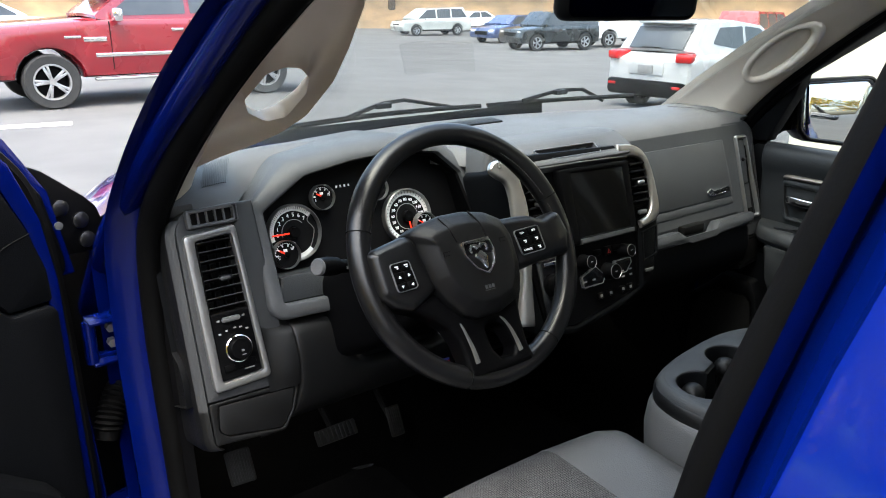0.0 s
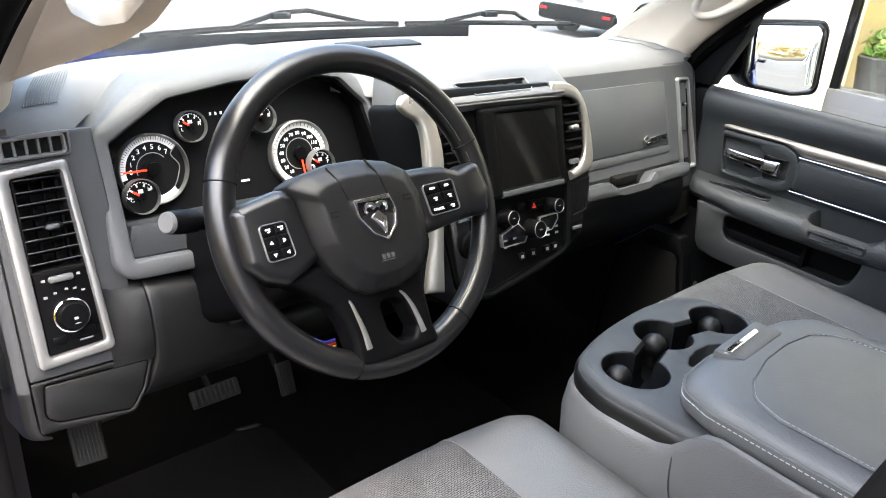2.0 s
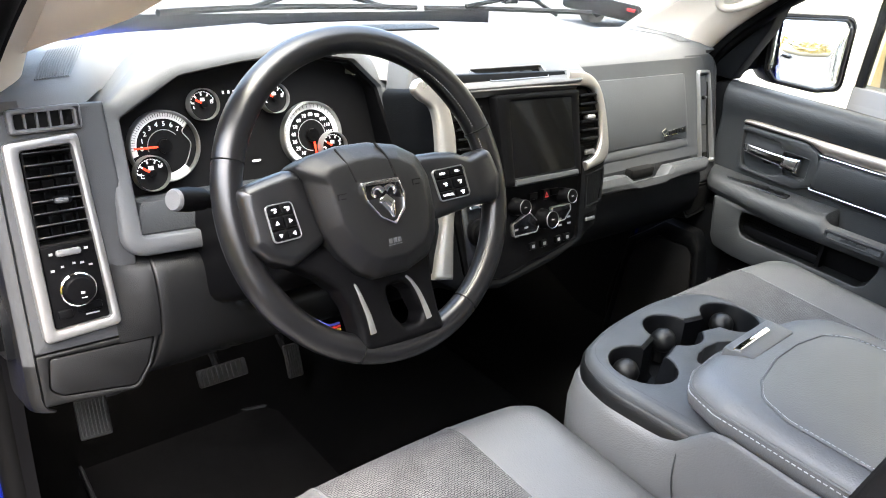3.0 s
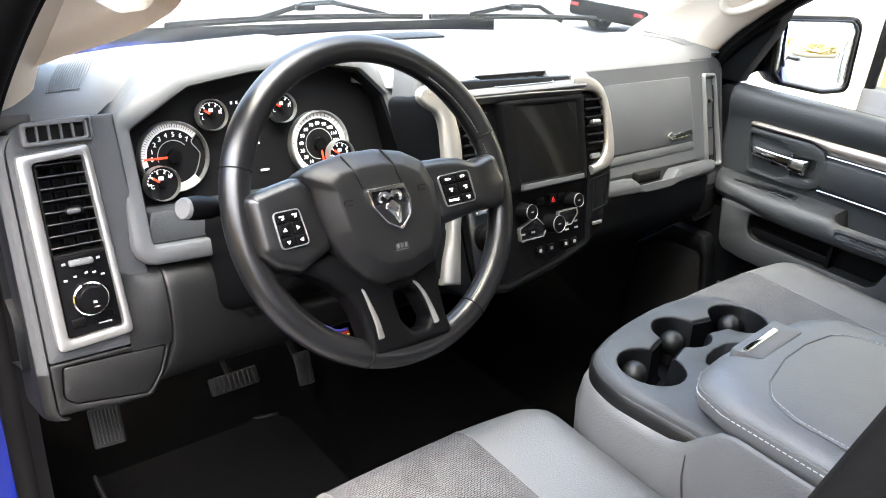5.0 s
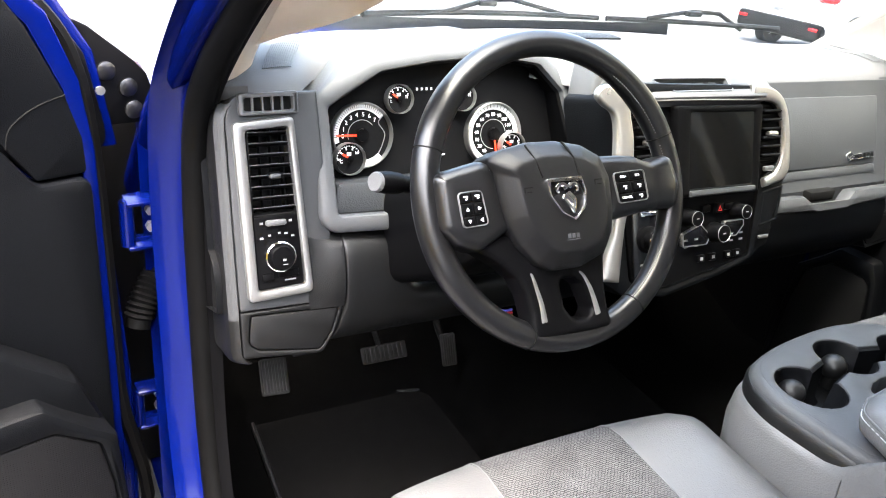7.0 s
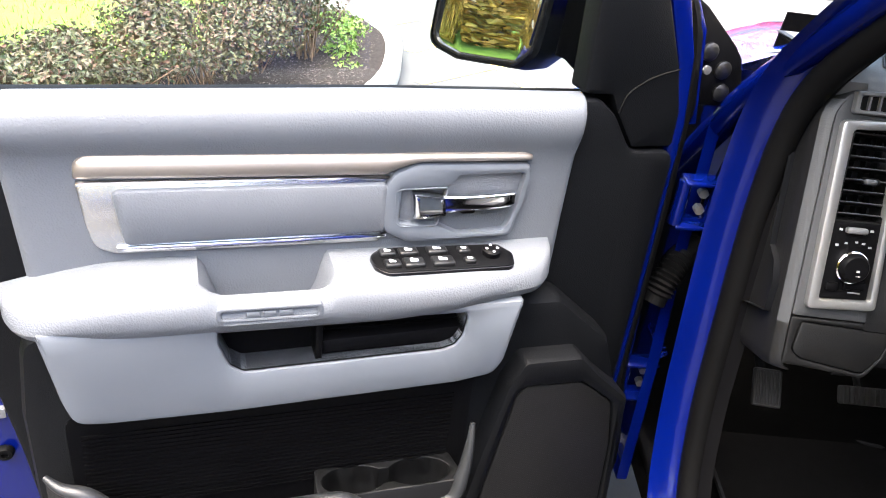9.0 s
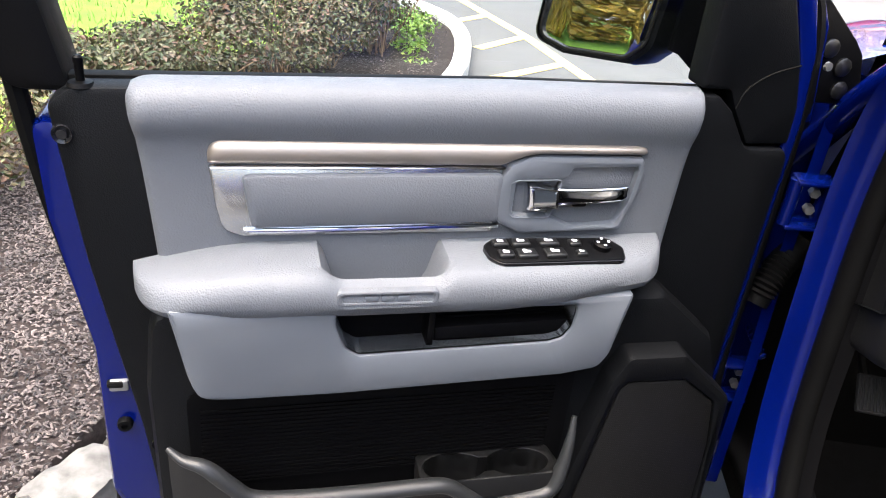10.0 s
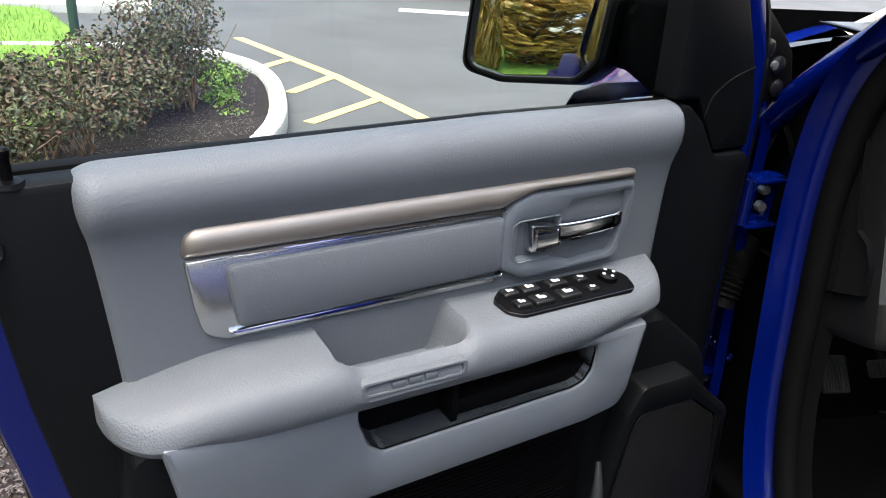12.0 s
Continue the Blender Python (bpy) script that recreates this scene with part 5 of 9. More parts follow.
for gx, gy in ((-0.066, -0.407), (0.056, -0.384), (0.184, -0.405)):
    bm = B()
    lathe(bm, [(0.019 * math.sin(radians(12 * k)), 0.019 * math.cos(radians(12 * k))) for k in range(13)] + [(0.011, -0.034)], Matrix.Translation((gx, gy, TZ - 0.031)), 20)
    part("cup_grip", bm, M_KNEE, cup, "rounded rubber cup grip")
bm = B()
rbox(bm, (0.115, 0.042, 0.002), (0.045, -0.477, TZ - 0.03), 0)
part("trough_floor", bm, M_BLACK, tray)
# dark band round the tray, then the padded body, which rises to the lid behind
bm = B()
loft(bm, [[(p.x, p.y, TZ - 0.014 - h) for p in offset_poly(tray_o, g)] for g, h in ((0.0, 0.0), (-0.0025, 0.002), (-0.003, 0.018), (-0.001, 0.03))], closed=True)
part("tray_band", bm, M_KNEE, console, "dark grained band", sharp=50)
bm = B()
body_o = [Vector((-0.15, -0.98)), Vector((-0.149, -0.8))] + [Vector((-0.149 + 0.009 * k / 9, -0.68 + 0.18 * k / 9)) for k in range(9)] + [Vector(p).to_2d() for p in front_line] + [Vector((0.216 - 0.006 * k / 9, -0.5 - 0.18 * k / 9)) for k in range(1, 10)] + [Vector((0.21, -0.98))]
rows = []
for off, drop in ((0.012, -0.001), (0.002, 0.0), (-0.004, 0.004), (-0.0085, 0.016), (-0.0125, 0.05), (-0.0085, 0.1), (0.01, 0.15)):
    row = []
    for p, q in zip(body_o, offset_poly(body_o, off)):
        g = min(1.0, max(0.0, (-0.525 - p.y) / 0.07))
        g = g * g * (3 - 2 * g)
        w = p + (q - p) * (1 - 0.75 * g)
        row.append((w.x, w.y, TZ - 0.034 - drop + 0.052 * g))
    rows.append(row)
loft(bm, rows, closed=True)
padded = part("padded_body", bm, M_BOLSTER, console, "grey vinyl padded body", sharp=60)
bm = B()
tube(bm, smooth_path([(-0.1445, -0.548, TZ - 0.028), (-0.1505, -0.55, TZ - 0.045), (-0.1535, -0.556, TZ - 0.08), (-0.15, -0.572, TZ - 0.125)], 5), 0.0012, 6)
part("body_seam", bm, M_SIDE, padded)
bm = B()
rbox(bm, (0.27, 0.5, 0.26), (CX, -0.6, 0.77), 0.03, 3)
part("console_base", bm, M_BOLSTER, console)
# lid
lid_o = fillet([(-0.138, -0.575), (-0.122, -0.53), (-0.09, -0.514), (-0.03, -0.507), (0.09, -0.507), (0.15, -0.517), (0.194, -0.538), (0.207, -0.585), (0.21, -0.98), (-0.15, -0.98)], [0.03, 0.03, 0.03, 0.04, 0.04, 0.04, 0.03, 0.03, 0.04, 0.04], 6)
lc = Vector((0.03, -0.745))
bm = B()
loft(bm, [[(lc.x + (p.x - lc.x) * f, lc.y + (p.y - lc.y) * f, TZ + h) for p in lid_o] for f, h in ((0.96, 0.01), (0.995, 0.016), (1.006, 0.025), (1.006, 0.033), (1.0, 0.0395), (0.987, 0.0445), (0.965, 0.0495), (0.93, 0.0545), (0.88, 0.058), (0.8, 0.0602), (0.6, 0.0615), (0.02, 0.062))], closed=True)
clid = part("lid", bm, M_BOLSTER, console, "padded grey vinyl lid with a sewn panel", sharp=60)
bm = B()
tube(bm, [(lc.x + (p.x - lc.x) * 1.002, lc.y + (p.y - lc.y) * 1.002, TZ + 0.0395) for p in lid_o], 0.0017, 6, closed=True)
part("lid_welt", bm, M_BOLSTER, clid)
bm = B()
edge = offset_poly([lc + (p - lc) * 1.006 for p in lid_o], -0.0003)
for a, b in zip(edge, edge[1:] + edge[:1]):
    n = max(1, int((b - a).length / 0.007))
    for i in range(n):
        p = a + (b - a) * ((i + 0.5) / n)
        rbox(bm, (0.0045, 0.001, 0.001), pose(p.x, p.y, TZ + 0.0335, 0, 0, math.degrees(math.atan2((b - a).y, (b - a).x))), 0)
part("stitching", bm, M_THREAD, clid)
bm = B()
st = fillet([(-0.115, -0.645), (-0.1, -0.607), (-0.065, -0.586), (0.0, -0.57), (0.06, -0.567), (0.12, -0.575), (0.15, -0.6), (0.16, -0.66), (0.165, -0.95), (-0.12, -0.95)], 0.03, 6)
tube(bm, [(p.x, p.y, TZ + 0.0605) for p in st], 0.0018, 6, closed=True)
part("sewn_seam", bm, M_DASH, clid)
bm = B()
per = st + [st[0]]
for a, b in zip(per, per[1:]):
    L = (b - a).length
    k = max(1, int(L / 0.006))
    for i in range(k):
        p = a + (b - a) * ((i + 0.5) / k)
        ang = math.degrees(math.atan2((b - a).y, (b - a).x))
        rbox(bm, (0.004, 0.0011, 0.001), pose(p.x * 0.985, p.y, TZ + 0.0615, 0, 0, ang), 0)
part("stitching", bm, M_THREAD, clid)
mL = pose(0.026, -0.534, 1.1505, 4, 0, 0)
bm = B()
plate(bm, fillet([(-0.07, 0.016), (-0.054, -0.0215), (0.066, -0.016), (0.056, 0.0235)], 0.008, 6), -0.03, 0.003, mL, 0.005)
lt = part("lid_latch", bm, M_DASH, clid, "grey latch with a chrome bar")
bm = B()
plate(bm, fillet([(-0.063, 0.0045), (-0.058, -0.004), (0.027, 0.0022), (0.029, 0.0105)], 0.0015), 0.0, 0.006, mL, 0.002)
part("chrome_bar", bm, M_CHROME, lt)

# ---- floor, mats, pedals ----
cab_floor = thing("cab_floor", (0, 0, 0.58), "black carpeted cab floor and firewall", "floor", kind="structure")
bm = B()
rows = []
for x in [-0.76 + 0.04 * i for i in range(39)]:
    h = 0.17 * math.exp(-(x / 0.17) ** 4)
    rows.append([(x, y, z) for y, z in ((-1.9, 0.6 + h), (-0.4, 0.6 + h), (0.0, 0.6 + h), (0.28, 0.6 + h), (0.42, 0.66 + h * 0.8), (0.56, 0.82), (0.6, 0.98 if abs(x) < 0.6 else 0.9), (0.6, 1.37 if abs(x) < 0.6 else 0.95))])
loft(bm, rows)
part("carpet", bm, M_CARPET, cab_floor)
for sx in (-1, 1):
    bm = B()
    plate(bm, [(0.07 if sx < 0 else -0.06, 0.58), (0.5, 0.58), (0.5, 1.0), (0.26, 1.3), (0.1 if sx < 0 else -0.02, 1.12)], -0.004, 0.008, frame_m((sx * 0.745, 0, 0), (0, 1, 0), (0, 0, 1)), 0.002)
    plate(bm, [(-1.9, 0.58), (0.07, 0.58), (0.07, 0.67), (-1.9, 0.64)], -0.004, 0.008, frame_m((sx * 0.745, 0, 0), (0, 1, 0), (0, 0, 1)), 0.002)
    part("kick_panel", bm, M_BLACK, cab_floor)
mat_ = thing("floor_mat", (-0.4, 0.15, 0.6), "black carpet floor mat with a bound edge", "floor mat")
bm = B()
mo = fillet([(-0.64, -0.3), (-0.19, -0.3), (-0.17, 0.08), (-0.2, 0.3), (-0.29, 0.32), (-0.31, 0.38), (-0.6, 0.4)], 0.04, 6)
plate(bm, mo, 0.6, 0.614, Matrix.Identity(4), 0.005)
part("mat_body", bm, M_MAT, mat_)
bm = B()
tube(bm, [(p.x, p.y, 0.613) for p in mo], 0.005, 6, closed=True)
part("binding", bm, M_KNEE, mat_)


def pedal(name, label, c, w, h, rx, rz, ribs, vertical):
    s = thing(name, c, label, "pedal")
    m = pose(*c, rx, 0, rz)
    bm = B()
    rbox(bm, (w, h, 0.012), m, 0.004)
    pd = part("pad", bm, M_PEDAL, s)
    bm = B()
    for i in range(ribs):
        f = (i + 0.5) / ribs - 0.5
        if vertical:
            rbox(bm, (w / ribs * 0.5, h * 0.86, 0.004), m @ Matrix.Translation((f * w * 0.9, 0, 0.0065)), 0.001)
        else:
            rbox(bm, (w * 0.88, h / ribs * 0.5, 0.004), m @ Matrix.Translation((0, f * h * 0.9, 0.0065)), 0.001)
    part("rib", bm, M_PEDAL, pd)
    # The arm's near-black colour carries the footwell's shade.
    bm = B()
    tube(bm, smooth_path([Vector(c) + Vector((0, 0.012, -0.008)), Vector(c) + Vector((0, 0.1, 0.08)), Vector(c) + Vector((0, 0.2, 0.35))], 5), 0.008, 8)
    part("arm", bm, M_VOID, s)


pedal("parking_brake_pedal", "worn ribbed rubber parking brake pedal", (-0.628, 0.108, 0.876), 0.045, 0.06, 50, -6, 8, True)
pedal("brake_pedal", "wide worn rubber brake pedal", (-0.348, 0.268, 0.762), 0.098, 0.034, 55, 0, 9, True)
pedal("accelerator_pedal", "narrow ribbed accelerator pedal", (-0.187, 0.28, 0.728), 0.034, 0.07, 62, -4, 6, True)

# ---- pillars, glass, body shell ----
truck = thing("pickup_truck", (0, 0, 0), "blue metallic pickup truck cab and body", "pickup truck")


def mirror_x(bm, sx):
    if sx > 0:
        bm.transform(Matrix.Scale(-1, 4, (1, 0, 0)))
    return bm


for sx in (-1, 1):
    # beige trim: rows run from the door seal edge to the windscreen edge
    S = smooth_path([(-0.735, 0.08, 1.338), (-0.722, -0.0, 1.43), (-0.705, -0.12, 1.53), (-0.68, -0.28, 1.645), (-0.655, -0.45, 1.745), (-0.62, -0.62, 1.8)], 5)
    W_ = smooth_path([(-0.678, 0.1, 1.345), (-0.672, 0.045, 1.43), (-0.658, -0.06, 1.532), (-0.635, -0.22, 1.64), (-0.61, -0.4, 1.745), (-0.585, -0.58, 1.8)], 5)
    V_ = smooth_path([(-0.66, 0.26, 1.385), (-0.633, 0.17, 1.446), (-0.606, 0.014, 1.55), (-0.585, -0.14, 1.645), (-0.565, -0.31, 1.745), (-0.55, -0.5, 1.82)], 5)
    bm = B()
    rows = []
    for a, k, b in zip(S, W_, V_):
        rows.append([a + Vector((-0.03, 0.02, 0)), a, a * 0.5 + k * 0.5 + (k - (a + b) / 2) * 0.12, k * 0.94 + a * 0.03 + b * 0.03, k * 0.75 + b * 0.25 + (k - (a + b) / 2) * 0.06, b])
    loft(bm, [smooth_path(r, 4) for r in rows])
    mirror_x(bm, sx)
    pil = part("pillar_trim", bm, M_BEIGE, truck, "beige moulded windscreen pillar trim", sharp=180)
    # broad assist handle with an oval opening, standing off the trim
    mH = frame_m((-0.615, -0.12, 1.558), (0.151, -0.784, 0.603), (0.961, -0.027, -0.276))
    ho_ = fillet([(0.2, 0.006), (0.112, 0.034), (0.046, 0.05), (-0.034, 0.054), (-0.085, 0.04), (-0.125, 0.018), (-0.17, -0.012), (-0.215, -0.036), (-0.23, -0.062), (-0.15, -0.064), (-0.08, -0.06), (0.0, -0.056), (0.1, -0.05), (0.2, -0.04)], 0.02, 5)
    hi_ = fillet([(-0.03, -0.036), (0.03, -0.034), (0.05, -0.02), (0.057, -0.002), (0.043, 0.018), (0.012, 0.03), (-0.045, 0.03), (-0.064, 0.01), (-0.054, -0.02)], 0.012, 5)
    bm = B()
    if sx < 0:
        soft_ring(bm, ho_, hi_, -0.014, 0.02, mH)
    else:
        mR = frame_m((0.655, -0.068, 1.545), (-0.151, -0.784, 0.603), (-0.6, 0.55, 0.57))
        oval = lambda a, b: [Vector((a * math.cos(i * math.pi / 16), b * math.sin(i * math.pi / 16))) for i in range(32)]
        soft_ring(bm, oval(0.125, 0.05), oval(0.083, 0.024), -0.016, 0.013, mR)
    part("assist_handle", bm, M_BEIGE, pil, "beige grab handle with an oval opening", sharp=180)
    # rubber door seal round the opening
    bm = B()
    seal = smooth_path([(-0.748, -0.79, 0.68), (-0.75, -0.4, 0.665), (-0.75, -0.12, 0.67), (-0.75, -0.02, 0.72), (-0.75, 0.035, 0.85), (-0.75, 0.06, 1.02), (-0.75, 0.075, 1.2), (-0.748, 0.06, 1.33), (-0.738, 0.0, 1.42), (-0.718, -0.14, 1.545), (-0.69, -0.31, 1.665), (-0.66, -0.47, 1.755), (-0.63, -0.62, 1.8), (-0.63, -0.84, 1.81), (-0.665, -0.925, 1.77), (-0.7, -0.91, 1.665), (-0.722, -0.875, 1.53), (-0.74, -0.85, 1.41), (-0.75, -0.83, 1.2), (-0.75, -0.81, 0.9), (-0.748, -0.79, 0.7)], 5)
    tube(bm, seal, [0.02 - 0.006 * max(0.0, min(1.0, (-0.5 - p.y) / 0.2)) for p in seal], 12, flat=0.9, up=(1, 0, 0))
    mirror_x(bm, sx)
    part("door_seal", bm, M_RUBBER, truck, "black rubber door seal")
    bm = B()
    lin = [[p + Vector((0.0, 0, 0)), p + Vector((0.006, 0, 0)) + (Vector((0, -0.4, 1.2)) - Vector((0, p.y, p.z))).normalized() * (0.02 - 0.012 * max(0.0, min(1.0, (p.z - 1.15) / 0.2))), p + Vector((0.02, 0, 0)) + (Vector((0, -0.4, 1.2)) - Vector((0, p.y, p.z))).normalized() * (0.034 - 0.024 * max(0.0, min(1.0, (p.z - 1.15) / 0.2)))] for p in seal]
    loft(bm, lin)
    mirror_x(bm, sx)
    part("opening_lining", bm, M_BLACK, truck)
    # painted door opening
    bm = B()
    rows = []
    for p in seal:
        c = Vector((p.x, -0.4, 1.2))
        o = Vector((0, p.y + 0.4, p.z - 1.2)).normalized()
        q = p + o * 0.012 + Vector((-0.004, 0, 0))
        rows.append([q + Vector((0.03, 0, 0)), q, q + o * 0.01 + Vector((-0.006, 0, 0)), q + o * 0.017 + Vector((-0.022, 0, 0)), q + o * 0.019 + Vector((-0.05, 0, 0))])
    loft(bm, rows)
    mirror_x(bm, sx)
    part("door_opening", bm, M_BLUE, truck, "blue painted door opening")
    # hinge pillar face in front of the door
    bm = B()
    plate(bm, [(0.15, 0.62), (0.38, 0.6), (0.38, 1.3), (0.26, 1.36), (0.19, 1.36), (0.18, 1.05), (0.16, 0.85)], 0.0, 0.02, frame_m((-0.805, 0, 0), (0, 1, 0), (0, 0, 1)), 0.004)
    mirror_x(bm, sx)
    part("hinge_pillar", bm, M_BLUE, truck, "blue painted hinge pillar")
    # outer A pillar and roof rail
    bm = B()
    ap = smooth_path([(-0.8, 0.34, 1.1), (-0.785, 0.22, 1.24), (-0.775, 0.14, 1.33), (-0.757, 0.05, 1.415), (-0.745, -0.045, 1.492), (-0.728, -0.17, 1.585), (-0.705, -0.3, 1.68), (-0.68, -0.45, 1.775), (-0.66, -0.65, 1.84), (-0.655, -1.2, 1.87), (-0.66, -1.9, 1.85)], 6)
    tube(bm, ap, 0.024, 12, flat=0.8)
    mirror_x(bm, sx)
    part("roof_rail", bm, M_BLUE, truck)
    # B pillar
    bm = B()
    rows = []
    for z, x, y in ((0.62, -0.75, -0.79), (0.9, -0.75, -0.81), (1.2, -0.75, -0.83), (1.41, -0.74, -0.85), (1.53, -0.722, -0.875), (1.665, -0.7, -0.91), (1.77, -0.665, -0.93)):
        rows.append([(x + 0.02, y - 0.004, z), (x - 0.006, y - 0.012, z), (x - 0.018, y - 0.02, z), (x - 0.024, y - 0.034, z), (x - 0.04, y - 0.04, z), (x - 0.052, y - 0.045, z), (x - 0.056, y - 0.07, z), (x - 0.056, y - 0.3, z), (x + 0.03, y - 0.3, z)])
    loft(bm, rows)
    mirror_x(bm, sx)
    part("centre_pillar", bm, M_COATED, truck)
    # rear door, box side, front fender
    bm = B()
    side = []
    for y, bulge in ((-0.86, 0.0), (-1.3, 0.0), (-1.85, 0.0), (-1.87, -0.02), (-2.5, -0.01), (-3.2, 0.0), (-3.62, -0.01)):
        side.append([(x - bulge, y, z) for x, z in ((-0.87, 0.6), (-0.92, 0.66), (-0.945, 0.9), (-0.935, 1.1), (-0.9, 1.26), (-0.86, 1.33))])
    loft(bm, side)
    mirror_x(bm, sx)
    part("body_side", bm, M_COATED, truck)
    bm = B()
    fend = []
    for y in (0.3, 0.5, 0.7, 0.95, 1.2, 1.4):
        t_ = (y - 0.3) / 1.1
        fend.append([(-0.86, y, 0.62 + 0.28 * math.exp(-((y - 1.0) / 0.42) ** 4)), (-0.94 - 0.03 * math.exp(-((y - 1.0) / 0.5) ** 2), y, 0.66 + 0.3 * math.exp(-((y - 1.0) / 0.42) ** 4)), (-0.92 + 0.06 * t_, y, 0.9 - 0.1 * t_), (-0.895 + 0.08 * t_, y, 0.99 - 0.16 * t_), (-0.84 + 0.09 * t_, y, 1.06 - 0.2 * t_), (-0.72 + 0.08 * t_, y, 1.15 - 0.2 * t_)])
    loft(bm, fend)
    mirror_x(bm, sx)
    part("fender", bm, M_COATED, truck)
    # rear side glass
    bm = B()
    plate(bm, [(-1.08, 1.34), (-1.1, 1.78), (-1.7, 1.78), (-1.82, 1.34)], 0, 0.004, frame_m((sx * 0.80, 0, 0), (0, 1, 0), (sx * -0.2, 0, 1)), 0)
    g = part("rear_side_window", bm, M_TINT, truck)
    # hinges
    for hy, hz in ((0.16, 1.158), (0.195, 0.815)):
        mHg = frame_m((-0.805, hy, hz), (1, 0.1, 0), (0, 0, 1))
        bm = B()
        plate(bm, fillet([(-0.028, -0.036), (0.026, -0.036), (0.03, 0.032), (-0.026, 0.036)], 0.008), -0.006, 0.006, mHg, 0.002, holes=[fillet([(-0.02, -0.026), (0.018, -0.026), (0.02, 0.022), (-0.018, 0.026)], 0.006)])
        rbox(bm, (0.056, 0.03, 0.006), mHg @ pose(0, 0.034, 0.008, -80), 0.002)
        rbox(bm, (0.056, 0.03, 0.006), mHg @ pose(0, -0.034, 0.008, -80), 0.002)
        mirror_x(bm, sx)
        hg = part("hinge", bm, M_BLUE, truck, "painted door hinge bracket")
        bm = B()
        tube(bm, [(-0.83, hy - 0.012, hz - 0.034), (-0.83, hy - 0.012, hz + 0.034)], 0.01, 12)
        mirror_x(bm, sx)
        part("hinge_pin", bm, M_BLUE, hg)
        for dz in (-0.012, 0.014):
            bm = B()
            tube(bm, [(-0.797, hy + 0.004, hz + dz), (-0.797, hy - 0.008, hz + dz)], 0.0075, 6)
            mirror_x(bm, sx)
            part("bolt", bm, M_SILVER, hg)
bm = B()
rings = []
path = smooth_path([(-0.752, 0.225, 1.05), (-0.772, 0.205, 1.052), (-0.797, 0.18, 1.043), (-0.815, 0.162, 1.018), (-0.827, 0.152, 0.985)], 10)
tube(bm, path, [0.0185 + 0.0045 * (i % 2) * (1 if 4 < i < 36 else 0) for i in range(len(path))], 12)
part("cable_boot", bm, M_RUBBER, truck, "ribbed rubber cable boot")
bm = B()
tube(bm, [(-0.782 + 0.006 * math.cos(i * 0.7), 0.25 - 0.0016 * i, 0.884 + 0.006 * math.sin(i * 0.7)) for i in range(60)], 0.0018, 6)
part("check_spring", bm, M_BLUE, truck, "blue coil of the door check")
# Black sheets added to keep the hinge gaps dark against the daylight outside.
for sx in (-1, 1):
    bm = B()
    plate(bm, [(-0.93, 0.62), (-0.77, 0.62), (-0.77, 1.24), (-0.8, 1.3), (-0.87, 1.26), (-0.92, 1.15)], 0.0, 0.012, frame_m((0, 0.29, 0), (1, 0, 0), (0, 0, 1)), 0.003)
    mirror_x(bm, sx)
    part("hinge_gap_backing", bm, M_RUBBER, truck, "added black sheet behind the hinge gap")
# roof, bonnet, cowl, windscreen, rear wall
bm = B()
rows = []
for y, z in ((None, 1.832), (-0.7, 1.86), (-1.1, 1.885), (-1.6, 1.88), (-1.9, 1.85)):
    rows.append([(x, front_edge(x) - 0.74 if y is None else y, z - 0.05 * (abs(x) / 0.68) ** 3) for x in [-0.68 + 0.17 * i for i in range(9)]])
loft(bm, rows)
part("roof", bm, M_BLUE, truck)
bm = B()
rows = []
for y, z in ((None, 1.81), (-0.66, 1.825), (-1.1, 1.845), (-1.88, 1.82)):
    rows.append([(x, front_edge(x) - 0.7 if y is None else y, z - 0.05 * (abs(x) / 0.66) ** 3) for x in [-0.66 + 0.165 * i for i in range(9)]])
loft(bm, rows)
part("headliner", bm, M_BEIGE, truck, "pale cloth headliner")
bm = B()
rows = []
for y, z in ((0.5, 1.345), (0.7, 1.325), (0.95, 1.29), (1.18, 1.235), (1.36, 1.13), (1.43, 0.98)):
    rows.append([(x * (1 - 0.12 * ((y - 0.5) / 0.93) ** 2), y + 0.05 * (1 - (x / 0.74) ** 2), z - (0.1 + 0.1 * (y - 0.5)) * abs(x / 0.74) ** 4 + 0.018 * math.exp(-((abs(x) - 0.42) / 0.12) ** 2)) for x in [-0.74 + 0.074 * i for i in range(21)]])
loft(bm, rows)
part("bonnet", bm, M_COATED, truck, "blue ribbed bonnet")
bm = B()
rows = []
for k, (dy, z) in enumerate(((0.0, 1.383), (0.05, 1.37), (0.11, 1.352), (0.16, 1.345))):
    rows.append([(x, front_edge(x) + dy, z) for x in [-0.72 + 0.072 * i for i in range(21)]])
loft(bm, rows)
# Black plastic lightened: the bright light on the cowl is in its colour.
part("cowl", bm, material("lightened_cowl_plastic", (0.03, 0.031, 0.033), (0.02, 0.021, 0.022), rough=0.6, bump=0.2), truck, "black cowl below the windscreen")
bm = B()
rows = []
for k in range(9):
    f = k / 8
    rows.append([(x * (1 - 0.1 * f), front_edge(x) + 0.012 - 0.76 * f, 1.388 + 0.44 * f + 0.02 * math.sin(f * math.pi)) for x in [-0.7 + 0.07 * i for i in range(21)]])
loft(bm, rows)
ws = part("windscreen", bm, M_LAMINATED, truck, "clear laminated windscreen")
bm = B()
plate(bm, [(-0.66, 0.6), (0.66, 0.6), (0.7, 1.3), (0.62, 1.84), (-0.62, 1.84), (-0.7, 1.3)], 0, 0.03, frame_m((0, -1.9, 0), (1, 0, 0), (0, 0, 1)), 0, holes=[[(-0.58, 1.35), (0.58, 1.35), (0.54, 1.74), (-0.54, 1.74)]])
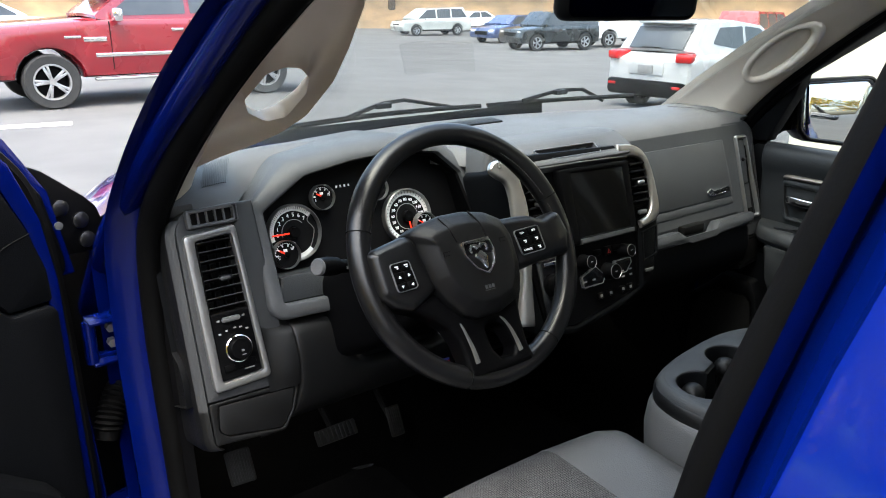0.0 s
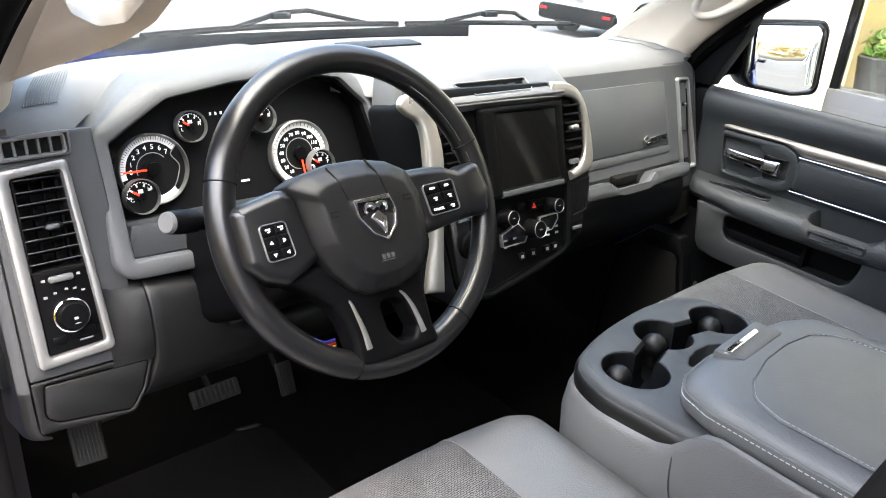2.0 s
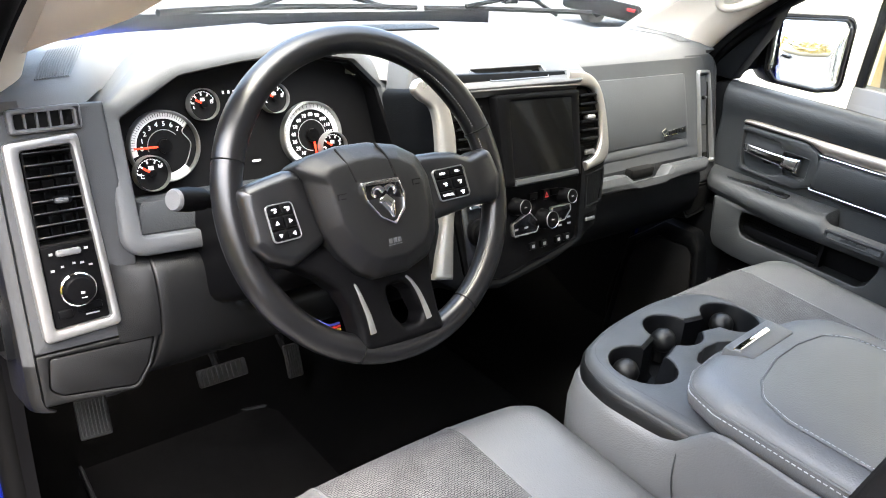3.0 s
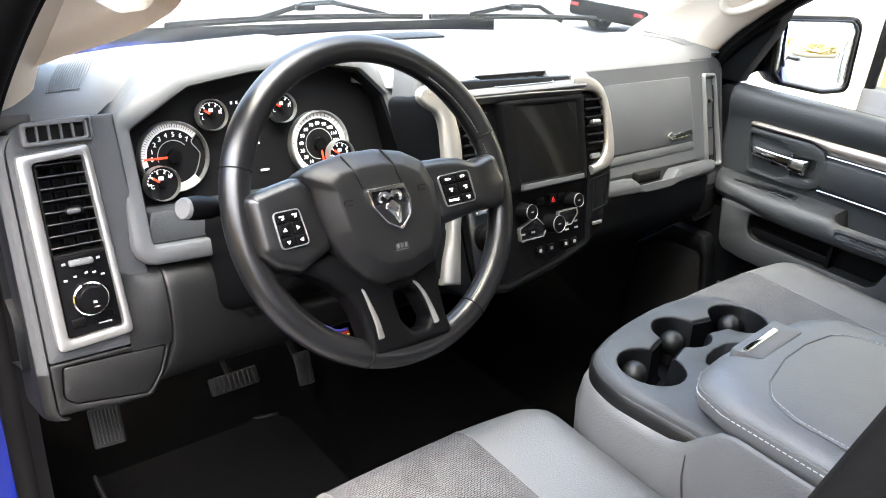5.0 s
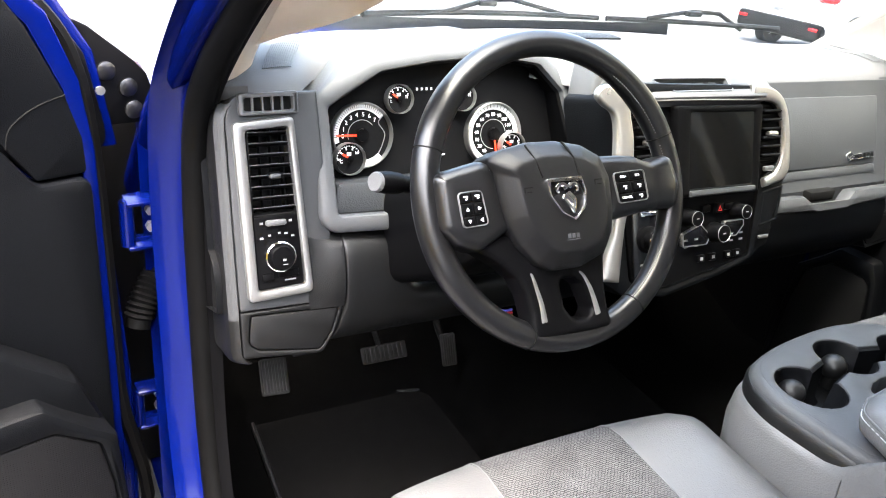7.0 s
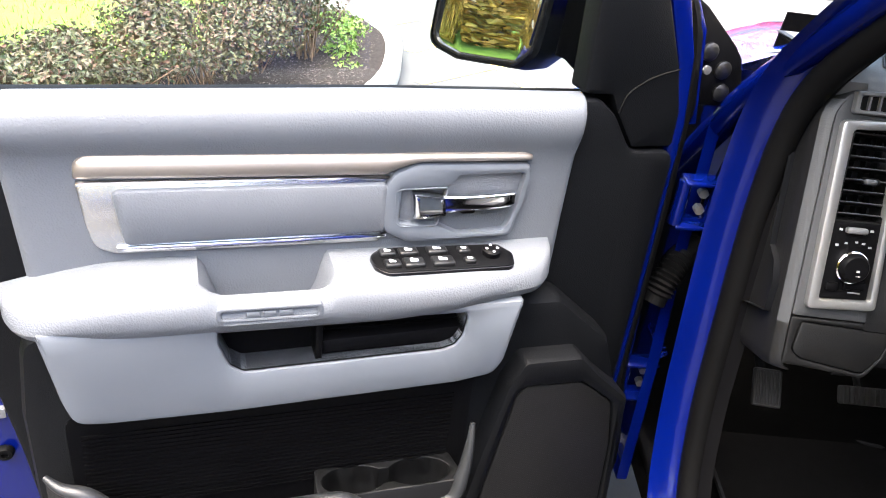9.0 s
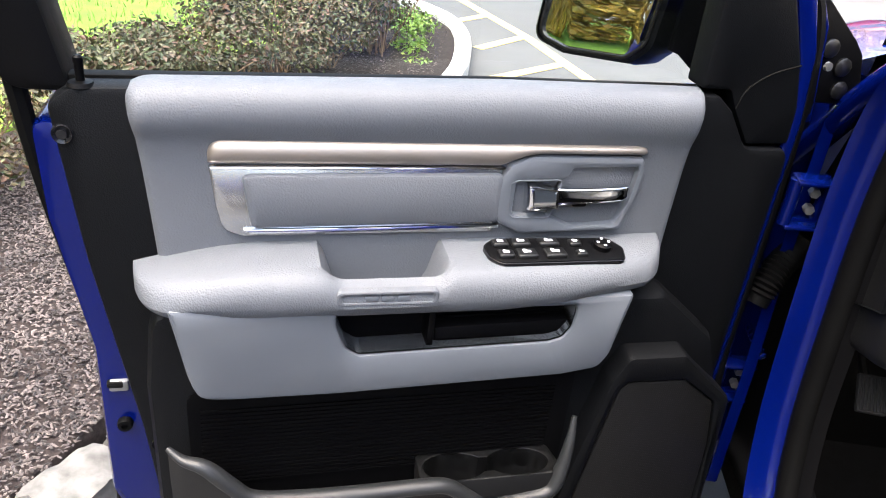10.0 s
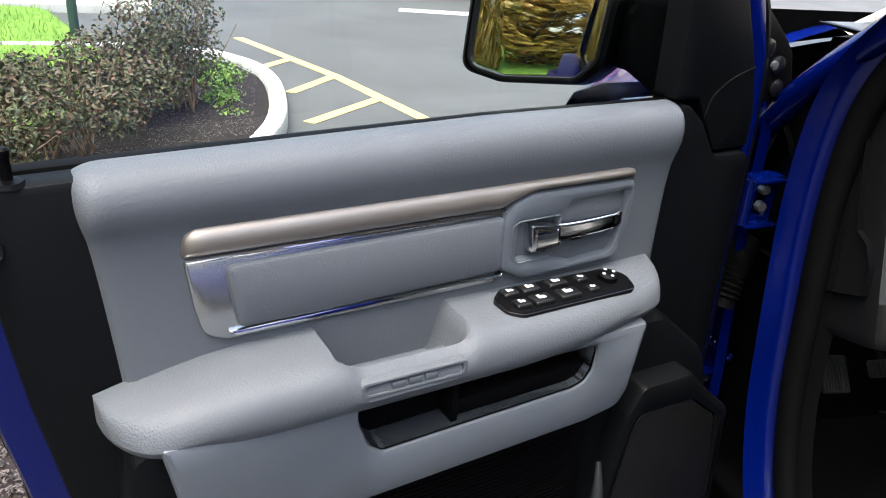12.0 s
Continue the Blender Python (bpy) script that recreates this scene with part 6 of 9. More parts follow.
part("rear_wall", bm, M_BLUE, truck)
bm = B()
rbox(bm, (1.4, 0.05, 0.4), (0, 1.42, 0.76), 0.03)
part("front_grille", bm, M_BLACK, truck)
bm = B()
rbox(bm, (1.8, 0.14, 0.2), (0, 1.5, 0.6), 0.04)
rbox(bm, (1.9, 0.14, 0.18), (0, -3.72, 0.66), 0.04)
part("bumper", bm, M_CHROME, truck)
bm = B()
rbox(bm, (1.7, 1.75, 0.06), (0, -2.75, 0.85), 0)
rbox(bm, (1.8, 0.06, 0.55), (0, -3.62, 1.03), 0.01)
rbox(bm, (1.75, 0.05, 0.5), (0, -1.94, 1.05), 0.01)
part("cargo_box", bm, M_BLUE, truck)
bm = B()
rbox(bm, (0.9, 4.9, 0.14), (0, -1.05, 0.5), 0.02)
part("chassis", bm, M_VOID, truck)
for y in (0.92, -2.6):
    for sx in (-1, 1):
        m = frame_m((sx * 0.83, y, 0.4), (0, 1, 0), (0, 0, 1))
        bm = B()
        lathe(bm, [(0.25, -0.12), (0.38, -0.12), (0.4, -0.09), (0.4, 0.09), (0.38, 0.12), (0.25, 0.12)], m, 36)
        w = part("tyre", bm, M_TREAD, truck)
        bm = B()
        lathe(bm, [(0.26, -0.1), (0.24, 0.0), (0.06, 0.05 * sx), (0.0, 0.06 * sx)], m, 24)
        part("rim", bm, M_ALLOY, w)
# wiper arms on the glass
for x0, x1 in ((-0.42, 0.16), (0.18, 0.56)):
    wp = thing("windscreen_wiper", (x0, 0.36, 1.42), "black windscreen wiper at rest on the glass", "wiper", "windscreen wipers")
    bm = B()

    def gl(x, f):
        return Vector((x * (1 - 0.2 * f), front_edge(x) + 0.03 - 0.76 * f, 1.402 + 0.44 * f + 0.02 * math.sin(f * math.pi)))
    tube(bm, [gl(x0 + (x1 - x0) * i / 10, 0.02 + 0.05 * (i / 10 if x0 > 0 else 1 - i / 10) * 0.4) for i in range(11)], 0.006, 6)
    part("blade", bm, M_BLACK, wp)
    bm = B()
    xm = (x0 + x1) / 2
    tube(bm, [gl(x1 - 0.02, 0.0) + Vector((0, 0.05, 0)), gl(xm + 0.1, 0.03) + Vector((0, 0.05, 0.018)), gl(xm, 0.045) + Vector((0, 0.01, 0.016)), gl(xm - 0.1, 0.035)], 0.005, 6)
    part("arm", bm, M_BLACK, wp)
    bm = B()
    rbox(bm, (0.04, 0.02, 0.012), Matrix.Translation(gl(xm, 0.045) + Vector((0, 0.005, 0.012))), 0.004)
    part("clip", bm, M_BLACK, wp)
rv = thing("rear_view_mirror", (0.02, -0.14, 1.7), "black interior rear-view mirror on the windscreen", "mirror")
bm = B()
rbox(bm, (0.26, 0.045, 0.075), pose(0.02, -0.142, 1.663, 8, 0, -22), 0.022, 4)
rvb = part("housing", bm, M_BLACK, rv)
bm = B()
plate(bm, fillet([(-0.115, -0.027), (0.115, -0.027), (0.115, 0.027), (-0.115, 0.027)], 0.015), 0, 0.002, pose(0.02, -0.142, 1.663, 98, 0, -22) @ Matrix.Translation((0, 0, 0.0225)), 0)
part("glass", bm, M_DARK_MIRROR, rv)
bm = B()
tube(bm, [(0.02, -0.13, 1.68), (0.02, -0.1, 1.73)], 0.012, 8)
part("stem", bm, M_BLACK, rv)


# ---- doors ----
def front_door(passenger):
    """A front door in its own space: x along the door from the hinge, y to the cabin, z up."""
    side = -1 if passenger else 1
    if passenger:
        dr = thing("front_door", (0.73, 0.235, 0), "closed passenger door with grey vinyl trim, shade in its colour", "car door", turn=90)
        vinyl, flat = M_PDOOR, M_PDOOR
    else:
        dr = thing("front_door", (-0.7744, 0.1246, 0), "open blue driver's door with blue-grey vinyl trim panel", "car door", turn=197.66)
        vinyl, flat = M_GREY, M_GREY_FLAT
    mP = frame_m((0, 0, 0), (1, 0, 0), (0, 0, 1)) @ Matrix.Scale(-1, 4, (0, 0, 1))   # outlines as (along, up), depth to the cabin

    def add(name, bm, mat, parent=None, label="", sharp=38):
        if passenger:
            if name in ("window_frame", "outer_frame", "window_glass", "edge_seal", "inner_flange", "sail_panel"):
                for v in bm.verts:
                    if v.co.z > 1.33:
                        v.co.x += min(0.2, (v.co.z - 1.33) * 0.75) * max(0.0, 1 - v.co.x / 0.7)
            bm.transform(Matrix.Scale(-1, 4, (1, 0, 0)))
        return part(name, bm, mat, parent or dr, label, local=True, sharp=sharp)

    def flatp(name, pts, d0, d1, mat, r=0.005, bevel=0.003, holes=(), parent=None, label=""):
        bm = B()
        plate(bm, fillet(pts, r), d0, d1, mP, bevel, holes=holes)
        return add(name, bm, mat, parent, label)

    # painted shell
    edge = [(0.06, 0.58), (0.055, 0.9), (0.075, 1.275), (0.16, 1.275), (0.21, 1.25), (0.95, 1.25), (1.012, 1.262), (1.008, 1.14), (0.978, 0.96), (0.978, 0.72), (0.93, 0.58)]
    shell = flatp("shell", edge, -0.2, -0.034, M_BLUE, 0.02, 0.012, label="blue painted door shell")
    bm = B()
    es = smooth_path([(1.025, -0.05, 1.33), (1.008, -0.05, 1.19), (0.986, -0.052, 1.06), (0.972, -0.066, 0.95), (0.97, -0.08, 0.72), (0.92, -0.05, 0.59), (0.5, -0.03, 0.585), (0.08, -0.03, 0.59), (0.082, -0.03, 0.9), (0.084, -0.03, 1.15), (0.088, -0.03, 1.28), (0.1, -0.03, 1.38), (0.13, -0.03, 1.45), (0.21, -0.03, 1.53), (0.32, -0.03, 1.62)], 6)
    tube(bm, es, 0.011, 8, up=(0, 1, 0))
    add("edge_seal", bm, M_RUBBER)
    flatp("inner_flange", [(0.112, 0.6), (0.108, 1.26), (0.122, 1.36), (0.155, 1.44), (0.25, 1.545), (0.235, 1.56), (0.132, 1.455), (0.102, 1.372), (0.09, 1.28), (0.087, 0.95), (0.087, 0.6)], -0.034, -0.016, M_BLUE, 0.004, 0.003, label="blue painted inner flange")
    cov = flatp("end_cover", [(0.09, 1.44), (0.068, 1.428), (0.0104, 1.38), (-0.006, 1.362), (-0.022, 1.312), (-0.002, 1.294), (0.075, 1.296)], -0.075, -0.058, M_BLACK, 0.012, 0.004, label="black end cover with round plugs")
    # window frame and glass
    fo = [(0.06, 1.27), (0.085, 1.4), (0.13, 1.47), (0.3, 1.6), (0.5, 1.74), (0.9, 1.78), (1.1, 1.75), (1.03, 1.29)]
    fi = [(0.2, 1.29), (0.2, 1.475), (0.34, 1.585), (0.53, 1.69), (1.02, 1.71), (1.05, 1.69), (0.963, 1.29)]
    bm = B()
    plate(bm, fillet(fo, 0.03), -0.1, -0.03, mP, 0.008, holes=[fillet(fi, 0.015)])
    wf = add("window_frame", bm, M_BLACK, None, "black window frame")
    bm = B()
    plate(bm, [(0.045, 1.27), (0.068, 1.4), (0.115, 1.48), (0.29, 1.615), (0.49, 1.755), (0.9, 1.795), (1.14, 1.76), (1.05, 1.3), (1.03, 1.3), (1.11, 1.73), (0.9, 1.76), (0.5, 1.72), (0.31, 1.585), (0.135, 1.455), (0.09, 1.39), (0.07, 1.27)], -0.12, -0.05, mP, 0.004)
    add("outer_frame", bm, M_BLUE)
    bm = B()
    plate(bm, [(0.19, 1.27), (0.19, 1.485), (0.33, 1.595), (0.53, 1.7), (1.02, 1.72), (1.07, 1.7), (0.985, 1.27)], -0.062, -0.058, mP, 0)
    gl = add("window_glass", bm, M_LAMINATED, None, "raised clear window glass")
    flatp("belt_seal", [(0.2, 1.28), (0.2, 1.3165), (0.5, 1.3165), (0.97, 1.3065), (0.97, 1.28)], -0.056, -0.0385, M_RUBBER, 0, 0.003)
    # mirror sail panel
    sail = flatp("sail_panel", [(0.25, 1.322), (0.252, 1.44), (0.235, 1.51), (0.2, 1.51), (0.157, 1.44), (0.122, 1.36), (0.105, 1.3), (0.103, 1.2525), (0.1655, 1.2515), (0.197, 1.298), (0.21, 1.322)], -0.05, -0.012, M_DASH_LOW, 0.008, 0.006, label="grained black mirror sail panel")
    bm = B()
    tube(bm, smooth_path([(0.196, -0.0125, 1.299), (0.19, -0.0115, 1.322), (0.172, -0.0115, 1.338), (0.15, -0.0115, 1.349), (0.122, -0.0125, 1.357)], 5), 0.0012, 6)
    add("groove", bm, M_VOID, sail)
    # black carrier with the lower part bulging out
    car = flatp("carrier", [(0.1, 0.6), (0.1, 1.249), (0.167, 1.248), (0.2, 1.296), (0.225, 1.3165), (0.5, 1.3155), (0.96, 1.3035), (0.985, 1.286), (0.965, 1.1), (0.925, 0.85), (0.9, 0.62)], -0.035, -0.006, M_DASH_LOW, 0.02, 0.008, label="black inner door carrier")
    flatp("lower_carrier", [(0.105, 0.6), (0.115, 0.86), (0.16, 0.985), (0.25, 1.06), (0.9, 1.06), (0.91, 0.95), (0.905, 0.62)], -0.01, 0.045, M_DASH_LOW, 0.03, 0.02)
    # padded top roll
    bm = B()
    rows = []
    us = [0.244, 0.2445, 0.246, 0.249, 0.254, 0.26] + [0.3 + 0.05 * i for i in range(12)] + [0.875, 0.883, 0.89, 0.897, 0.904, 0.9085, 0.9115, 0.913, 0.9135]
    prof = [(-0.0375, 1.316), (-0.035, 1.3195), (-0.026, 1.3207), (-0.01, 1.3203), (0.0, 1.3185), (0.008, 1.3135), (0.0135, 1.305), (0.016, 1.294), (0.0155, 1.282), (0.0125, 1.27), (0.0085, 1.26), (0.0055, 1.25), (0.0035, 1.225), (0.003, 1.2), (0.003, 1.14), (0.004, 1.1), (0.004, 1.07)]
    for u in us:
        e0, e1 = (u - 0.244) / 0.014, (0.9135 - u) / 0.016
        sink = 0.0095 * max(0.0, min(1.0, (u - 0.5) / 0.4))
        e = max(0.0, min(1.0, e0, e1))
        k = math.sqrt(1 - (1 - e) ** 2)
        k2 = math.sqrt(1 - (1 - max(0.0, min(1.0, (0.9135 - u) / 0.03))) ** 2)
        lean = [(0.024 if u > 0.6 else 0.02) * (1.32 - z) / 0.25 for _, z in prof]
        rows.append([(u + (-0.0 - l if u > 0.6 else l * 0.3) * 0.9, -0.0375 + (d + 0.0375) * k, z - (sink + 0.02 * (1 - k2)) * max(0.0, min(1.0, (z - 1.25) / 0.05))) for (d, z), l in zip(prof, lean)])
    loft(bm, rows)
    pad = add("upper_pad", bm, vinyl, None, "soft vinyl upper door pad", 60)
    # decor insert
    flatp("decor_frame", [(0.495, 1.226), (0.5, 1.1405), (0.795, 1.1385), (0.817, 1.147), (0.824, 1.177), (0.83, 1.225)], -0.002, 0.0075, M_BRIGHT if not passenger else flat, [0.002, 0.004, 0.02, 0.02, 0.02, 0.002], 0.003)
    flatp("decor_pad", [(0.495, 1.2195), (0.495, 1.156), (0.786, 1.1505), (0.796, 1.2165)], 0.0, 0.015, vinyl, 0.009, 0.006, label="vinyl decor insert")
    bm = B()
    rows = []
    for u in [0.3135, 0.314, 0.316, 0.32, 0.33] + [0.36 + 0.04 * i for i in range(3)] + [0.455, 0.47, 0.485, 0.5] + [0.54 + 0.045 * i for i in range(6)] + [0.81, 0.818, 0.824, 0.8275, 0.8295, 0.8305]:
        e = max(0.0, min(1.0, (u - 0.3135) / 0.02, (0.8305 - u) / 0.016))
        k = math.sqrt(1 - (1 - e) ** 2)
        bot = 1.227 + (0.0165 * min(1.0, (0.497 - u) / 0.036) ** 0.8 if u < 0.497 else 0.0)
        top = bot + (1.2565 - bot) * (0.45 + 0.55 * k)
        mid, hh = (top + bot) / 2, (top - bot) / 2
        rows.append([(u, 0.001 + 0.014 * math.cos(a) * (0.3 + 0.7 * k), mid + hh * math.sin(a)) for a in [-math.pi / 2 + math.pi * j / 10 for j in range(11)]])
    loft(bm, rows)
    add("bronze_strip", bm, M_BRONZE, None, "satin bronze trim strip", 70)
    flatp("bright_strip", [(0.494, 1.2268), (0.494, 1.2235), (0.829, 1.2215), (0.829, 1.2258)], 0.0, 0.011, M_CHROME, 0.001, 0.002)
    flatp("bright_strip", [(0.492, 1.1525), (0.492, 1.1475), (0.788, 1.1425), (0.796, 1.149)], 0.0, 0.011, M_CHROME, 0.001, 0.002)
    # release handle in its bowl
    bz = [(0.5026, 1.173), (0.5017, 1.208), (0.4883, 1.2315), (0.4635, 1.2434), (0.314, 1.2427), (0.328, 1.143), (0.4648, 1.1392), (0.495, 1.1548)]
    hole1 = fillet([(0.478, 1.2095), (0.424, 1.2115), (0.413, 1.216), (0.408, 1.227), (0.323, 1.229), (0.327, 1.19), (0.34, 1.153), (0.4, 1.15), (0.43, 1.164), (0.478, 1.1665)], [0.006, 0.006, 0.004, 0.004, 0.005, 0.01, 0.01, 0.02, 0.012, 0.006], 4)
    bzl = flatp("handle_bezel", bz, -0.004, 0.014, flat, 0.012, 0.006, holes=[hole1], label="moulded door handle surround")
    step = fillet([(0.487, 1.2085), (0.4787, 1.2125), (0.42, 1.2135), (0.43, 1.1625), (0.476, 1.1615), (0.485, 1.168)], 0.006)
    flatp("recess_step", step, 0.004, 0.0146, flat, 0, 0.001, holes=[offset_poly(step, 0.0012)], parent=bzl)
    flatp("bowl", [(0.485, 1.232), (0.318, 1.234), (0.318, 1.146), (0.485, 1.146)], -0.014, -0.008, flat, 0, 0, parent=bzl)
    flatp("dark_gap", [(0.474, 1.211), (0.4, 1.2125), (0.408, 1.174), (0.474, 1.168)], -0.01, -0.002, M_VOID, 0.004, 0, parent=bzl)
    bm = B()
    plate(bm, fillet([(0.4655, 1.208), (0.424, 1.2035), (0.42, 1.176), (0.462, 1.1725)], 0.004), 0.0, 0.021, mP, 0.007)
    hd = add("release_handle", bm, M_CHROME, None, "chrome door release handle")
    bm = B()
    rows = []
    for u, zt, zb, dd in ((0.43, 1.2035, 1.179, 0.017), (0.415, 1.203, 1.1815, 0.0185), (0.395, 1.2035, 1.1835, 0.02), (0.37, 1.2045, 1.185, 0.0205), (0.35, 1.2052, 1.1862, 0.0195), (0.338, 1.2055, 1.187, 0.0175), (0.333, 1.205, 1.188, 0.015)):
        rows.append([(u, dd - 0.009, zb + 0.003), (u, dd - 0.001, zb), (u, dd + 0.001, zb + 0.004), (u, dd - 0.0005, (zt + zb) / 2), (u, dd + 0.0005, zt - 0.004), (u, dd, zt - 0.0015), (u, dd - 0.004, zt), (u, dd - 0.012, zt - 0.001)])
    loft(bm, rows, closed=True, caps=True)
    add("handle_blade", bm, M_CHROME, hd, "chrome lever", 60)
    bm = B()
    plate(bm, fillet([(0.412, 1.181), (0.345, 1.184), (0.35, 1.172), (0.375, 1.169), (0.412, 1.169)], 0.004), -0.012, 0.002, mP, 0.002)
    lk = add("lock_switch", bm, M_SILVER, bzl)
    bm = B()
    plate(bm, fillet([(0.398, 1.18), (0.378, 1.181), (0.379, 1.172), (0.398, 1.172)], 0.003), -0.004, 0.0045, mP, 0.002)
    add("lock_button", bm, M_BLACK, bzl)
    # armrest: lofted along the door, with the pull cup cut into its top
    bm = B()
    rows = []
    A_ = [0.27 + 0.05 * (1 - math.cos(radians(9 * i))) for i in range(10)] + [0.34, 0.37, 0.42, 0.5, 0.552, 0.562, 0.566, 0.57, 0.575, 0.582, 0.63, 0.68, 0.686, 0.692, 0.698, 0.704, 0.712, 0.725, 0.78, 0.82, 0.85] + [0.866 + 0.05 * math.sin(radians(9 * i)) for i in range(1, 11)]
    for u in A_:
        e = max(0.0, min(1.0, (u - 0.27) / 0.05, (0.916 - u) / 0.05))
        k = math.sqrt(max(0.0, 1 - (1 - e) ** 2))
        notch = 0.0
        if 0.562 < u < 0.712:
            notch = min(1.0, (u - 0.562) / 0.02, (0.712 - u) / 0.026)
            notch = notch * notch * (3 - 2 * notch)
        dp = 0.012 + (0.09 - 0.012) * k - (0.016 * max(0, (0.42 - u) / 0.12)) - 0.016 * max(0, (u - 0.8) / 0.13)
        top = 1.13 - 0.03 * max(0, (u - 0.78) / 0.15) ** 1.4 - 0.01 * notch + 0.004 * max(0, (0.42 - u) / 0.15)
        bot = 1.07 + 0.018 * max(0, (0.5 - u) / 0.2) ** 1.2 + 0.01 * (1 - k)
        tin = top
        cup = 0.046 * notch
        rows.append([(u, -0.004, tin - cup), (u, min(0.02, dp * 0.3), tin - cup), (u, dp * 0.5, tin - 0.0005 - cup), (u, dp * 0.64, tin - 0.0015 - cup * 0.95), (u, dp * 0.7, tin - 0.0025 - cup * 0.3), (u, dp * 0.78, top - 0.0035), (u, dp * 0.87, top - 0.0075), (u, dp * 0.94, top - 0.014), (u, dp * 0.985, top - 0.022), (u, dp, (top + bot) / 2 - 0.006),
                     (u, dp * 0.985, bot + 0.018), (u, dp * 0.95, bot + 0.01), (u, dp * 0.89, bot + 0.004), (u, dp * 0.8, bot + 0.001), (u, min(0.02, dp * 0.3), bot - 0.002)])
    loft(bm, rows)
    arm = add("armrest", bm, vinyl, None, "padded vinyl armrest with a pull cup", 50)
    # raised name bar, plain
    flatp("name_bar", [(0.58, 1.1105), (0.696, 1.111), (0.696, 1.0925), (0.58, 1.0915)], 0.07, 0.0905, vinyl, 0.006, 0.002, holes=[fillet([(0.586, 1.106), (0.69, 1.1065), (0.69, 1.097), (0.586, 1.096)], 0.004)], parent=arm, label="plain raised name bar")
    for k in range(3):
        flatp("name_shape", [(0.614 + 0.018 * k, 1.1045), (0.628 + 0.018 * k, 1.1045), (0.628 + 0.018 * k, 1.0985), (0.614 + 0.018 * k, 1.0985)], 0.08, 0.0902, flat, 0.001, 0.0005, parent=arm)
    # window switches on the armrest
    if not passenger:
        so = fillet([(0.344, -0.024), (0.338, 0.002), (0.352, 0.021), (0.5, 0.023), (0.516, 0.01), (0.514, -0.014), (0.5, -0.025)], 0.011, 5)
        mSw = frame_m((0.0, 0.043, 1.132), (1, 0.0, 0.0), (0, -1, 0.14)) @ Matrix.Scale(-1, 4, (0, 0, 1))
        bm = B()
        plate(bm, so, -0.01, 0.004, mSw, 0.002)
        sp = add("switch_panel", bm, M_BLACK, arm, "black window switch panel")
        bm = B()
        plate(bm, offset_poly(so, -0.0015), -0.01, 0.0025, mSw, 0.001)
        add("panel_rim", bm, M_PIANO, arm)
        for su, sv, w, h in ((0.496, 0.011, 0.02, 0.015), (0.494, -0.0105, 0.02, 0.016), (0.47, 0.011, 0.024, 0.016), (0.468, -0.0105, 0.026, 0.02), (0.434, 0.011, 0.026, 0.016), (0.432, -0.0105, 0.028, 0.02), (0.4, 0.009, 0.016, 0.014), (0.398, -0.012, 0.015, 0.012)):
            bm = B()
            rbox(bm, (w, h, 0.009), mSw @ Matrix.Translation((su, sv, 0.0035)) @ pose(0, 0, 0, -9), 0.003, 3)
            bt = add("window_switch", bm, M_KNEE, sp)
            bm = B()
            rbox(bm, (w * 0.36, h * 0.26, 0.0006), mSw @ Matrix.Translation((su, sv, 0.0032)) @ pose(0, 0, 0, -9) @ Matrix.Translation((0, 0, 0.0049)), 0)
            rbox(bm, (w * 0.14, h * 0.14, 0.0006), mSw @ Matrix.Translation((su, sv, 0.0032)) @ pose(0, 0, 0, -9) @ Matrix.Translation((w * 0.1, h * 0.2, 0.0049)), 0)
            add("marking", bm, M_DIGIT, sp)
        bm = B()
        lathe(bm, [(0.012, 0.0), (0.0115, 0.007), (0.008, 0.009), (0, 0.007)], mSw @ Matrix.Translation((0.366, 0.001, 0.003)), 24)
        add("mirror_pad", bm, M_BLACK, sp)
        bm = B()
        for dx, dy in ((0.007, 0), (-0.007, 0), (0, 0.007), (0, -0.007)):
            rbox(bm, (0.0028, 0.0028, 0.0006), mSw @ Matrix.Translation((0.366 + dx, 0.001 + dy, 0.012)), 0)
        add("marking", bm, M_DIGIT, sp)
    else:
        mSw = frame_m((0.0, 0.042, 1.127), (1, 0.0, 0.0), (0, -1, 0.0)) @ Matrix.Scale(-1, 4, (0, 0, 1))
        bm = B()
        so = fillet([(0.33, -0.014), (0.33, 0.014), (0.47, 0.016), (0.475, -0.016)], 0.008)
        plate(bm, so, -0.01, 0.004, mSw, 0.002)
        sp = add("switch_panel", bm, M_PIANO, arm)
        for su in (0.415, 0.45):
            bm = B()
            rbox(bm, (0.02, 0.016, 0.008), mSw @ Matrix.Translation((su, 0, 0.005)), 0.003)
            add("window_switch", bm, M_BLACK, sp)
    # lower grey panel with the pocket opening
    lo = [(0.876, 1.09), (0.87, 1.06), (0.859, 1.0), (0.849, 0.966), (0.81, 0.963), (0.683, 0.9625), (0.404, 0.971), (0.354, 0.979), (0.342, 1.0), (0.327, 1.09)]
    ho = fillet([(0.694, 1.078), (0.693, 1.06), (0.682, 1.03), (0.667, 1.019), (0.43, 1.025), (0.413, 1.03), (0.404, 1.044), (0.4, 1.078)], 0.012)
    flatp("lower_panel", lo, 0.03, 0.084, flat, [0.005, 0.02, 0.05, 0.03, 0.03, 0.05, 0.05, 0.02, 0.025, 0.005], 0.007, holes=[ho], label="smooth lower door panel with a pocket")
    bm = B()
    loft(bm, [[(p.x, 0.08, p.y) for p in ho], [(p.x, 0.02, p.y) for p in ho]], closed=True)
    add("pocket_wall", bm, M_BLACK)
    flatp("pocket_back", [(0.7, 1.068), (0.7, 1.01), (0.39, 1.01), (0.39, 1.068)], 0.0, 0.046, M_BLACK, 0, 0)
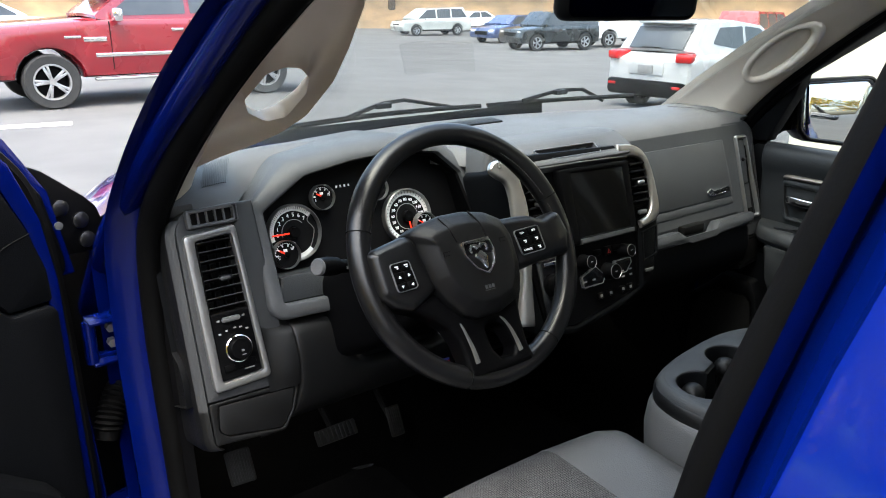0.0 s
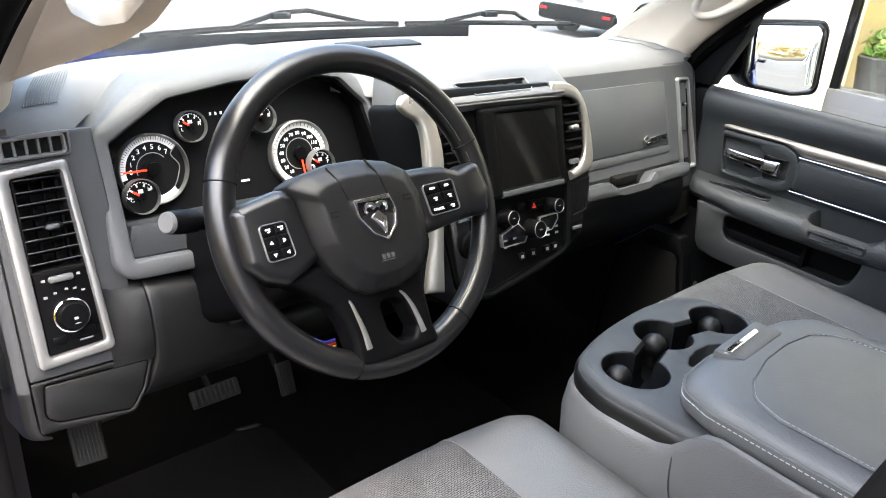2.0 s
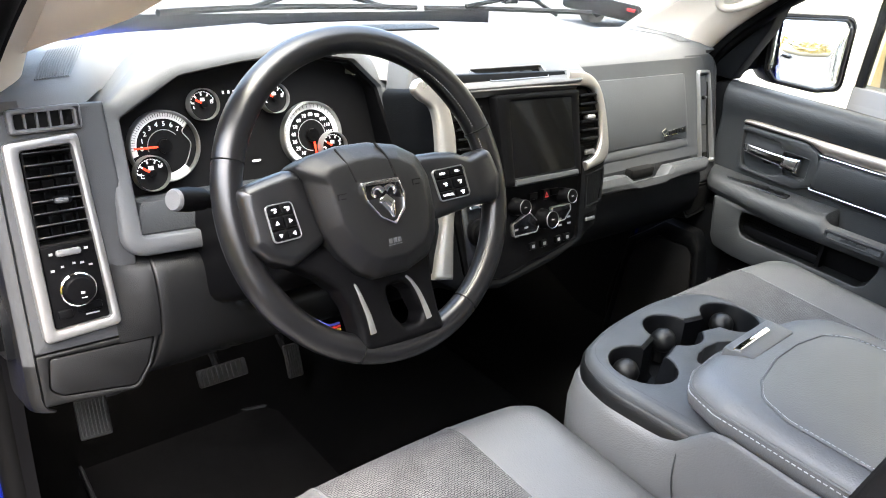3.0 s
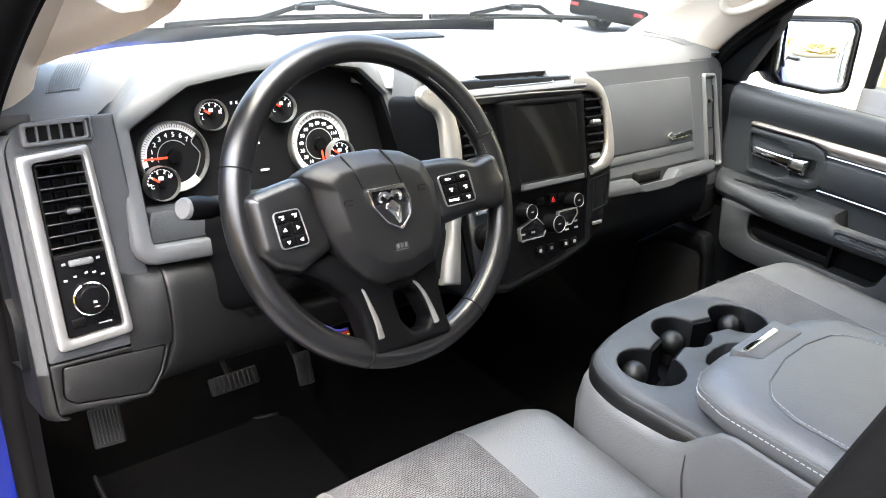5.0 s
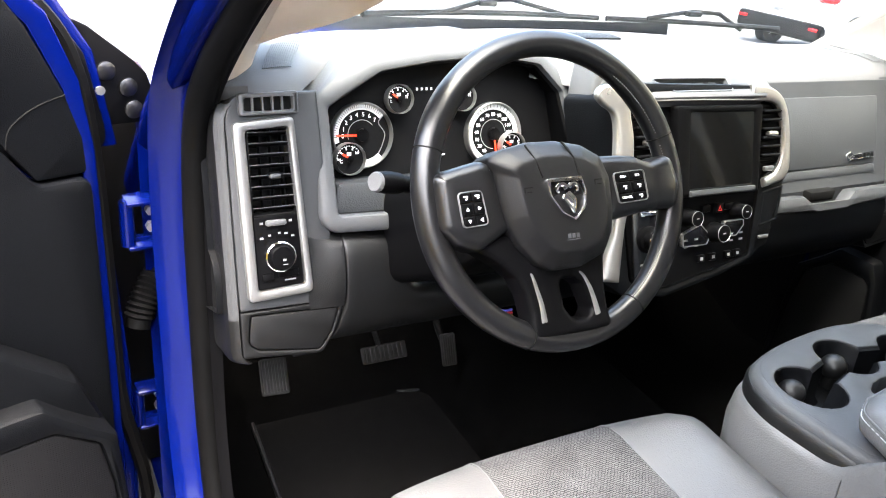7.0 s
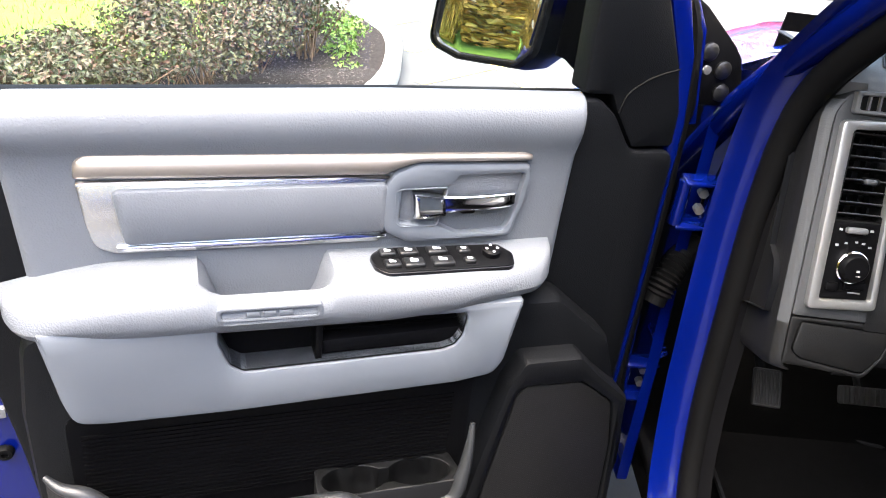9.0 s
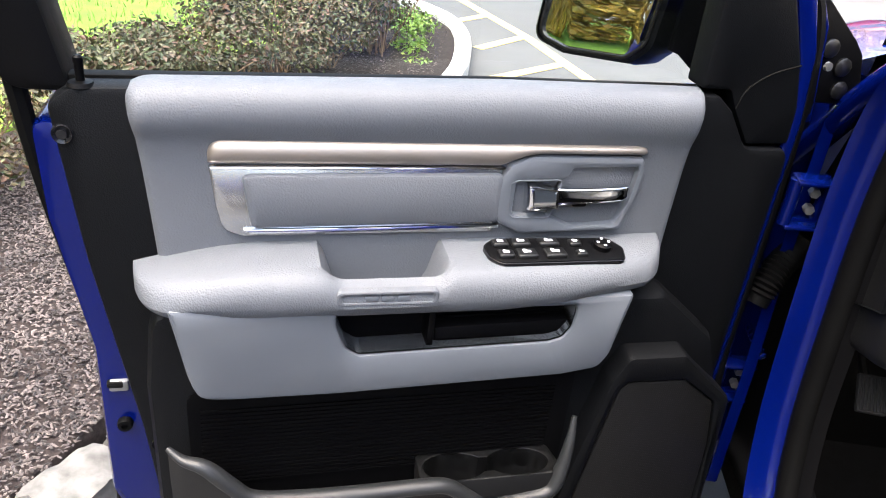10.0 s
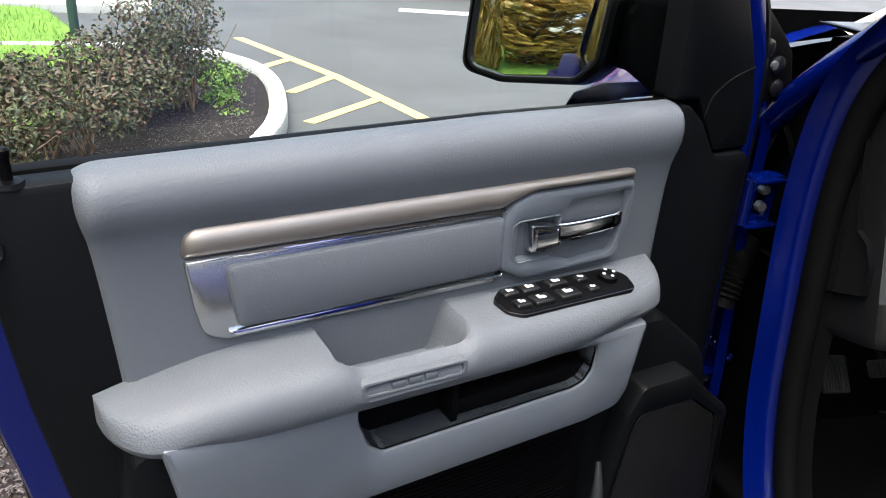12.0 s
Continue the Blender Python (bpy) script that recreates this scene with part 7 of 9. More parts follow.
    for k in range(6):
        flatp("pocket_rib", [(0.57, 1.04 + 0.0055 * k), (0.4, 1.04 + 0.0055 * k), (0.4, 1.0425 + 0.0055 * k), (0.57, 1.0425 + 0.0055 * k)], 0.044, 0.049, M_BLACK, 0, 0)
    flatp("pocket_divider", [(0.576, 1.074), (0.584, 1.074), (0.584, 1.02), (0.576, 1.02)], 0.04, 0.072, M_BLACK, 0, 0.001)
    flatp("pocket_shelf", [(0.575, 1.042), (0.4, 1.047), (0.4, 1.024), (0.575, 1.022)], 0.04, 0.066, M_BLACK, 0.002, 0.003)
    # map pocket: ribbed back, rim and cup holders
    flatp("map_back", [(0.865, 0.95), (0.365, 0.96), (0.36, 0.62), (0.86, 0.62)], 0.0, 0.047, M_BLACK, 0.02, 0)
    for k in range(20):
        flatp("map_rib", [(0.85, 0.8 + 0.0062 * k), (0.39, 0.805 + 0.0062 * k), (0.39, 0.808 + 0.0062 * k), (0.85, 0.803 + 0.0062 * k)], 0.046, 0.0495, M_BLACK, 0, 0)
    rim = smooth_path([(0.885, 0.09, 0.905), (0.868, 0.1, 0.894), (0.843, 0.107, 0.886), (0.815, 0.111, 0.858), (0.79, 0.113, 0.836), (0.74, 0.114, 0.83), (0.66, 0.114, 0.828), (0.575, 0.114, 0.829), (0.545, 0.114, 0.825), (0.515, 0.114, 0.803), (0.487, 0.114, 0.785), (0.44, 0.114, 0.789), (0.4, 0.112, 0.798), (0.387, 0.108, 0.83), (0.379, 0.1, 0.87), (0.374, 0.088, 0.905)], 5)
    bm = B()
    tube(bm, rim, [0.0115 * min(1.0, 0.3 + 0.7 * min(k, len(rim) - 1 - k) / 12) for k in range(len(rim))], 12, flat=0.85)
    add("map_rim", bm, M_RIM, None, "dark map pocket rim")
    bm = B()
    loft(bm, [[p for p in rim], [Vector((p.x, p.y - 0.004, p.z - 0.05)) for p in rim], [Vector((p.x * 0.98 + 0.01, 0.08, 0.6)) for p in rim]])
    add("map_wall", bm, M_KNEE)
    bm = B()
    cupo = fillet([(0.575, 0.045), (0.385, 0.045), (0.38, 0.11), (0.58, 0.11)], 0.01)
    twin_o = [Vector((u + 0.043 * math.cos(radians(a0 + 12 * k)), 0.0785 + 0.0295 * math.sin(radians(a0 + 12 * k)))) for u, a0 in ((0.527, -150), (0.438, 30)) for k in range(26)]
    t_ = B()
    plate(t_, cupo, -0.03, 0.0, Matrix.Identity(4), 0.002, holes=[twin_o])
    loft(t_, [[(p.x, p.y, -0.001) for p in twin_o], [(p.x, p.y, -0.07) for p in twin_o]], closed=True)
    merge(bm, t_, Matrix.Translation((0, 0, 0.812)) @ pose(0, 0, 0, 8))
    add("door_cup_holder", bm, M_KNEE, None, "twin door cup holders")
    # loudspeaker
    spo = [(0.352, 0.82), (0.326, 0.95), (0.306, 0.988), (0.222, 0.987), (0.19, 0.955), (0.132, 0.905), (0.112, 0.62), (0.385, 0.62)]
    spi = [(0.337, 0.76), (0.31, 0.932), (0.298, 0.945), (0.214, 0.943), (0.158, 0.9), (0.143, 0.82), (0.132, 0.64), (0.352, 0.64)]
    flatp("speaker_surround", spo, 0.0, 0.08, M_DASH_LOW, 0.014, 0.01, holes=[fillet(spi, 0.014)])
    flatp("speaker_grille", spi, 0.03, 0.077, M_GRILLE, 0.014, 0.004, label="perforated black speaker grille")
    # lock pin, screws, latch
    bm = B()
    lathe(bm, [(0.014, 0), (0.012, 0.004), (0.0045, 0.005), (0.0045, 0.023), (0.0052, 0.024), (0.0052, 0.029), (0.003, 0.031), (0, 0.031)], Matrix.Translation((0.951, -0.018, 1.302)), 14)
    add("lock_pin", bm, M_BLACK, None, "black lock pin")
    for su, sz in ((0.972, 1.254), (0.906, 0.8265)):
        bm = B()
        lathe(bm, [(0.011, 0), (0.01, 0.003), (0.006, 0.001), (0.005, 0.004), (0, 0.004)], Matrix.Translation((su, -0.0055, sz)) @ pose(0, 0, 0, -90), 14)
        add("screw", bm, M_PIANO)
    bm = B()
    rbox(bm, (0.024, 0.03, 0.016), (0.952, -0.042, 0.906), 0.003)
    lt = add("latch", bm, M_SATIN, None, "bare metal door latch")
    bm = B()
    rbox(bm, (0.02, 0.02, 0.009), (0.956, -0.036, 0.909), 0.002)
    add("latch_mouth", bm, M_VOID, lt)
    bm = B()
    lathe(bm, [(0.01, 0), (0.01, 0.007), (0.0085, 0.0115), (0.0045, 0.012), (0.004, 0.008), (0, 0.008)], Matrix.Translation((0.95, -0.036, 0.842)) @ pose(0, 0, 0, -90), 16)
    add("bump_stop", bm, M_RUBBER)
    # hinge side: blanking caps on the door end
    for su, sz in ((0.051, 1.37), (0.023, 1.346), (0.017, 1.315)):
        bm = B()
        lathe(bm, [(0.0125, 0), (0.0125, 0.004), (0.009, 0.0065), (0, 0.007)], Matrix.Translation((su, -0.058, sz)) @ pose(0, 0, 0, -90), 18)
        add("plug", bm, M_LEATHER, cov)
    bm = B()
    lathe(bm, [(0.006, 0), (0.006, 0.004), (0, 0.005)], Matrix.Translation((0.075, -0.024, 1.355)) @ pose(0, 0, 0, -90), 8)
    add("screw", bm, M_SILVER)
    # outside mirror on its arm
    mm = frame_m((0.3, -0.235, 1.372), (-0.4, 0.9165, 0) if not passenger else (-0.48, 0.877, 0), (-0.15 if not passenger else -0.1, 0, 1))
    go = fillet([(-0.1, -0.064), (-0.04, -0.07), (0.07, -0.054), (0.094, -0.03), (0.098, 0.072), (0.08, 0.082), (-0.085, 0.088), (-0.1, 0.07)], 0.022, 6)
    bm = B()
    rows = []
    for s, h in ((1.08, 0.004), (1.14, 0.0), (1.16, -0.02), (1.1, -0.06), (0.9, -0.09), (0.5, -0.105), (0.05, -0.108)):
        rows.append([(p.x * s, p.y * s, -h if False else h) for p in go])
    loft(bm, rows, closed=True)
    bm.transform(mm @ Matrix.Scale(1, 4))
    mh = add("mirror_housing", bm, M_BLACK, None, "black outside mirror housing")
    bm = B()
    plate(bm, go, -0.01, 0.0, mm, 0.002)
    add("mirror_glass", bm, M_MIRROR, mh, "mirror glass")
    bm = B()
    plate(bm, offset_poly(go, -0.006), -0.012, 0.003, mm, 0.002, holes=[offset_poly(go, 0.001)])
    add("mirror_rim", bm, M_PIANO, mh)
    bm = B()
    rows = []
    for x, y, z, w, h in ((0.15, -0.05, 1.36, 0.05, 0.07), (0.17, -0.09, 1.365, 0.045, 0.065), (0.2, -0.13, 1.38, 0.04, 0.05), (0.24, -0.18, 1.385, 0.04, 0.045)):
        o = fillet([(-w, -h), (w, -h), (w, h), (-w, h)], 0.02, 3)
        rows.append([(x + p.x * 0.6, y + p.x * -0.3, z + p.y) for p in o])
    loft(bm, rows, closed=True)
    add("mirror_arm", bm, M_BLACK, mh)
    # outer skin handle
    bm = B()
    rbox(bm, (0.2, 0.03, 0.035), (0.86, -0.215, 1.13), 0.012)
    add("outer_handle", bm, M_BLUE)
    return dr


driver_door = front_door(False)
passenger_door = front_door(True)


# ---- car park, planting, building ----
ground = thing("ground", (0, 0, 0), "worn grey asphalt car park", "ground", kind="structure")
bm = B()
STEPS = [-400, -250, -120, -60, -30, -10, 0] + [1 + 2 * i for i in range(35)] + [80, 100, 140, 200, 300, 400]


def ground_z(x, y):
    """The lot falls away gently ahead and to the passenger's side."""
    s = max(0.0, min(x - 5, y - 1))
    return -1.0 * (1 - math.exp(-s / 16))


loft(bm, [[(x, y, ground_z(x, y)) for x in STEPS] for y in STEPS])
part("asphalt", bm, M_ASPHALT, ground)


def strip(name, a, b, w, mat, parent, z=0.004, h=0.004):
    a, b = Vector(a), Vector(b)
    bm = B()
    ang = math.degrees(math.atan2(b.y - a.y, b.x - a.x))
    rbox(bm, ((b - a).length, w, h), pose((a.x + b.x) / 2, (a.y + b.y) / 2, z, 0, 0, ang), 0)
    return part(name, bm, mat, parent)


strip("line_marking", (-1.85, 8.0), (-0.95, 6.2), 0.11, M_LINE, ground)
strip("line_marking", (-0.95, 6.2), (-0.4, 4.8), 0.11, M_LINE, ground)
strip("line_marking", (-0.4, 4.8), (0.0, 3.4), 0.11, M_LINE, ground)
for a, b in (((-0.62, 5.42), (-1.25, 4.66)), ((-0.95, 6.2), (-1.36, 5.55)), ((-1.3, 6.95), (-1.6, 6.5)), ((-0.3, 4.55), (-1.2, 3.8))):
    strip("line_marking", a, b, 0.1, M_LINE, ground, 0.0045)
strip("arrow_marking", (0.3, 10.6), (1.3, 10.4), 0.35, M_CONCRETE, ground)
bed = thing("planting_bed", (-3, 3, 0), "dark bark mulch planting bed", "flower bed", kind="structure")
BED = [(-1.5, 4.2), (-1.48, 4.9), (-1.56, 5.7), (-1.85, 6.3), (-2.5, 6.7), (-4.2, 6.6), (-6.0, 2.0), (-6.0, -6), (-2.9, -6), (-2.6, -1.0), (-2.26, 0.35), (-2.12, 0.85), (-1.98, 2.0), (-1.75, 3.4)]
bed_o = fillet(BED, 0.3, 6)
bm = B()
plate(bm, bed_o, 0, 0.09, Matrix.Identity(4), 0.03)
part("mulch", bm, M_MULCH, bed)
rnd = random.Random(4)
bm = B()
k = 0
while k < 26000:
    if rnd.random() < 0.8:
        x, y = rnd.uniform(-3.4, -2.0), rnd.uniform(0.2, 2.0)
        if x > -2.24 + (y - 0.35) * 0.25:
            continue
    else:
        x, y = rnd.uniform(-3.0, -1.55), rnd.uniform(3.4, 6.2)
        if x > -1.62 or (y < 4 and x > -1.85):
            continue
    k += 1
    m = Matrix.Translation((x, y, 0.094 + rnd.random() * 0.012)) @ Euler((rnd.uniform(-0.5, 0.5), rnd.uniform(-0.5, 0.5), rnd.uniform(0, 6.3))).to_matrix().to_4x4()
    l, w = rnd.uniform(0.004, 0.011), rnd.uniform(0.0022, 0.005)
    vs = [bm.verts.new(m @ Vector(p)) for p in ((-l, -w, 0), (l, -w * 0.6, 0), (l * 0.9, w, 0), (-l * 0.8, w * 0.8, 0), (0, 0, 0.004))]
    for a, b in ((0, 1), (1, 2), (2, 3), (3, 0)):
        bm.faces.new((vs[a], vs[b], vs[4]))


def island_tint(m, amount):
    """Makes each loose piece of a joined mesh a little lighter or darker."""
    nt = m.node_tree
    b = nt.nodes["Principled BSDF"]
    src = b.inputs["Base Color"].links[0].from_socket
    geo = nt.nodes.new("ShaderNodeNewGeometry")
    mr = nt.nodes.new("ShaderNodeMapRange")
    mr.inputs["To Min"].default_value, mr.inputs["To Max"].default_value = 1 - amount, 1 + amount
    nt.links.new(geo.outputs["Random Per Island"], mr.inputs["Value"])
    hsv = nt.nodes.new("ShaderNodeHueSaturation")
    nt.links.new(mr.outputs["Result"], hsv.inputs["Value"])
    nt.links.new(src, hsv.inputs["Color"])
    nt.links.new(hsv.outputs["Color"], b.inputs["Base Color"])
    return m


chips = part("mulch_chip", bm, island_tint(M_CHIP, 0.9), bed, kind="stuff")
kerb = thing("kerb", (-1.5, 5, 0), "pale concrete kerb round the planting bed", "kerb", kind="structure")
kp = smooth_path([(-1.72, 3.4, 0), (-1.5, 4.2, 0), (-1.46, 4.9, 0), (-1.54, 5.7, 0), (-1.83, 6.35, 0), (-2.5, 6.8, 0), (-4.2, 6.7, 0)], 6)
for a, b in zip(kp[::2], kp[2::2]):
    bm = B()
    d = b - a
    rbox(bm, (d.length - 0.006, 0.13, 0.14), pose((a.x + b.x) / 2, (a.y + b.y) / 2, 0.065, 0, 0, math.degrees(math.atan2(d.y, d.x))), 0.02, 2)
    part("kerb_stone", bm, M_CONCRETE, kerb)
# rough edging blocks
edging = thing("stone_edging", (-2.5, 0.4, 0), "row of rough pale granite edging blocks", "stone edging", kind="structure")
pp = Vector((-2.6, -0.98))
for k, (L, h) in enumerate(((0.36, 0.16), (0.3, 0.14), (0.37, 0.15), (0.26, 0.16), (0.24, 0.14), (0.31, 0.14), (0.36, 0.15), (0.33, 0.15))):
    ang = 73 + rnd.uniform(-6, 6)
    c = pp + Vector((math.cos(radians(ang)), math.sin(radians(ang)))) * (L / 2)
    t_ = B()
    bmesh.ops.create_cube(t_, size=1)
    bmesh.ops.subdivide_edges(t_, edges=t_.edges[:], cuts=6, use_grid_fill=True)
    t_.transform(Matrix.Diagonal((L - 0.02, 0.17, h, 1)))
    for v in t_.verts:
        q = v.co.copy()
        e = sum(1 for a_, s_ in zip(q, (L - 0.02, 0.17, h)) if abs(abs(a_) - s_ / 2) < 0.004)
        v.co *= (1.0, 1.0, 0.96, 0.9)[min(e, 3)]
        v.co += Vector(noise.noise_vector(q * 11 + Vector((k * 3.1, 0, 0)))) * 0.03 + Vector(noise.noise_vector(q * 38 + Vector((k * 5.3, 0, 0)))) * 0.009
    bm = B()
    merge(bm, t_, pose(c.x, c.y, h / 2 - 0.01, rnd.uniform(-4, 4), rnd.uniform(-4, 4), ang))
    part("block", bm, M_STONE, edging, sharp=50)
    pp = pp + Vector((math.cos(radians(ang)), math.sin(radians(ang)))) * (L + 0.015)
lawn = thing("lawn", (-6, 3, 0.1), "bright green lawn behind the hedge", "lawn", kind="structure")
bm = B()
plate(bm, fillet([(-2.65, 5.0), (-2.9, 6.4), (-4.0, 9.0), (-16, 9.0), (-16, -6), (-5.4, -6), (-4.6, 0.5), (-3.5, 2.4)], 0.5, 6), 0, 0.12, Matrix.Identity(4), 0.03)
part("turf", bm, M_GRASS, lawn)
bm = B()
for k in range(9000):
    x, y = rnd.uniform(-7.5, -2.7), rnd.uniform(1.6, 9.0)
    if x > -3.5 - (y - 2.4) * -0.33 or y > 6.4 - (x + 2.9) * 2.36:
        continue
    a = rnd.uniform(0, 6.3)
    w, h = 0.006, rnd.uniform(0.03, 0.07)
    dx, dy = math.cos(a) * w, math.sin(a) * w
    lx, ly = rnd.uniform(-0.03, 0.03), rnd.uniform(-0.03, 0.03)
    bm.faces.new([bm.verts.new(p) for p in ((x - dx, y - dy, 0.11), (x + dx, y + dy, 0.11), (x + lx, y + ly, 0.12 + h))])
part("grass_blade", bm, island_tint(material("grass_blade", (0.2, 0.32, 0.05), (0.13, 0.24, 0.035), rough=0.8, bump=0), 0.4), lawn, kind="stuff")
tuft = thing("ground_cover", (-1.9, 5.2, 0.1), "patch of low bright green ground cover", "plant", kind="stuff")


def leaf_mass(ob, centres, count, size, mat, seed, shell=0.65, name="foliage"):
    """Many small folded leaves spread through and mostly near the skin of overlapping clumps."""
    r = random.Random(seed)
    verts, faces = [], []
    total = sum(c[3] * c[4] * c[5] for c in centres)
    for cx, cy, cz, rx, ry, rz in centres:
        for _ in range(max(4, int(count * rx * ry * rz / total))):
            v = Vector((r.gauss(0, 1), r.gauss(0, 1), r.gauss(0, 1))).normalized() * (shell + (1 - shell) * r.random()) * (0.88 + 0.2 * noise.noise(Vector((cx, cy, r.random() * 3))))
            p = Vector((cx + v.x * rx, cy + v.y * ry, cz + v.z * rz))
            if p.z < 0.09:
                continue
            n_ = (v + Vector((r.gauss(0, 0.6), r.gauss(0, 0.6), r.gauss(0.3, 0.6)))).normalized()
            u = n_.orthogonal().normalized()
            u = Matrix.Rotation(r.uniform(0, 6.3), 3, n_) @ u
            w = n_.cross(u)
            s = size * r.uniform(0.6, 1.3)
            b = len(verts)
            verts += [p - u * s, p + w * s * 0.5 + n_ * s * 0.15, p + u * s, p - w * s * 0.5 + n_ * s * 0.15]
            faces += [(b, b + 1, b + 2), (b, b + 2, b + 3)]
    me = bpy.data.meshes.new(name)
    me.from_pydata([tuple(v) for v in verts], [], faces)
    me.materials.append(mat)
    o = new(name, me)
    o.parent = ob
    o.matrix_parent_inverse = WORLD[ob].inverted()
    return tagged(o, kind="stuff")


def leaf_material(name, colours, seed=0.0):
    m = bpy.data.materials.new(name)
    m.use_nodes = True
    nt = m.node_tree
    b = nt.nodes["Principled BSDF"]
    geo = nt.nodes.new("ShaderNodeNewGeometry")
    ramp = nt.nodes.new("ShaderNodeValToRGB")
    ramp.color_ramp.interpolation = "LINEAR"
    while len(ramp.color_ramp.elements) < len(colours):
        ramp.color_ramp.elements.new(0.5)
    for i, (e, c) in enumerate(zip(ramp.color_ramp.elements, colours)):
        e.position = i / (len(colours) - 1)
        e.color = (*c, 1)
    co = nt.nodes.new("ShaderNodeTexCoord")
    nz = nt.nodes.new("ShaderNodeTexNoise")
    nz.inputs["Scale"].default_value = 1.7
    nt.links.new(co.outputs["Object"], nz.inputs["Vector"])
    mix = nt.nodes.new("ShaderNodeMath")
    mix.operation = "MULTIPLY_ADD"
    mix.inputs[1].default_value = 0.75
    nt.links.new(geo.outputs["Random Per Island"], mix.inputs[0])
    sub = nt.nodes.new("ShaderNodeMath")
    sub.operation = "MULTIPLY_ADD"
    sub.inputs[1].default_value, sub.inputs[2].default_value = 0.9, -0.32
    nt.links.new(nz.outputs["Fac"], sub.inputs[0])
    nt.links.new(sub.outputs[0], mix.inputs[2])
    nt.links.new(mix.outputs[0], ramp.inputs["Fac"])
    nt.links.new(ramp.outputs["Color"], b.inputs["Base Color"])
    b.inputs["Roughness"].default_value = 0.5
    b.inputs["Specular IOR Level"].default_value = 0.35
    return m


L_HEDGE = leaf_material("hedge_leaf", [(0.04, 0.06, 0.018), (0.022, 0.036, 0.01), (0.08, 0.065, 0.035), (0.05, 0.066, 0.02), (0.1, 0.045, 0.03), (0.075, 0.095, 0.035)])
L_GREEN = leaf_material("bright_leaf", [(0.14, 0.24, 0.04), (0.1, 0.19, 0.03), (0.26, 0.3, 0.06)])
L_AUTUMN = leaf_material("autumn_leaf", [(0.55, 0.34, 0.04), (0.62, 0.42, 0.06), (0.34, 0.28, 0.05), (0.48, 0.27, 0.04), (0.22, 0.22, 0.05)])
L_BROWN = leaf_material("brown_leaf", [(0.3, 0.17, 0.07), (0.24, 0.15, 0.07), (0.36, 0.22, 0.1), (0.2, 0.16, 0.08)])
M_BARK = material("bark", (0.1, 0.075, 0.055), (0.05, 0.04, 0.03), rough=0.95, scale=10, grain=60, bump=1.0)
M_TWIG = material("bare_twig", (0.2, 0.13, 0.08), (0.12, 0.08, 0.05), rough=0.9, scale=30, grain=200, bump=0.4)

hr = random.Random(9)
HEDGE = [((-3.55, 1.15), 0.5), ((-3.3, 1.85), 0.5), ((-3.05, 2.5), 0.52), ((-2.8, 3.1), 0.53), ((-2.58, 3.7), 0.55), ((-2.38, 4.25), 0.6), ((-2.1, 4.75), 0.85)]
for k, ((hx, hy), hh) in enumerate(HEDGE):
    sh = thing("hedge_shrub", (hx, hy, 0.09), "clipped hedge shrub with green and bronze leaves", "shrub", "hedge by the car park")
    cl = []
    for j in range(9):
        cl.append((hx - 0.08 + hr.uniform(-0.28, 0.3), hy + hr.uniform(-0.3, 0.3), 0.1 + hh * hr.uniform(0.35, 0.72), 0.26, 0.26, hh * 0.32))
    leaf_mass(sh, cl, 5200, 0.017, L_HEDGE, 30 + k, 0.55)
    bm = B()
    for j in range(26):
        a = hr.uniform(0, 6.3)
        x0, y0 = hx - 0.05 + hr.uniform(-0.15, 0.15), hy + hr.uniform(-0.15, 0.15)
        e = Vector((x0 + math.cos(a) * hr.uniform(0.1, 0.34), y0 + math.sin(a) * hr.uniform(0.1, 0.34), 0.1 + hh * hr.uniform(0.5, 0.95)))
        s0 = Vector((x0, y0, 0.08))
        tube(bm, [s0, s0.lerp(e, 0.5) + Vector((hr.uniform(-0.03, 0.03), hr.uniform(-0.03, 0.03), 0.03)), e], [0.006, 0.004, 0.002], 4, caps=False)
    part("branch", bm, M_TWIG, sh, kind="stuff")
leaf_mass(tuft, [(-1.85, 5.0, 0.1, 0.22, 0.35, 0.1), (-1.95, 5.6, 0.12, 0.3, 0.4, 0.16), (-1.75, 4.6, 0.09, 0.16, 0.2, 0.05)], 1500, 0.02, L_GREEN, 5, 0.3)
weed = thing("weed", (-2.04, 0.56, 0.0), "small green weed beside the edging stones", "plant")
leaf_mass(weed, [(-2.05, 0.56, 0.09, 0.05, 0.07, 0.08)], 60, 0.03, L_GREEN, 8, 0.3)
post = thing("sign_post", (-3.3, 7.2, 0), "dark green steel post on the lawn", "post")
bm = B()
tube(bm, [(-3.3, 7.2, 0.05), (-3.3, 7.2, 2.4)], 0.045, 12)
part("pole", bm, material("dark_green_steel", (0.02, 0.05, 0.04), rough=0.5, bump=0.05), post)
walk_ = thing("pavement", (-8, 12, 0), "pale concrete pavement beyond the lawn", "pavement", kind="structure")
bm = B()
plate(bm, [(-2.9, 9.4), (-3.1, 11.2), (-16, 11.4), (-16, 9.4)], 0, 0.1, Matrix.Identity(4), 0.02)
part("slab", bm, M_CONCRETE, walk_)


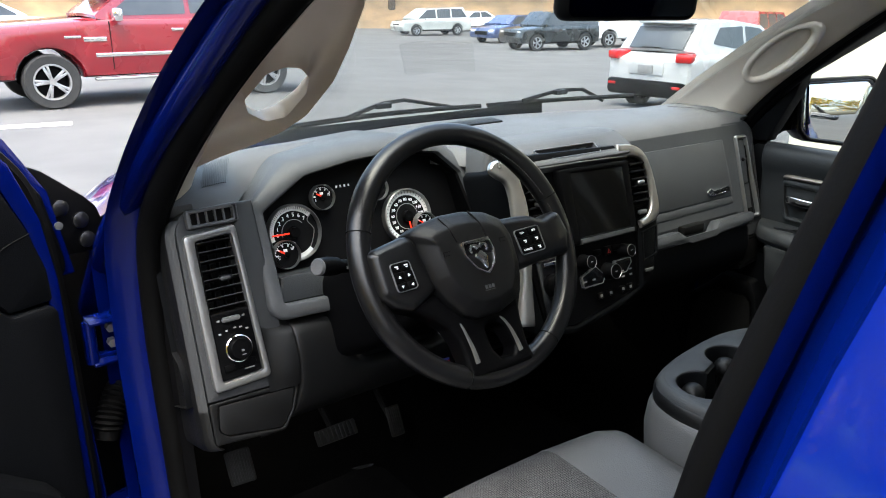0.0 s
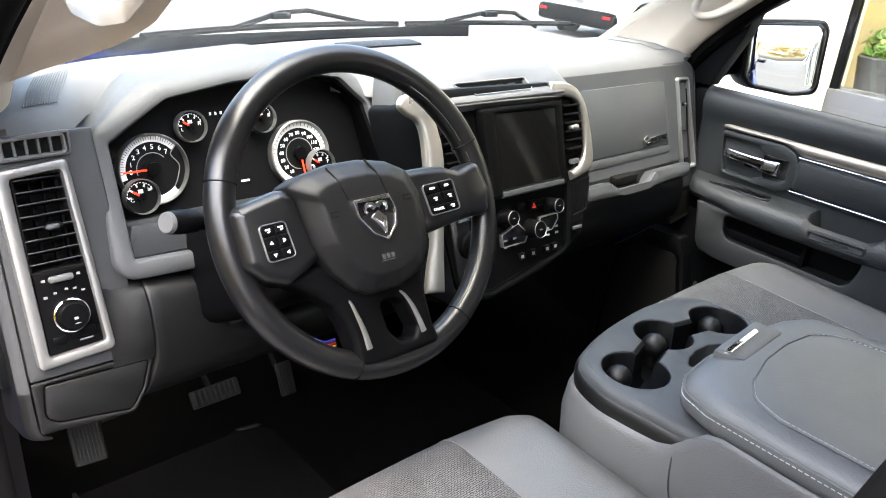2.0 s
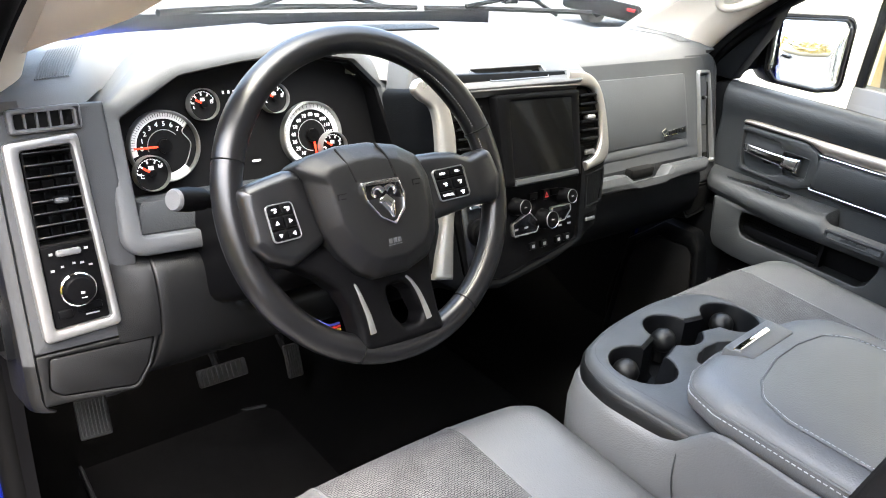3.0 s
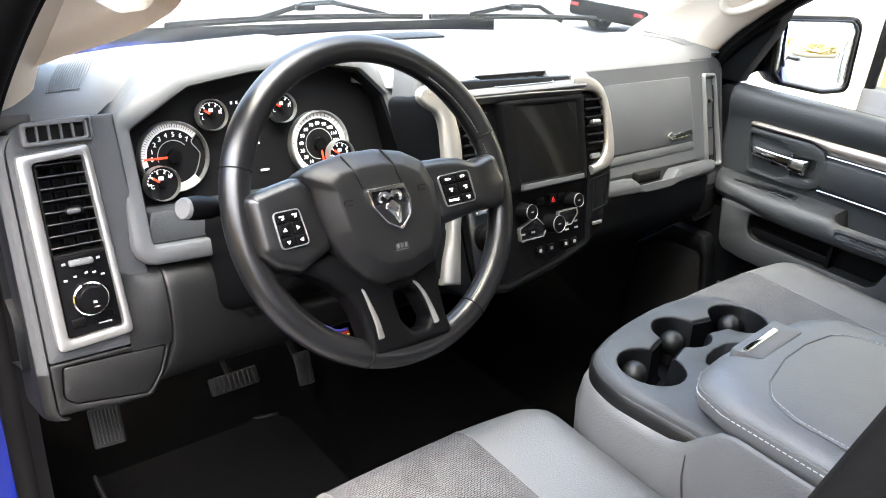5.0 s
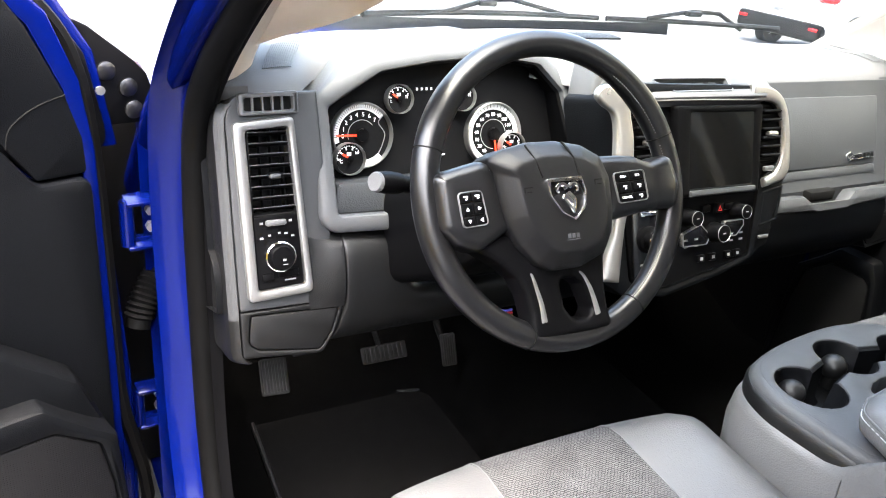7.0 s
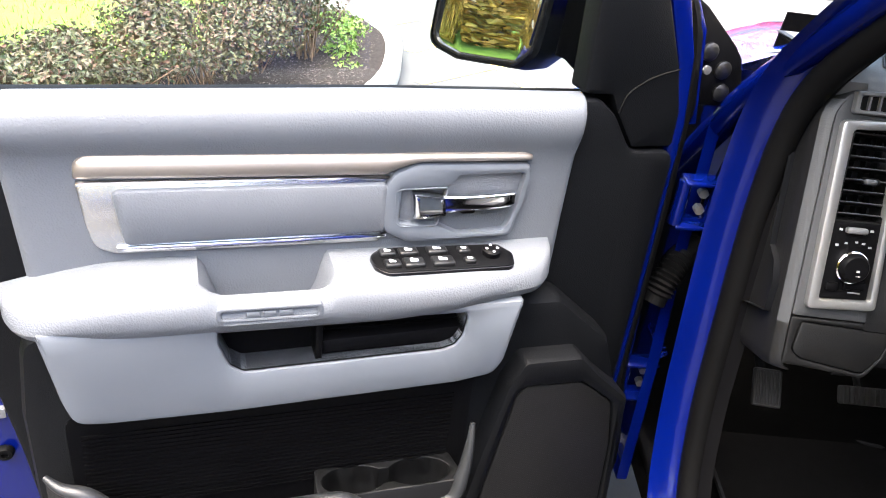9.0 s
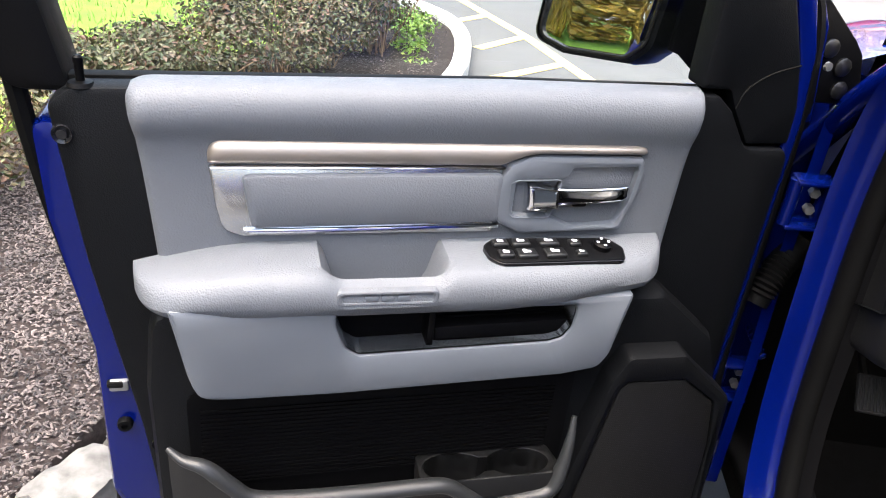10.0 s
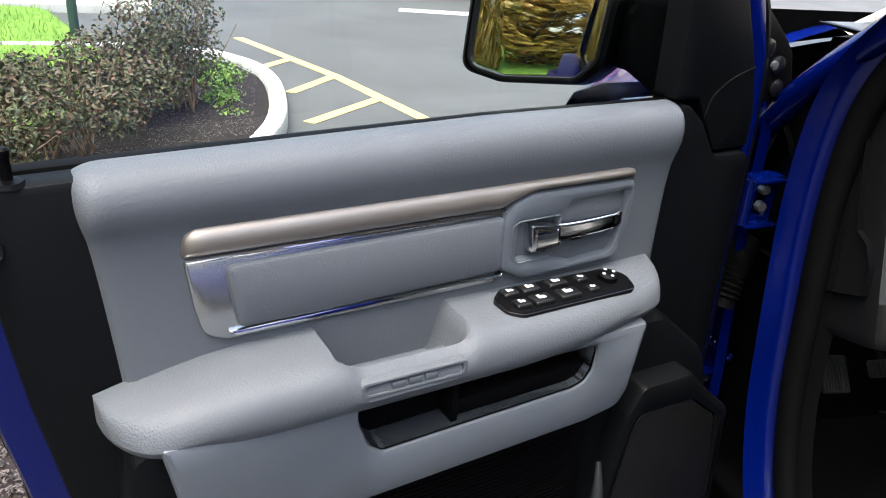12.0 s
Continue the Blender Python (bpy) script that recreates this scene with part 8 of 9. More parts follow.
def tree(x, y, h, crown, mat, seed, dense=1600, leaf=0.16):
    r = random.Random(seed)
    z0 = ground_z(x, y) - 0.02
    tr = thing("tree", (x, y, z0), "autumn tree with yellowing leaves" if mat is L_AUTUMN else "brown-leaved autumn tree by the lot", "tree", "trees round the car park")
    bm = B()
    top = Vector((x + r.uniform(-0.4, 0.4), y + r.uniform(-0.4, 0.4), h * 0.8))
    tube(bm, [(x, y, z0), Vector((x, y, z0)).lerp(top, 0.4), top], [h * 0.025, h * 0.018, h * 0.005], 8)
    ends = []
    for i in range(8):
        a = i * 2.4 + r.uniform(-0.3, 0.3)
        s0 = Vector((x, y, 0)).lerp(top, r.uniform(0.35, 0.85))
        e = s0 + Vector((math.cos(a) * crown * r.uniform(0.5, 0.9), math.sin(a) * crown * r.uniform(0.5, 0.9), h * r.uniform(0.05, 0.25)))
        tube(bm, [s0, s0.lerp(e, 0.5) + Vector((0, 0, 0.2)), e], [h * 0.009, h * 0.006, h * 0.002], 5)
        ends.append(e)
    part("trunk", bm, M_BARK, tr)
    cl = [(e.x, e.y, e.z, crown * r.uniform(0.35, 0.55), crown * r.uniform(0.35, 0.55), crown * r.uniform(0.3, 0.45)) for e in ends]
    cl += [(top.x, top.y, top.z, crown * 0.5, crown * 0.5, crown * 0.5)]
    leaf_mass(tr, cl, dense, leaf, mat, seed + 1, 0.45, "crown")


for k in range(8):
    sx_, sy_ = -6.3 + 0.5 * (k % 2), -6.0 + 1.25 * k
    asb = thing("autumn_shrub", (sx_, sy_, 0.1), "tall yellow autumn shrub on the lawn edge", "shrub", "yellow shrubs by the lawn")
    cl = [(sx_ + hr.uniform(-0.5, 0.5), sy_ + hr.uniform(-0.6, 0.6), 0.25 + 0.36 * j, 0.85, 0.85, 0.5) for j in range(9)]
    leaf_mass(asb, cl, 9000, 0.075, L_AUTUMN, 400 + k, 0.25)
    bm = B()
    for j in range(9):
        a = j * 0.7 + hr.uniform(-0.2, 0.2)
        e = Vector((sx_ + math.cos(a) * 0.6, sy_ + math.sin(a) * 0.6, hr.uniform(1.6, 3.0)))
        tube(bm, [(sx_, sy_, 0.05), Vector((sx_, sy_, 0.9)).lerp(e, 0.3), e], [0.03, 0.02, 0.006], 5)
    part("branch", bm, M_BARK, asb, kind="stuff")
for k in range(6):
    tree(-13.5 - 0.6 * (k % 2), -6.5 + 3.2 * k, 6.5, 2.9, L_AUTUMN, 300 + 3 * k, 3600, 0.12)
tree(-7.0, -9.0, 8, 3.2, L_AUTUMN, 3, 4500, 0.13)
tree(-3.0, -14.0, 9, 3.6, L_AUTUMN, 13, 4500, 0.15)
tree(-12, -12, 9, 3.6, L_AUTUMN, 23, 4000, 0.15)
tree(-10, -4.5, 7, 3.0, L_AUTUMN, 33, 4000, 0.13)
tree(3.0, -34.0, 10, 4.2, L_AUTUMN, 43, 3500, 0.2)
tree(-3.5, -36.0, 10, 4.2, L_AUTUMN, 53, 3500, 0.2)
tree(-10, -30.0, 10, 4.2, L_AUTUMN, 54, 3500, 0.2)
tr_ = random.Random(77)
for k in range(16):
    a = radians(100 - k * 6.2)
    d = 68 + tr_.uniform(-4, 7)
    tree(math.cos(a) * d, math.sin(a) * d, 12 + tr_.uniform(-2, 2), 5.6, L_BROWN if k % 3 else L_AUTUMN, 100 + 2 * k, 2400, 0.3)
bank = thing("wooded_bank", (40, 40, 0), "leaf-covered brown bank behind the car park", "bank", kind="structure")
bm = B()
rows = []
for k in range(61):
    a = radians(118 - k * 1.9)
    rows.append([(math.cos(a) * d, math.sin(a) * d, z + (noise.noise(Vector((k * 0.4, d * 0.2, 0))) * 0.8 if z > 0 else 0)) for d, z in ((62, -1.1), (67, 1.2), (74, 5.5), (84, 12.0), (100, 17.0))])
loft(bm, rows)
part("slope", bm, material("leaf_litter", (0.3, 0.19, 0.1), (0.17, 0.12, 0.07), rough=1.0, scale=0.6, grain=8, bump=1.0), bank)

# shop front on the passenger's side
shop = thing("shop_building", (6, 0, 0), "cream stucco shop building with large windows", "building")
FX = 4.4
for y0, y1 in ((1.15, 1.91), (-2.6, -2.2), (-6.2, -5.8), (-10.2, -9.6), (-14.5, -13.5)):
    bm = B()
    rbox(bm, (0.35, y1 - y0, 3.4), (FX + 0.17, (y0 + y1) / 2, 1.7), 0.01)
    part("pier", bm, M_STUCCO, shop)
# Its unseen upper part is added height that blocks sky light from the dash.
bm = B()
rbox(bm, (0.4, 1.91 + 14.9, 2.4), (FX + 0.18, (1.91 - 14.9) / 2, 4.25), 0.01)
part("fascia", bm, M_STUCCO, shop)
bm = B()
rbox(bm, (0.3, 16.0, 0.16), (FX + 0.17, -6.4, 0.08), 0.01)
part("plinth", bm, M_CONCRETE, shop)
bm = B()
rbox(bm, (0.2, 3.4, 0.62), (FX + 0.16, -0.5, 0.45), 0.01)
part("window_apron", bm, material("dark_slate_panel", (0.06, 0.06, 0.065), rough=0.6, scale=3, grain=80, bump=0.3), shop)
bm = B()
rbox(bm, (6.0, 0.2, 5.3), (FX + 3.4, 1.76, 2.65), 0)
part("end_wall", bm, M_STUCCO, shop)
bm = B()
rbox(bm, (6.0, 15.6, 0.2), (FX + 3.4, -6.9, 4.05), 0)
part("roof", bm, M_CONCRETE, shop)
bm = B()
rbox(bm, (0.2, 15.6, 4.0), (FX + 6.0, -6.9, 1.95), 0)
M_SHOPWALL = material("warm_interior_wall", (0.42, 0.31, 0.15), (0.37, 0.27, 0.13), rough=0.9, scale=2, bump=0.1)
part("back_wall", bm, M_SHOPWALL, shop)
bm = B()
rbox(bm, (5.7, 15.6, 0.1), (FX + 3.2, -6.9, 0.06), 0)
part("shop_floor", bm, M_CONCRETE, shop)
for y0, y1, zb in ((-2.2, 1.15, 0.76), (-5.8, -2.6, 0.16), (-9.6, -6.2, 0.16), (-13.5, -10.2, 0.16)):
    bm = B()
    rbox(bm, (0.012, y1 - y0, 3.05 - zb), (FX + 0.1, (y0 + y1) / 2, (3.05 + zb) / 2), 0)
    w = part("shop_window", bm, M_GLASS, shop, "large clear shop window")
    w.visible_shadow = False
    for q in [y0 + 0.03, y1 - 0.03] + [y0 + (y1 - y0) * f for f in (0.36, 0.68)]:
        bm = B()
        rbox(bm, (0.06, 0.05, 3.05 - zb), (FX + 0.1, q, (3.05 + zb) / 2), 0.004)
        part("mullion", bm, M_DASH_LOW, w)
pot = thing("potted_plant", (FX + 0.7, 0.2, 0.5), "leafy plant in a pot inside the shop window", "plant")
leaf_mass(pot, [(FX + 0.75, 1.12, 1.0, 0.14, 0.16, 0.16), (FX + 0.8, 0.7, 0.95, 0.13, 0.16, 0.14)], 500, 0.035, L_GREEN, 61, 0.3)
bm = B()
lathe(bm, [(0.1, 0), (0.14, 0.3), (0.13, 0.31), (0.02, 0.3)], Matrix.Translation((FX + 0.75, 1.12, 0.62)), 20)
part("pot", bm, M_DASH, pot)
cab = thing("display_shelf", (FX + 0.7, 0.2, 0.1), "low wooden display shelf inside the shop", "shelf")
bm = B()
rbox(bm, (0.5, 3.4, 0.06), (FX + 0.7, -0.1, 0.59), 0.005)
part("shelf_top", bm, material("shop_wood", (0.35, 0.22, 0.1), (0.28, 0.17, 0.08), rough=0.5, scale=5, grain=60, bump=0.2), cab)
bm = B()
rbox(bm, (0.46, 3.3, 0.46), (FX + 0.7, -0.1, 0.33), 0.005)
part("shelf_body", bm, M_DASH, cab)
bm = B()
rbox(bm, (5.5, 0.06, 4.0), (FX + 3.15, 1.68, 2.0), 0)
part("inner_wall", bm, M_SHOPWALL, shop)
for q in (0.0, 0.96):
    pic = thing("picture_frame", (7.28 + q, 1.63, 1.14), "dark framed picture on the ochre shop wall", "picture", "pictures in the shop")
    bm = B()
    rbox(bm, (0.77, 0.03, 0.20), (7.28 + q, 1.635, 1.14), 0.005)
    part("frame", bm, M_BLACK, pic)
    bm = B()
    rbox(bm, (0.55, 0.01, 0.15), (7.28 + q, 1.616, 1.14), 0)
    part("print", bm, M_SHOPWALL, pic)
notice = thing("paper_notice", (FX + 0.085, 0.6, 0.9), "white paper notice taped inside the glass", "notice")
bm = B()
plate(bm, [(-0.16, -0.17), (0.16, -0.17), (0.16, 0.17), (-0.16, 0.17)], 0, 0.002, frame_m((FX + 0.088, 0.62, 0.94), (0, -1, 0.0), (0, 0, 1)), 0)
part("sheet", bm, material("white_paper", (0.75, 0.75, 0.75), rough=0.9, bump=0.05), notice)
# Unseen glowing panel added to brighten the shop's inside.
lampi = thing("shop_fill_light", (FX + 2.5, -0.5, 3.0), "added unseen fill light inside the shop", "light")
bm = B()
rbox(bm, (0.3, 2.4, 0.06), (FX + 2.5, -0.5, 3.0), 0.01)
part("diffuser", bm, lit("shop_fill_glow", (1.0, 0.93, 0.78), 5.0), lampi)


# ---- other vehicles ----
M_CARGLASS = material("dark_car_glass", (0.05, 0.055, 0.06), (0.035, 0.04, 0.045), rough=0.08, scale=3, bump=0, spread=0.03)
M_LAMP_RED = material("red_lamp_lens", (0.45, 0.01, 0.012), rough=0.15, bump=0)
M_LAMP = material("clear_lamp_lens", (0.75, 0.75, 0.75), rough=0.12, metal=0.4, bump=0)


def paint(name, c):
    return material(name, c, tuple(k * 0.92 for k in c), rough=0.28, scale=2, grain=2000, bump=0.01, coat=1.0)


def vehicle(name, label, at, heading, W, body, cabin, wheels, wheel_r, colour, glass_panes, tall=0.22, cladding=None, box=None):
    """Side outlines run along x (forward) and z; the cabin leans in towards the roof."""
    v = thing(name, (at[0], at[1], ground_z(*at)), label, "car", "parked vehicles", turn=heading)
    pm = paint(name + "_paint", colour)
    side = frame_m((0, 0, 0), (1, 0, 0), (0, 0, 1))
    out = []
    pts = fillet(body, 0.06, 4)
    # wheel arches cut from the lower edge
    low = min(p.y for p in pts)
    upper = [p for p in pts if p.y > low + 0.001]
    start = [Vector((max(p.x for p in pts if p.y <= low + 0.001), low))]
    arch = []
    for wx in sorted(wheels, reverse=True):
        ra = wheel_r * 1.18
        h0 = wheel_r - low
        a0 = math.asin(max(-1, min(1, -h0 / ra)))
        for i in range(13):
            a = a0 + (math.pi - 2 * a0) * i / 12
            arch.append(Vector((wx + ra * math.cos(a), max(low, wheel_r + ra * math.sin(a)))))
    i0 = max(range(len(pts)), key=lambda i: (pts[i].y <= low + 0.001, pts[i].x))
    n_ = len(pts)
    ring = [pts[(i0 + k) % n_] for k in range(n_)]
    if ring[1].y <= low + 0.001 and ring[1].x < ring[0].x:
        ring = [ring[0]] + ring[:0:-1]
    body_ring = [p for p in ring if p.y > low + 0.001 or p is ring[0]]
    lows = [p for p in ring if p.y <= low + 0.001 and p is not ring[0]]
    full = body_ring + ([min(lows, key=lambda p: p.x)] if lows else []) + arch[::-1]
    for s in (1, -1):
        bm = B()
        m = side if s < 0 else side @ Matrix.Scale(-1, 4, (0, 0, 1))
        plate(bm, full, 0.0, W / 2, m, 0.09)
        part("body", bm, pm, v, local=True)
    zb = min(z for x, z in cabin)

    def cab(pts_, extra=0.0):
        return [(x, (W / 2 - 0.05 - (z - zb) * tall) + extra, z) for x, z in pts_]
    cf = [tuple(p) for p in fillet(cabin, 0.08, 3)]
    bm = B()
    l = cab(cf)
    loft(bm, [[(x, -y, z) for x, y, z in l], [(x, -y * 0.9, z + 0.01) for x, y, z in l], [(x, 0, z + 0.03) for x, y, z in l], [(x, y * 0.9, z + 0.01) for x, y, z in l], l], closed=True)
    for sgn in (1, -1):
        f = bm.faces.new([bm.verts.new((x, sgn * y, z)) for x, y, z in l])
        bmesh.ops.triangulate(bm, faces=[f])
    part("cabin", bm, pm, v, local=True)
    for pane in glass_panes:
        for sgn in (1, -1):
            bm = B()
            q = cab([tuple(p) for p in fillet(pane, 0.03, 3)], 0.006)
            f = bm.faces.new([bm.verts.new((x, sgn * y, z)) for x, y, z in q])
            bmesh.ops.triangulate(bm, faces=[f])
            part("side_window", bm, M_CARGLASS, v, local=True)
    for wx in wheels:
        for sgn in (1, -1):
            m = pose(wx, sgn * (W / 2 - 0.12), wheel_r, 90 if sgn < 0 else -90, 0, 0)
            bm = B()
            lathe(bm, [(wheel_r * 0.62, -0.1), (wheel_r * 0.95, -0.1), (wheel_r, -0.07), (wheel_r, 0.08), (wheel_r * 0.94, 0.105), (wheel_r * 0.64, 0.095)], m, 32)
            w = part("tyre", bm, M_TREAD, v, local=True)
            bm = B()
            lathe(bm, [(wheel_r * 0.66, 0.09), (wheel_r * 0.63, 0.1), (wheel_r * 0.58, 0.06), (wheel_r * 0.5, 0.02), (0, 0.02)], m, 28)
            part("wheel_disc", bm, M_BLACK, w, local=True)
            bm = B()
            lathe(bm, [(wheel_r * 0.67, 0.08), (wheel_r * 0.66, 0.104), (wheel_r * 0.6, 0.102), (wheel_r * 0.58, 0.06)], m, 28)
            for k in range(5):
                for da in (-7, 7):
                    rbox(bm, (wheel_r * 0.6, wheel_r * 0.1, 0.03), m @ pose(0, 0, 0.075, 0, 0, k * 72 + da) @ Matrix.Translation((wheel_r * 0.34, 0, 0)), 0.008)
            lathe(bm, [(wheel_r * 0.14, 0.05), (wheel_r * 0.13, 0.1), (0, 0.102)], m, 14)
            part("alloy", bm, M_ALLOY, w, local=True)
    return v, pm


def addbox(v, name, size, at, mat, rot=(0, 0, 0), bev=0.01):
    bm = B()
    rbox(bm, size, pose(*at, *rot), bev)
    return part(name, bm, mat, v, local=True)


def both(v, name, size, x, y, z, mat, bev=0.01, rot=(0, 0, 0)):
    for s in (1, -1):
        addbox(v, name, size, (x, s * y, z), mat, (rot[0] * s, rot[1], rot[2] * s), bev)


# red crew-cab pickup, nose towards -x
v, pm = vehicle("red_pickup", "red crew-cab pickup with chrome trim parked across the lot", (3.3, 12.95), 180, 2.0,
                [(2.72, 0.45), (2.78, 0.62), (2.74, 1.1), (2.5, 1.24), (1.2, 1.32), (-2.9, 1.32), (-2.95, 0.9), (-2.9, 0.5)],
                [(1.25, 1.3), (0.35, 1.93), (-0.9, 1.96), (-1.22, 1.9), (-1.3, 1.3)], [1.86, -1.62], 0.41, (0.17, 0.004, 0.011),
                [[(0.95, 1.36), (0.32, 1.84), (-0.28, 1.86), (-0.28, 1.38)], [(-0.36, 1.38), (-0.36, 1.86), (-0.98, 1.85), (-1.08, 1.4)]])
both(v, "chrome_strip", (2.3, 0.03, 0.06), 0.05, 1.0, 0.78, M_CHROME)
both(v, "step_bar", (2.4, 0.12, 0.05), 0.05, 0.98, 0.42, M_CHROME, 0.02)
both(v, "door_handle", (0.2, 0.04, 0.045), -0.1, 1.0, 1.14, M_CHROME)
both(v, "door_handle", (0.2, 0.04, 0.045), -1.05, 1.0, 1.14, M_CHROME)
both(v, "mirror", (0.14, 0.22, 0.2), 0.85, 1.12, 1.38, M_CHROME, 0.04)
both(v, "badge", (0.34, 0.02, 0.07), 1.18, 1.0, 1.02, M_CHROME)
both(v, "head_lamp", (0.12, 0.4, 0.22), 2.68, 0.76, 1.0, M_LAMP, 0.04)
both(v, "fender_strip", (0.24, 0.02, 0.04), 1.5, 1.0, 1.06, M_CHROME)
addbox(v, "bumper", (0.2, 2.0, 0.22), (2.8, 0, 0.6), M_CHROME, bev=0.05)
addbox(v, "grille", (0.06, 1.1, 0.4), (2.76, 0, 0.98), M_BLACK)
addbox(v, "windscreen", (0.02, 1.5, 0.95), (0.78, 0, 1.62), M_CARGLASS, (0, 54, 0), 0.004)
for s in (1, -1):
    for x in (0.95, -0.32, -1.25):
        addbox(v, "door_gap", (0.012, 0.01, 0.72), (x, s * 1.0, 0.92), M_VOID, bev=0)

# silver crossover seen from behind
v, pm = vehicle("compact_crossover", "pale silver compact crossover with red tail lamps", (12.5, 8.0), 1, 1.76,
                [(2.1, 0.3), (2.15, 0.6), (2.0, 0.92), (1.0, 1.02), (-1.9, 1.06), (-2.12, 0.95), (-2.14, 0.55), (-2.05, 0.3)],
                [(1.05, 1.0), (0.25, 1.5), (-0.6, 1.6), (-1.55, 1.56), (-1.95, 1.04)], [1.32, -1.32], 0.335, (0.36, 0.365, 0.37),
                [[(0.8, 1.06), (0.2, 1.45), (-0.3, 1.5), (-0.3, 1.08)], [(-0.38, 1.08), (-0.38, 1.5), (-1.1, 1.49), (-1.35, 1.22)]])
addbox(v, "rear_window", (0.02, 1.15, 0.46), (-1.785, 0, 1.31), M_CARGLASS, (0, 37.6, 0), 0.008)
addbox(v, "rear_bumper", (0.25, 1.7, 0.3), (-2.07, 0, 0.45), M_BLACK, bev=0.08)
addbox(v, "plate_recess", (0.03, 0.75, 0.24), (-2.14, 0, 0.8), pm, bev=0.03)
addbox(v, "number_plate", (0.02, 0.32, 0.15), (-2.165, 0, 0.78), M_WHITE, bev=0.01)
both(v, "tail_lamp", (0.35, 0.3, 0.16), -2.0, 0.72, 1.0, M_LAMP_RED, 0.05, (0, 0, -18))
addbox(v, "spoiler", (0.2, 1.15, 0.05), (-1.62, 0, 1.575), pm, bev=0.02)
addbox(v, "wiper", (0.02, 0.4, 0.02), (-1.96, 0.05, 1.15), M_BLACK, bev=0)
both(v, "sill_cladding", (2.0, 0.05, 0.18), 0.0, 0.87, 0.36, M_BLACK, 0.03)
both(v, "mirror", (0.1, 0.18, 0.12), 0.85, 0.98, 1.08, M_BLACK, 0.03)
both(v, "reflector", (0.03, 0.16, 0.05), -2.2, 0.7, 0.5, M_LAMP_RED, 0.01)

SUV_B = [(2.2, 0.35), (2.28, 0.6), (2.2, 0.95), (1.2, 1.06), (-2.2, 1.08), (-2.25, 0.6), (-2.2, 0.35)]
SUV_C = [(1.15, 1.04), (0.6, 1.68), (-1.95, 1.74), (-2.2, 1.06)]
SUV_W = [[(0.9, 1.1), (0.52, 1.6), (-0.2, 1.63), (-0.2, 1.12)], [(-0.28, 1.12), (-0.28, 1.63), (-1.05, 1.65), (-1.05, 1.12)], [(-1.15, 1.12), (-1.15, 1.65), (-1.85, 1.65), (-1.98, 1.14)]]
CAR_B = [(2.25, 0.3), (2.3, 0.55), (2.15, 0.8), (1.1, 0.95), (-1.6, 0.98), (-2.3, 0.92), (-2.35, 0.5), (-2.25, 0.3)]
CAR_C = [(1.15, 0.92), (0.3, 1.42), (-0.9, 1.44), (-1.85, 0.95)]
CAR_W = [[(0.85, 0.98), (0.25, 1.36), (-0.3, 1.38), (-0.3, 1.0)], [(-0.38, 1.0), (-0.38, 1.38), (-0.88, 1.37), (-1.45, 1.02)]]
VAN_B = [(2.45, 0.3), (2.55, 0.6), (2.4, 0.88), (1.5, 1.02), (-2.4, 1.06), (-2.5, 0.6), (-2.4, 0.3)]
VAN_C = [(1.75, 0.98), (0.75, 1.66), (-1.9, 1.74), (-2.4, 1.06)]
VAN_W = [[(1.35, 1.06), (0.7, 1.58), (0.1, 1.62), (0.1, 1.08)], [(0.0, 1.08), (0.0, 1.62), (-0.95, 1.64), (-0.95, 1.1)], [(-1.05, 1.1), (-1.05, 1.64), (-1.8, 1.64), (-2.15, 1.12)]]


def common(v, pm, L, W, zh):
    both(v, "head_lamp", (0.2, 0.34, 0.15), L / 2 - 0.12, W / 2 - 0.25, zh, M_LAMP, 0.05)
    both(v, "tail_lamp", (0.1, 0.2, 0.3), -L / 2 + 0.06, W / 2 - 0.16, zh + 0.1, M_LAMP_RED, 0.03)
    both(v, "mirror", (0.12, 0.18, 0.14), 0.9, W / 2 + 0.06, zh + 0.3, pm, 0.04)
    both(v, "door_handle", (0.16, 0.03, 0.03), -0.1, W / 2, zh + 0.1, M_CHROME)
    addbox(v, "grille", (0.05, W * 0.5, 0.2), (L / 2 - 0.01, 0, zh - 0.1), M_BLACK)
    both(v, "sill", (2.2, 0.04, 0.08), 0, W / 2 - 0.02, 0.36, M_BLACK)


v, pm = vehicle("dark_suv", "black four-door sport utility vehicle", (25.5, 25.6), 172, 1.86, SUV_B, SUV_C, [1.35, -1.4], 0.37, (0.012, 0.016, 0.017), SUV_W)
common(v, pm, 4.5, 1.86, 0.82)
v, pm = vehicle("blue_sedan", "dark blue sedan beside the black vehicle", (28.6, 31.8), 186, 1.8, CAR_B, CAR_C, [1.4, -1.35], 0.32, (0.03, 0.05, 0.13), CAR_W)
common(v, pm, 4.6, 1.8, 0.66)
v, pm = vehicle("silver_minivan", "silver minivan parked at the far side", (30.0, 41.0), 170, 1.95, VAN_B, VAN_C, [1.5, -1.45], 0.33, (0.42, 0.43, 0.41), VAN_W)
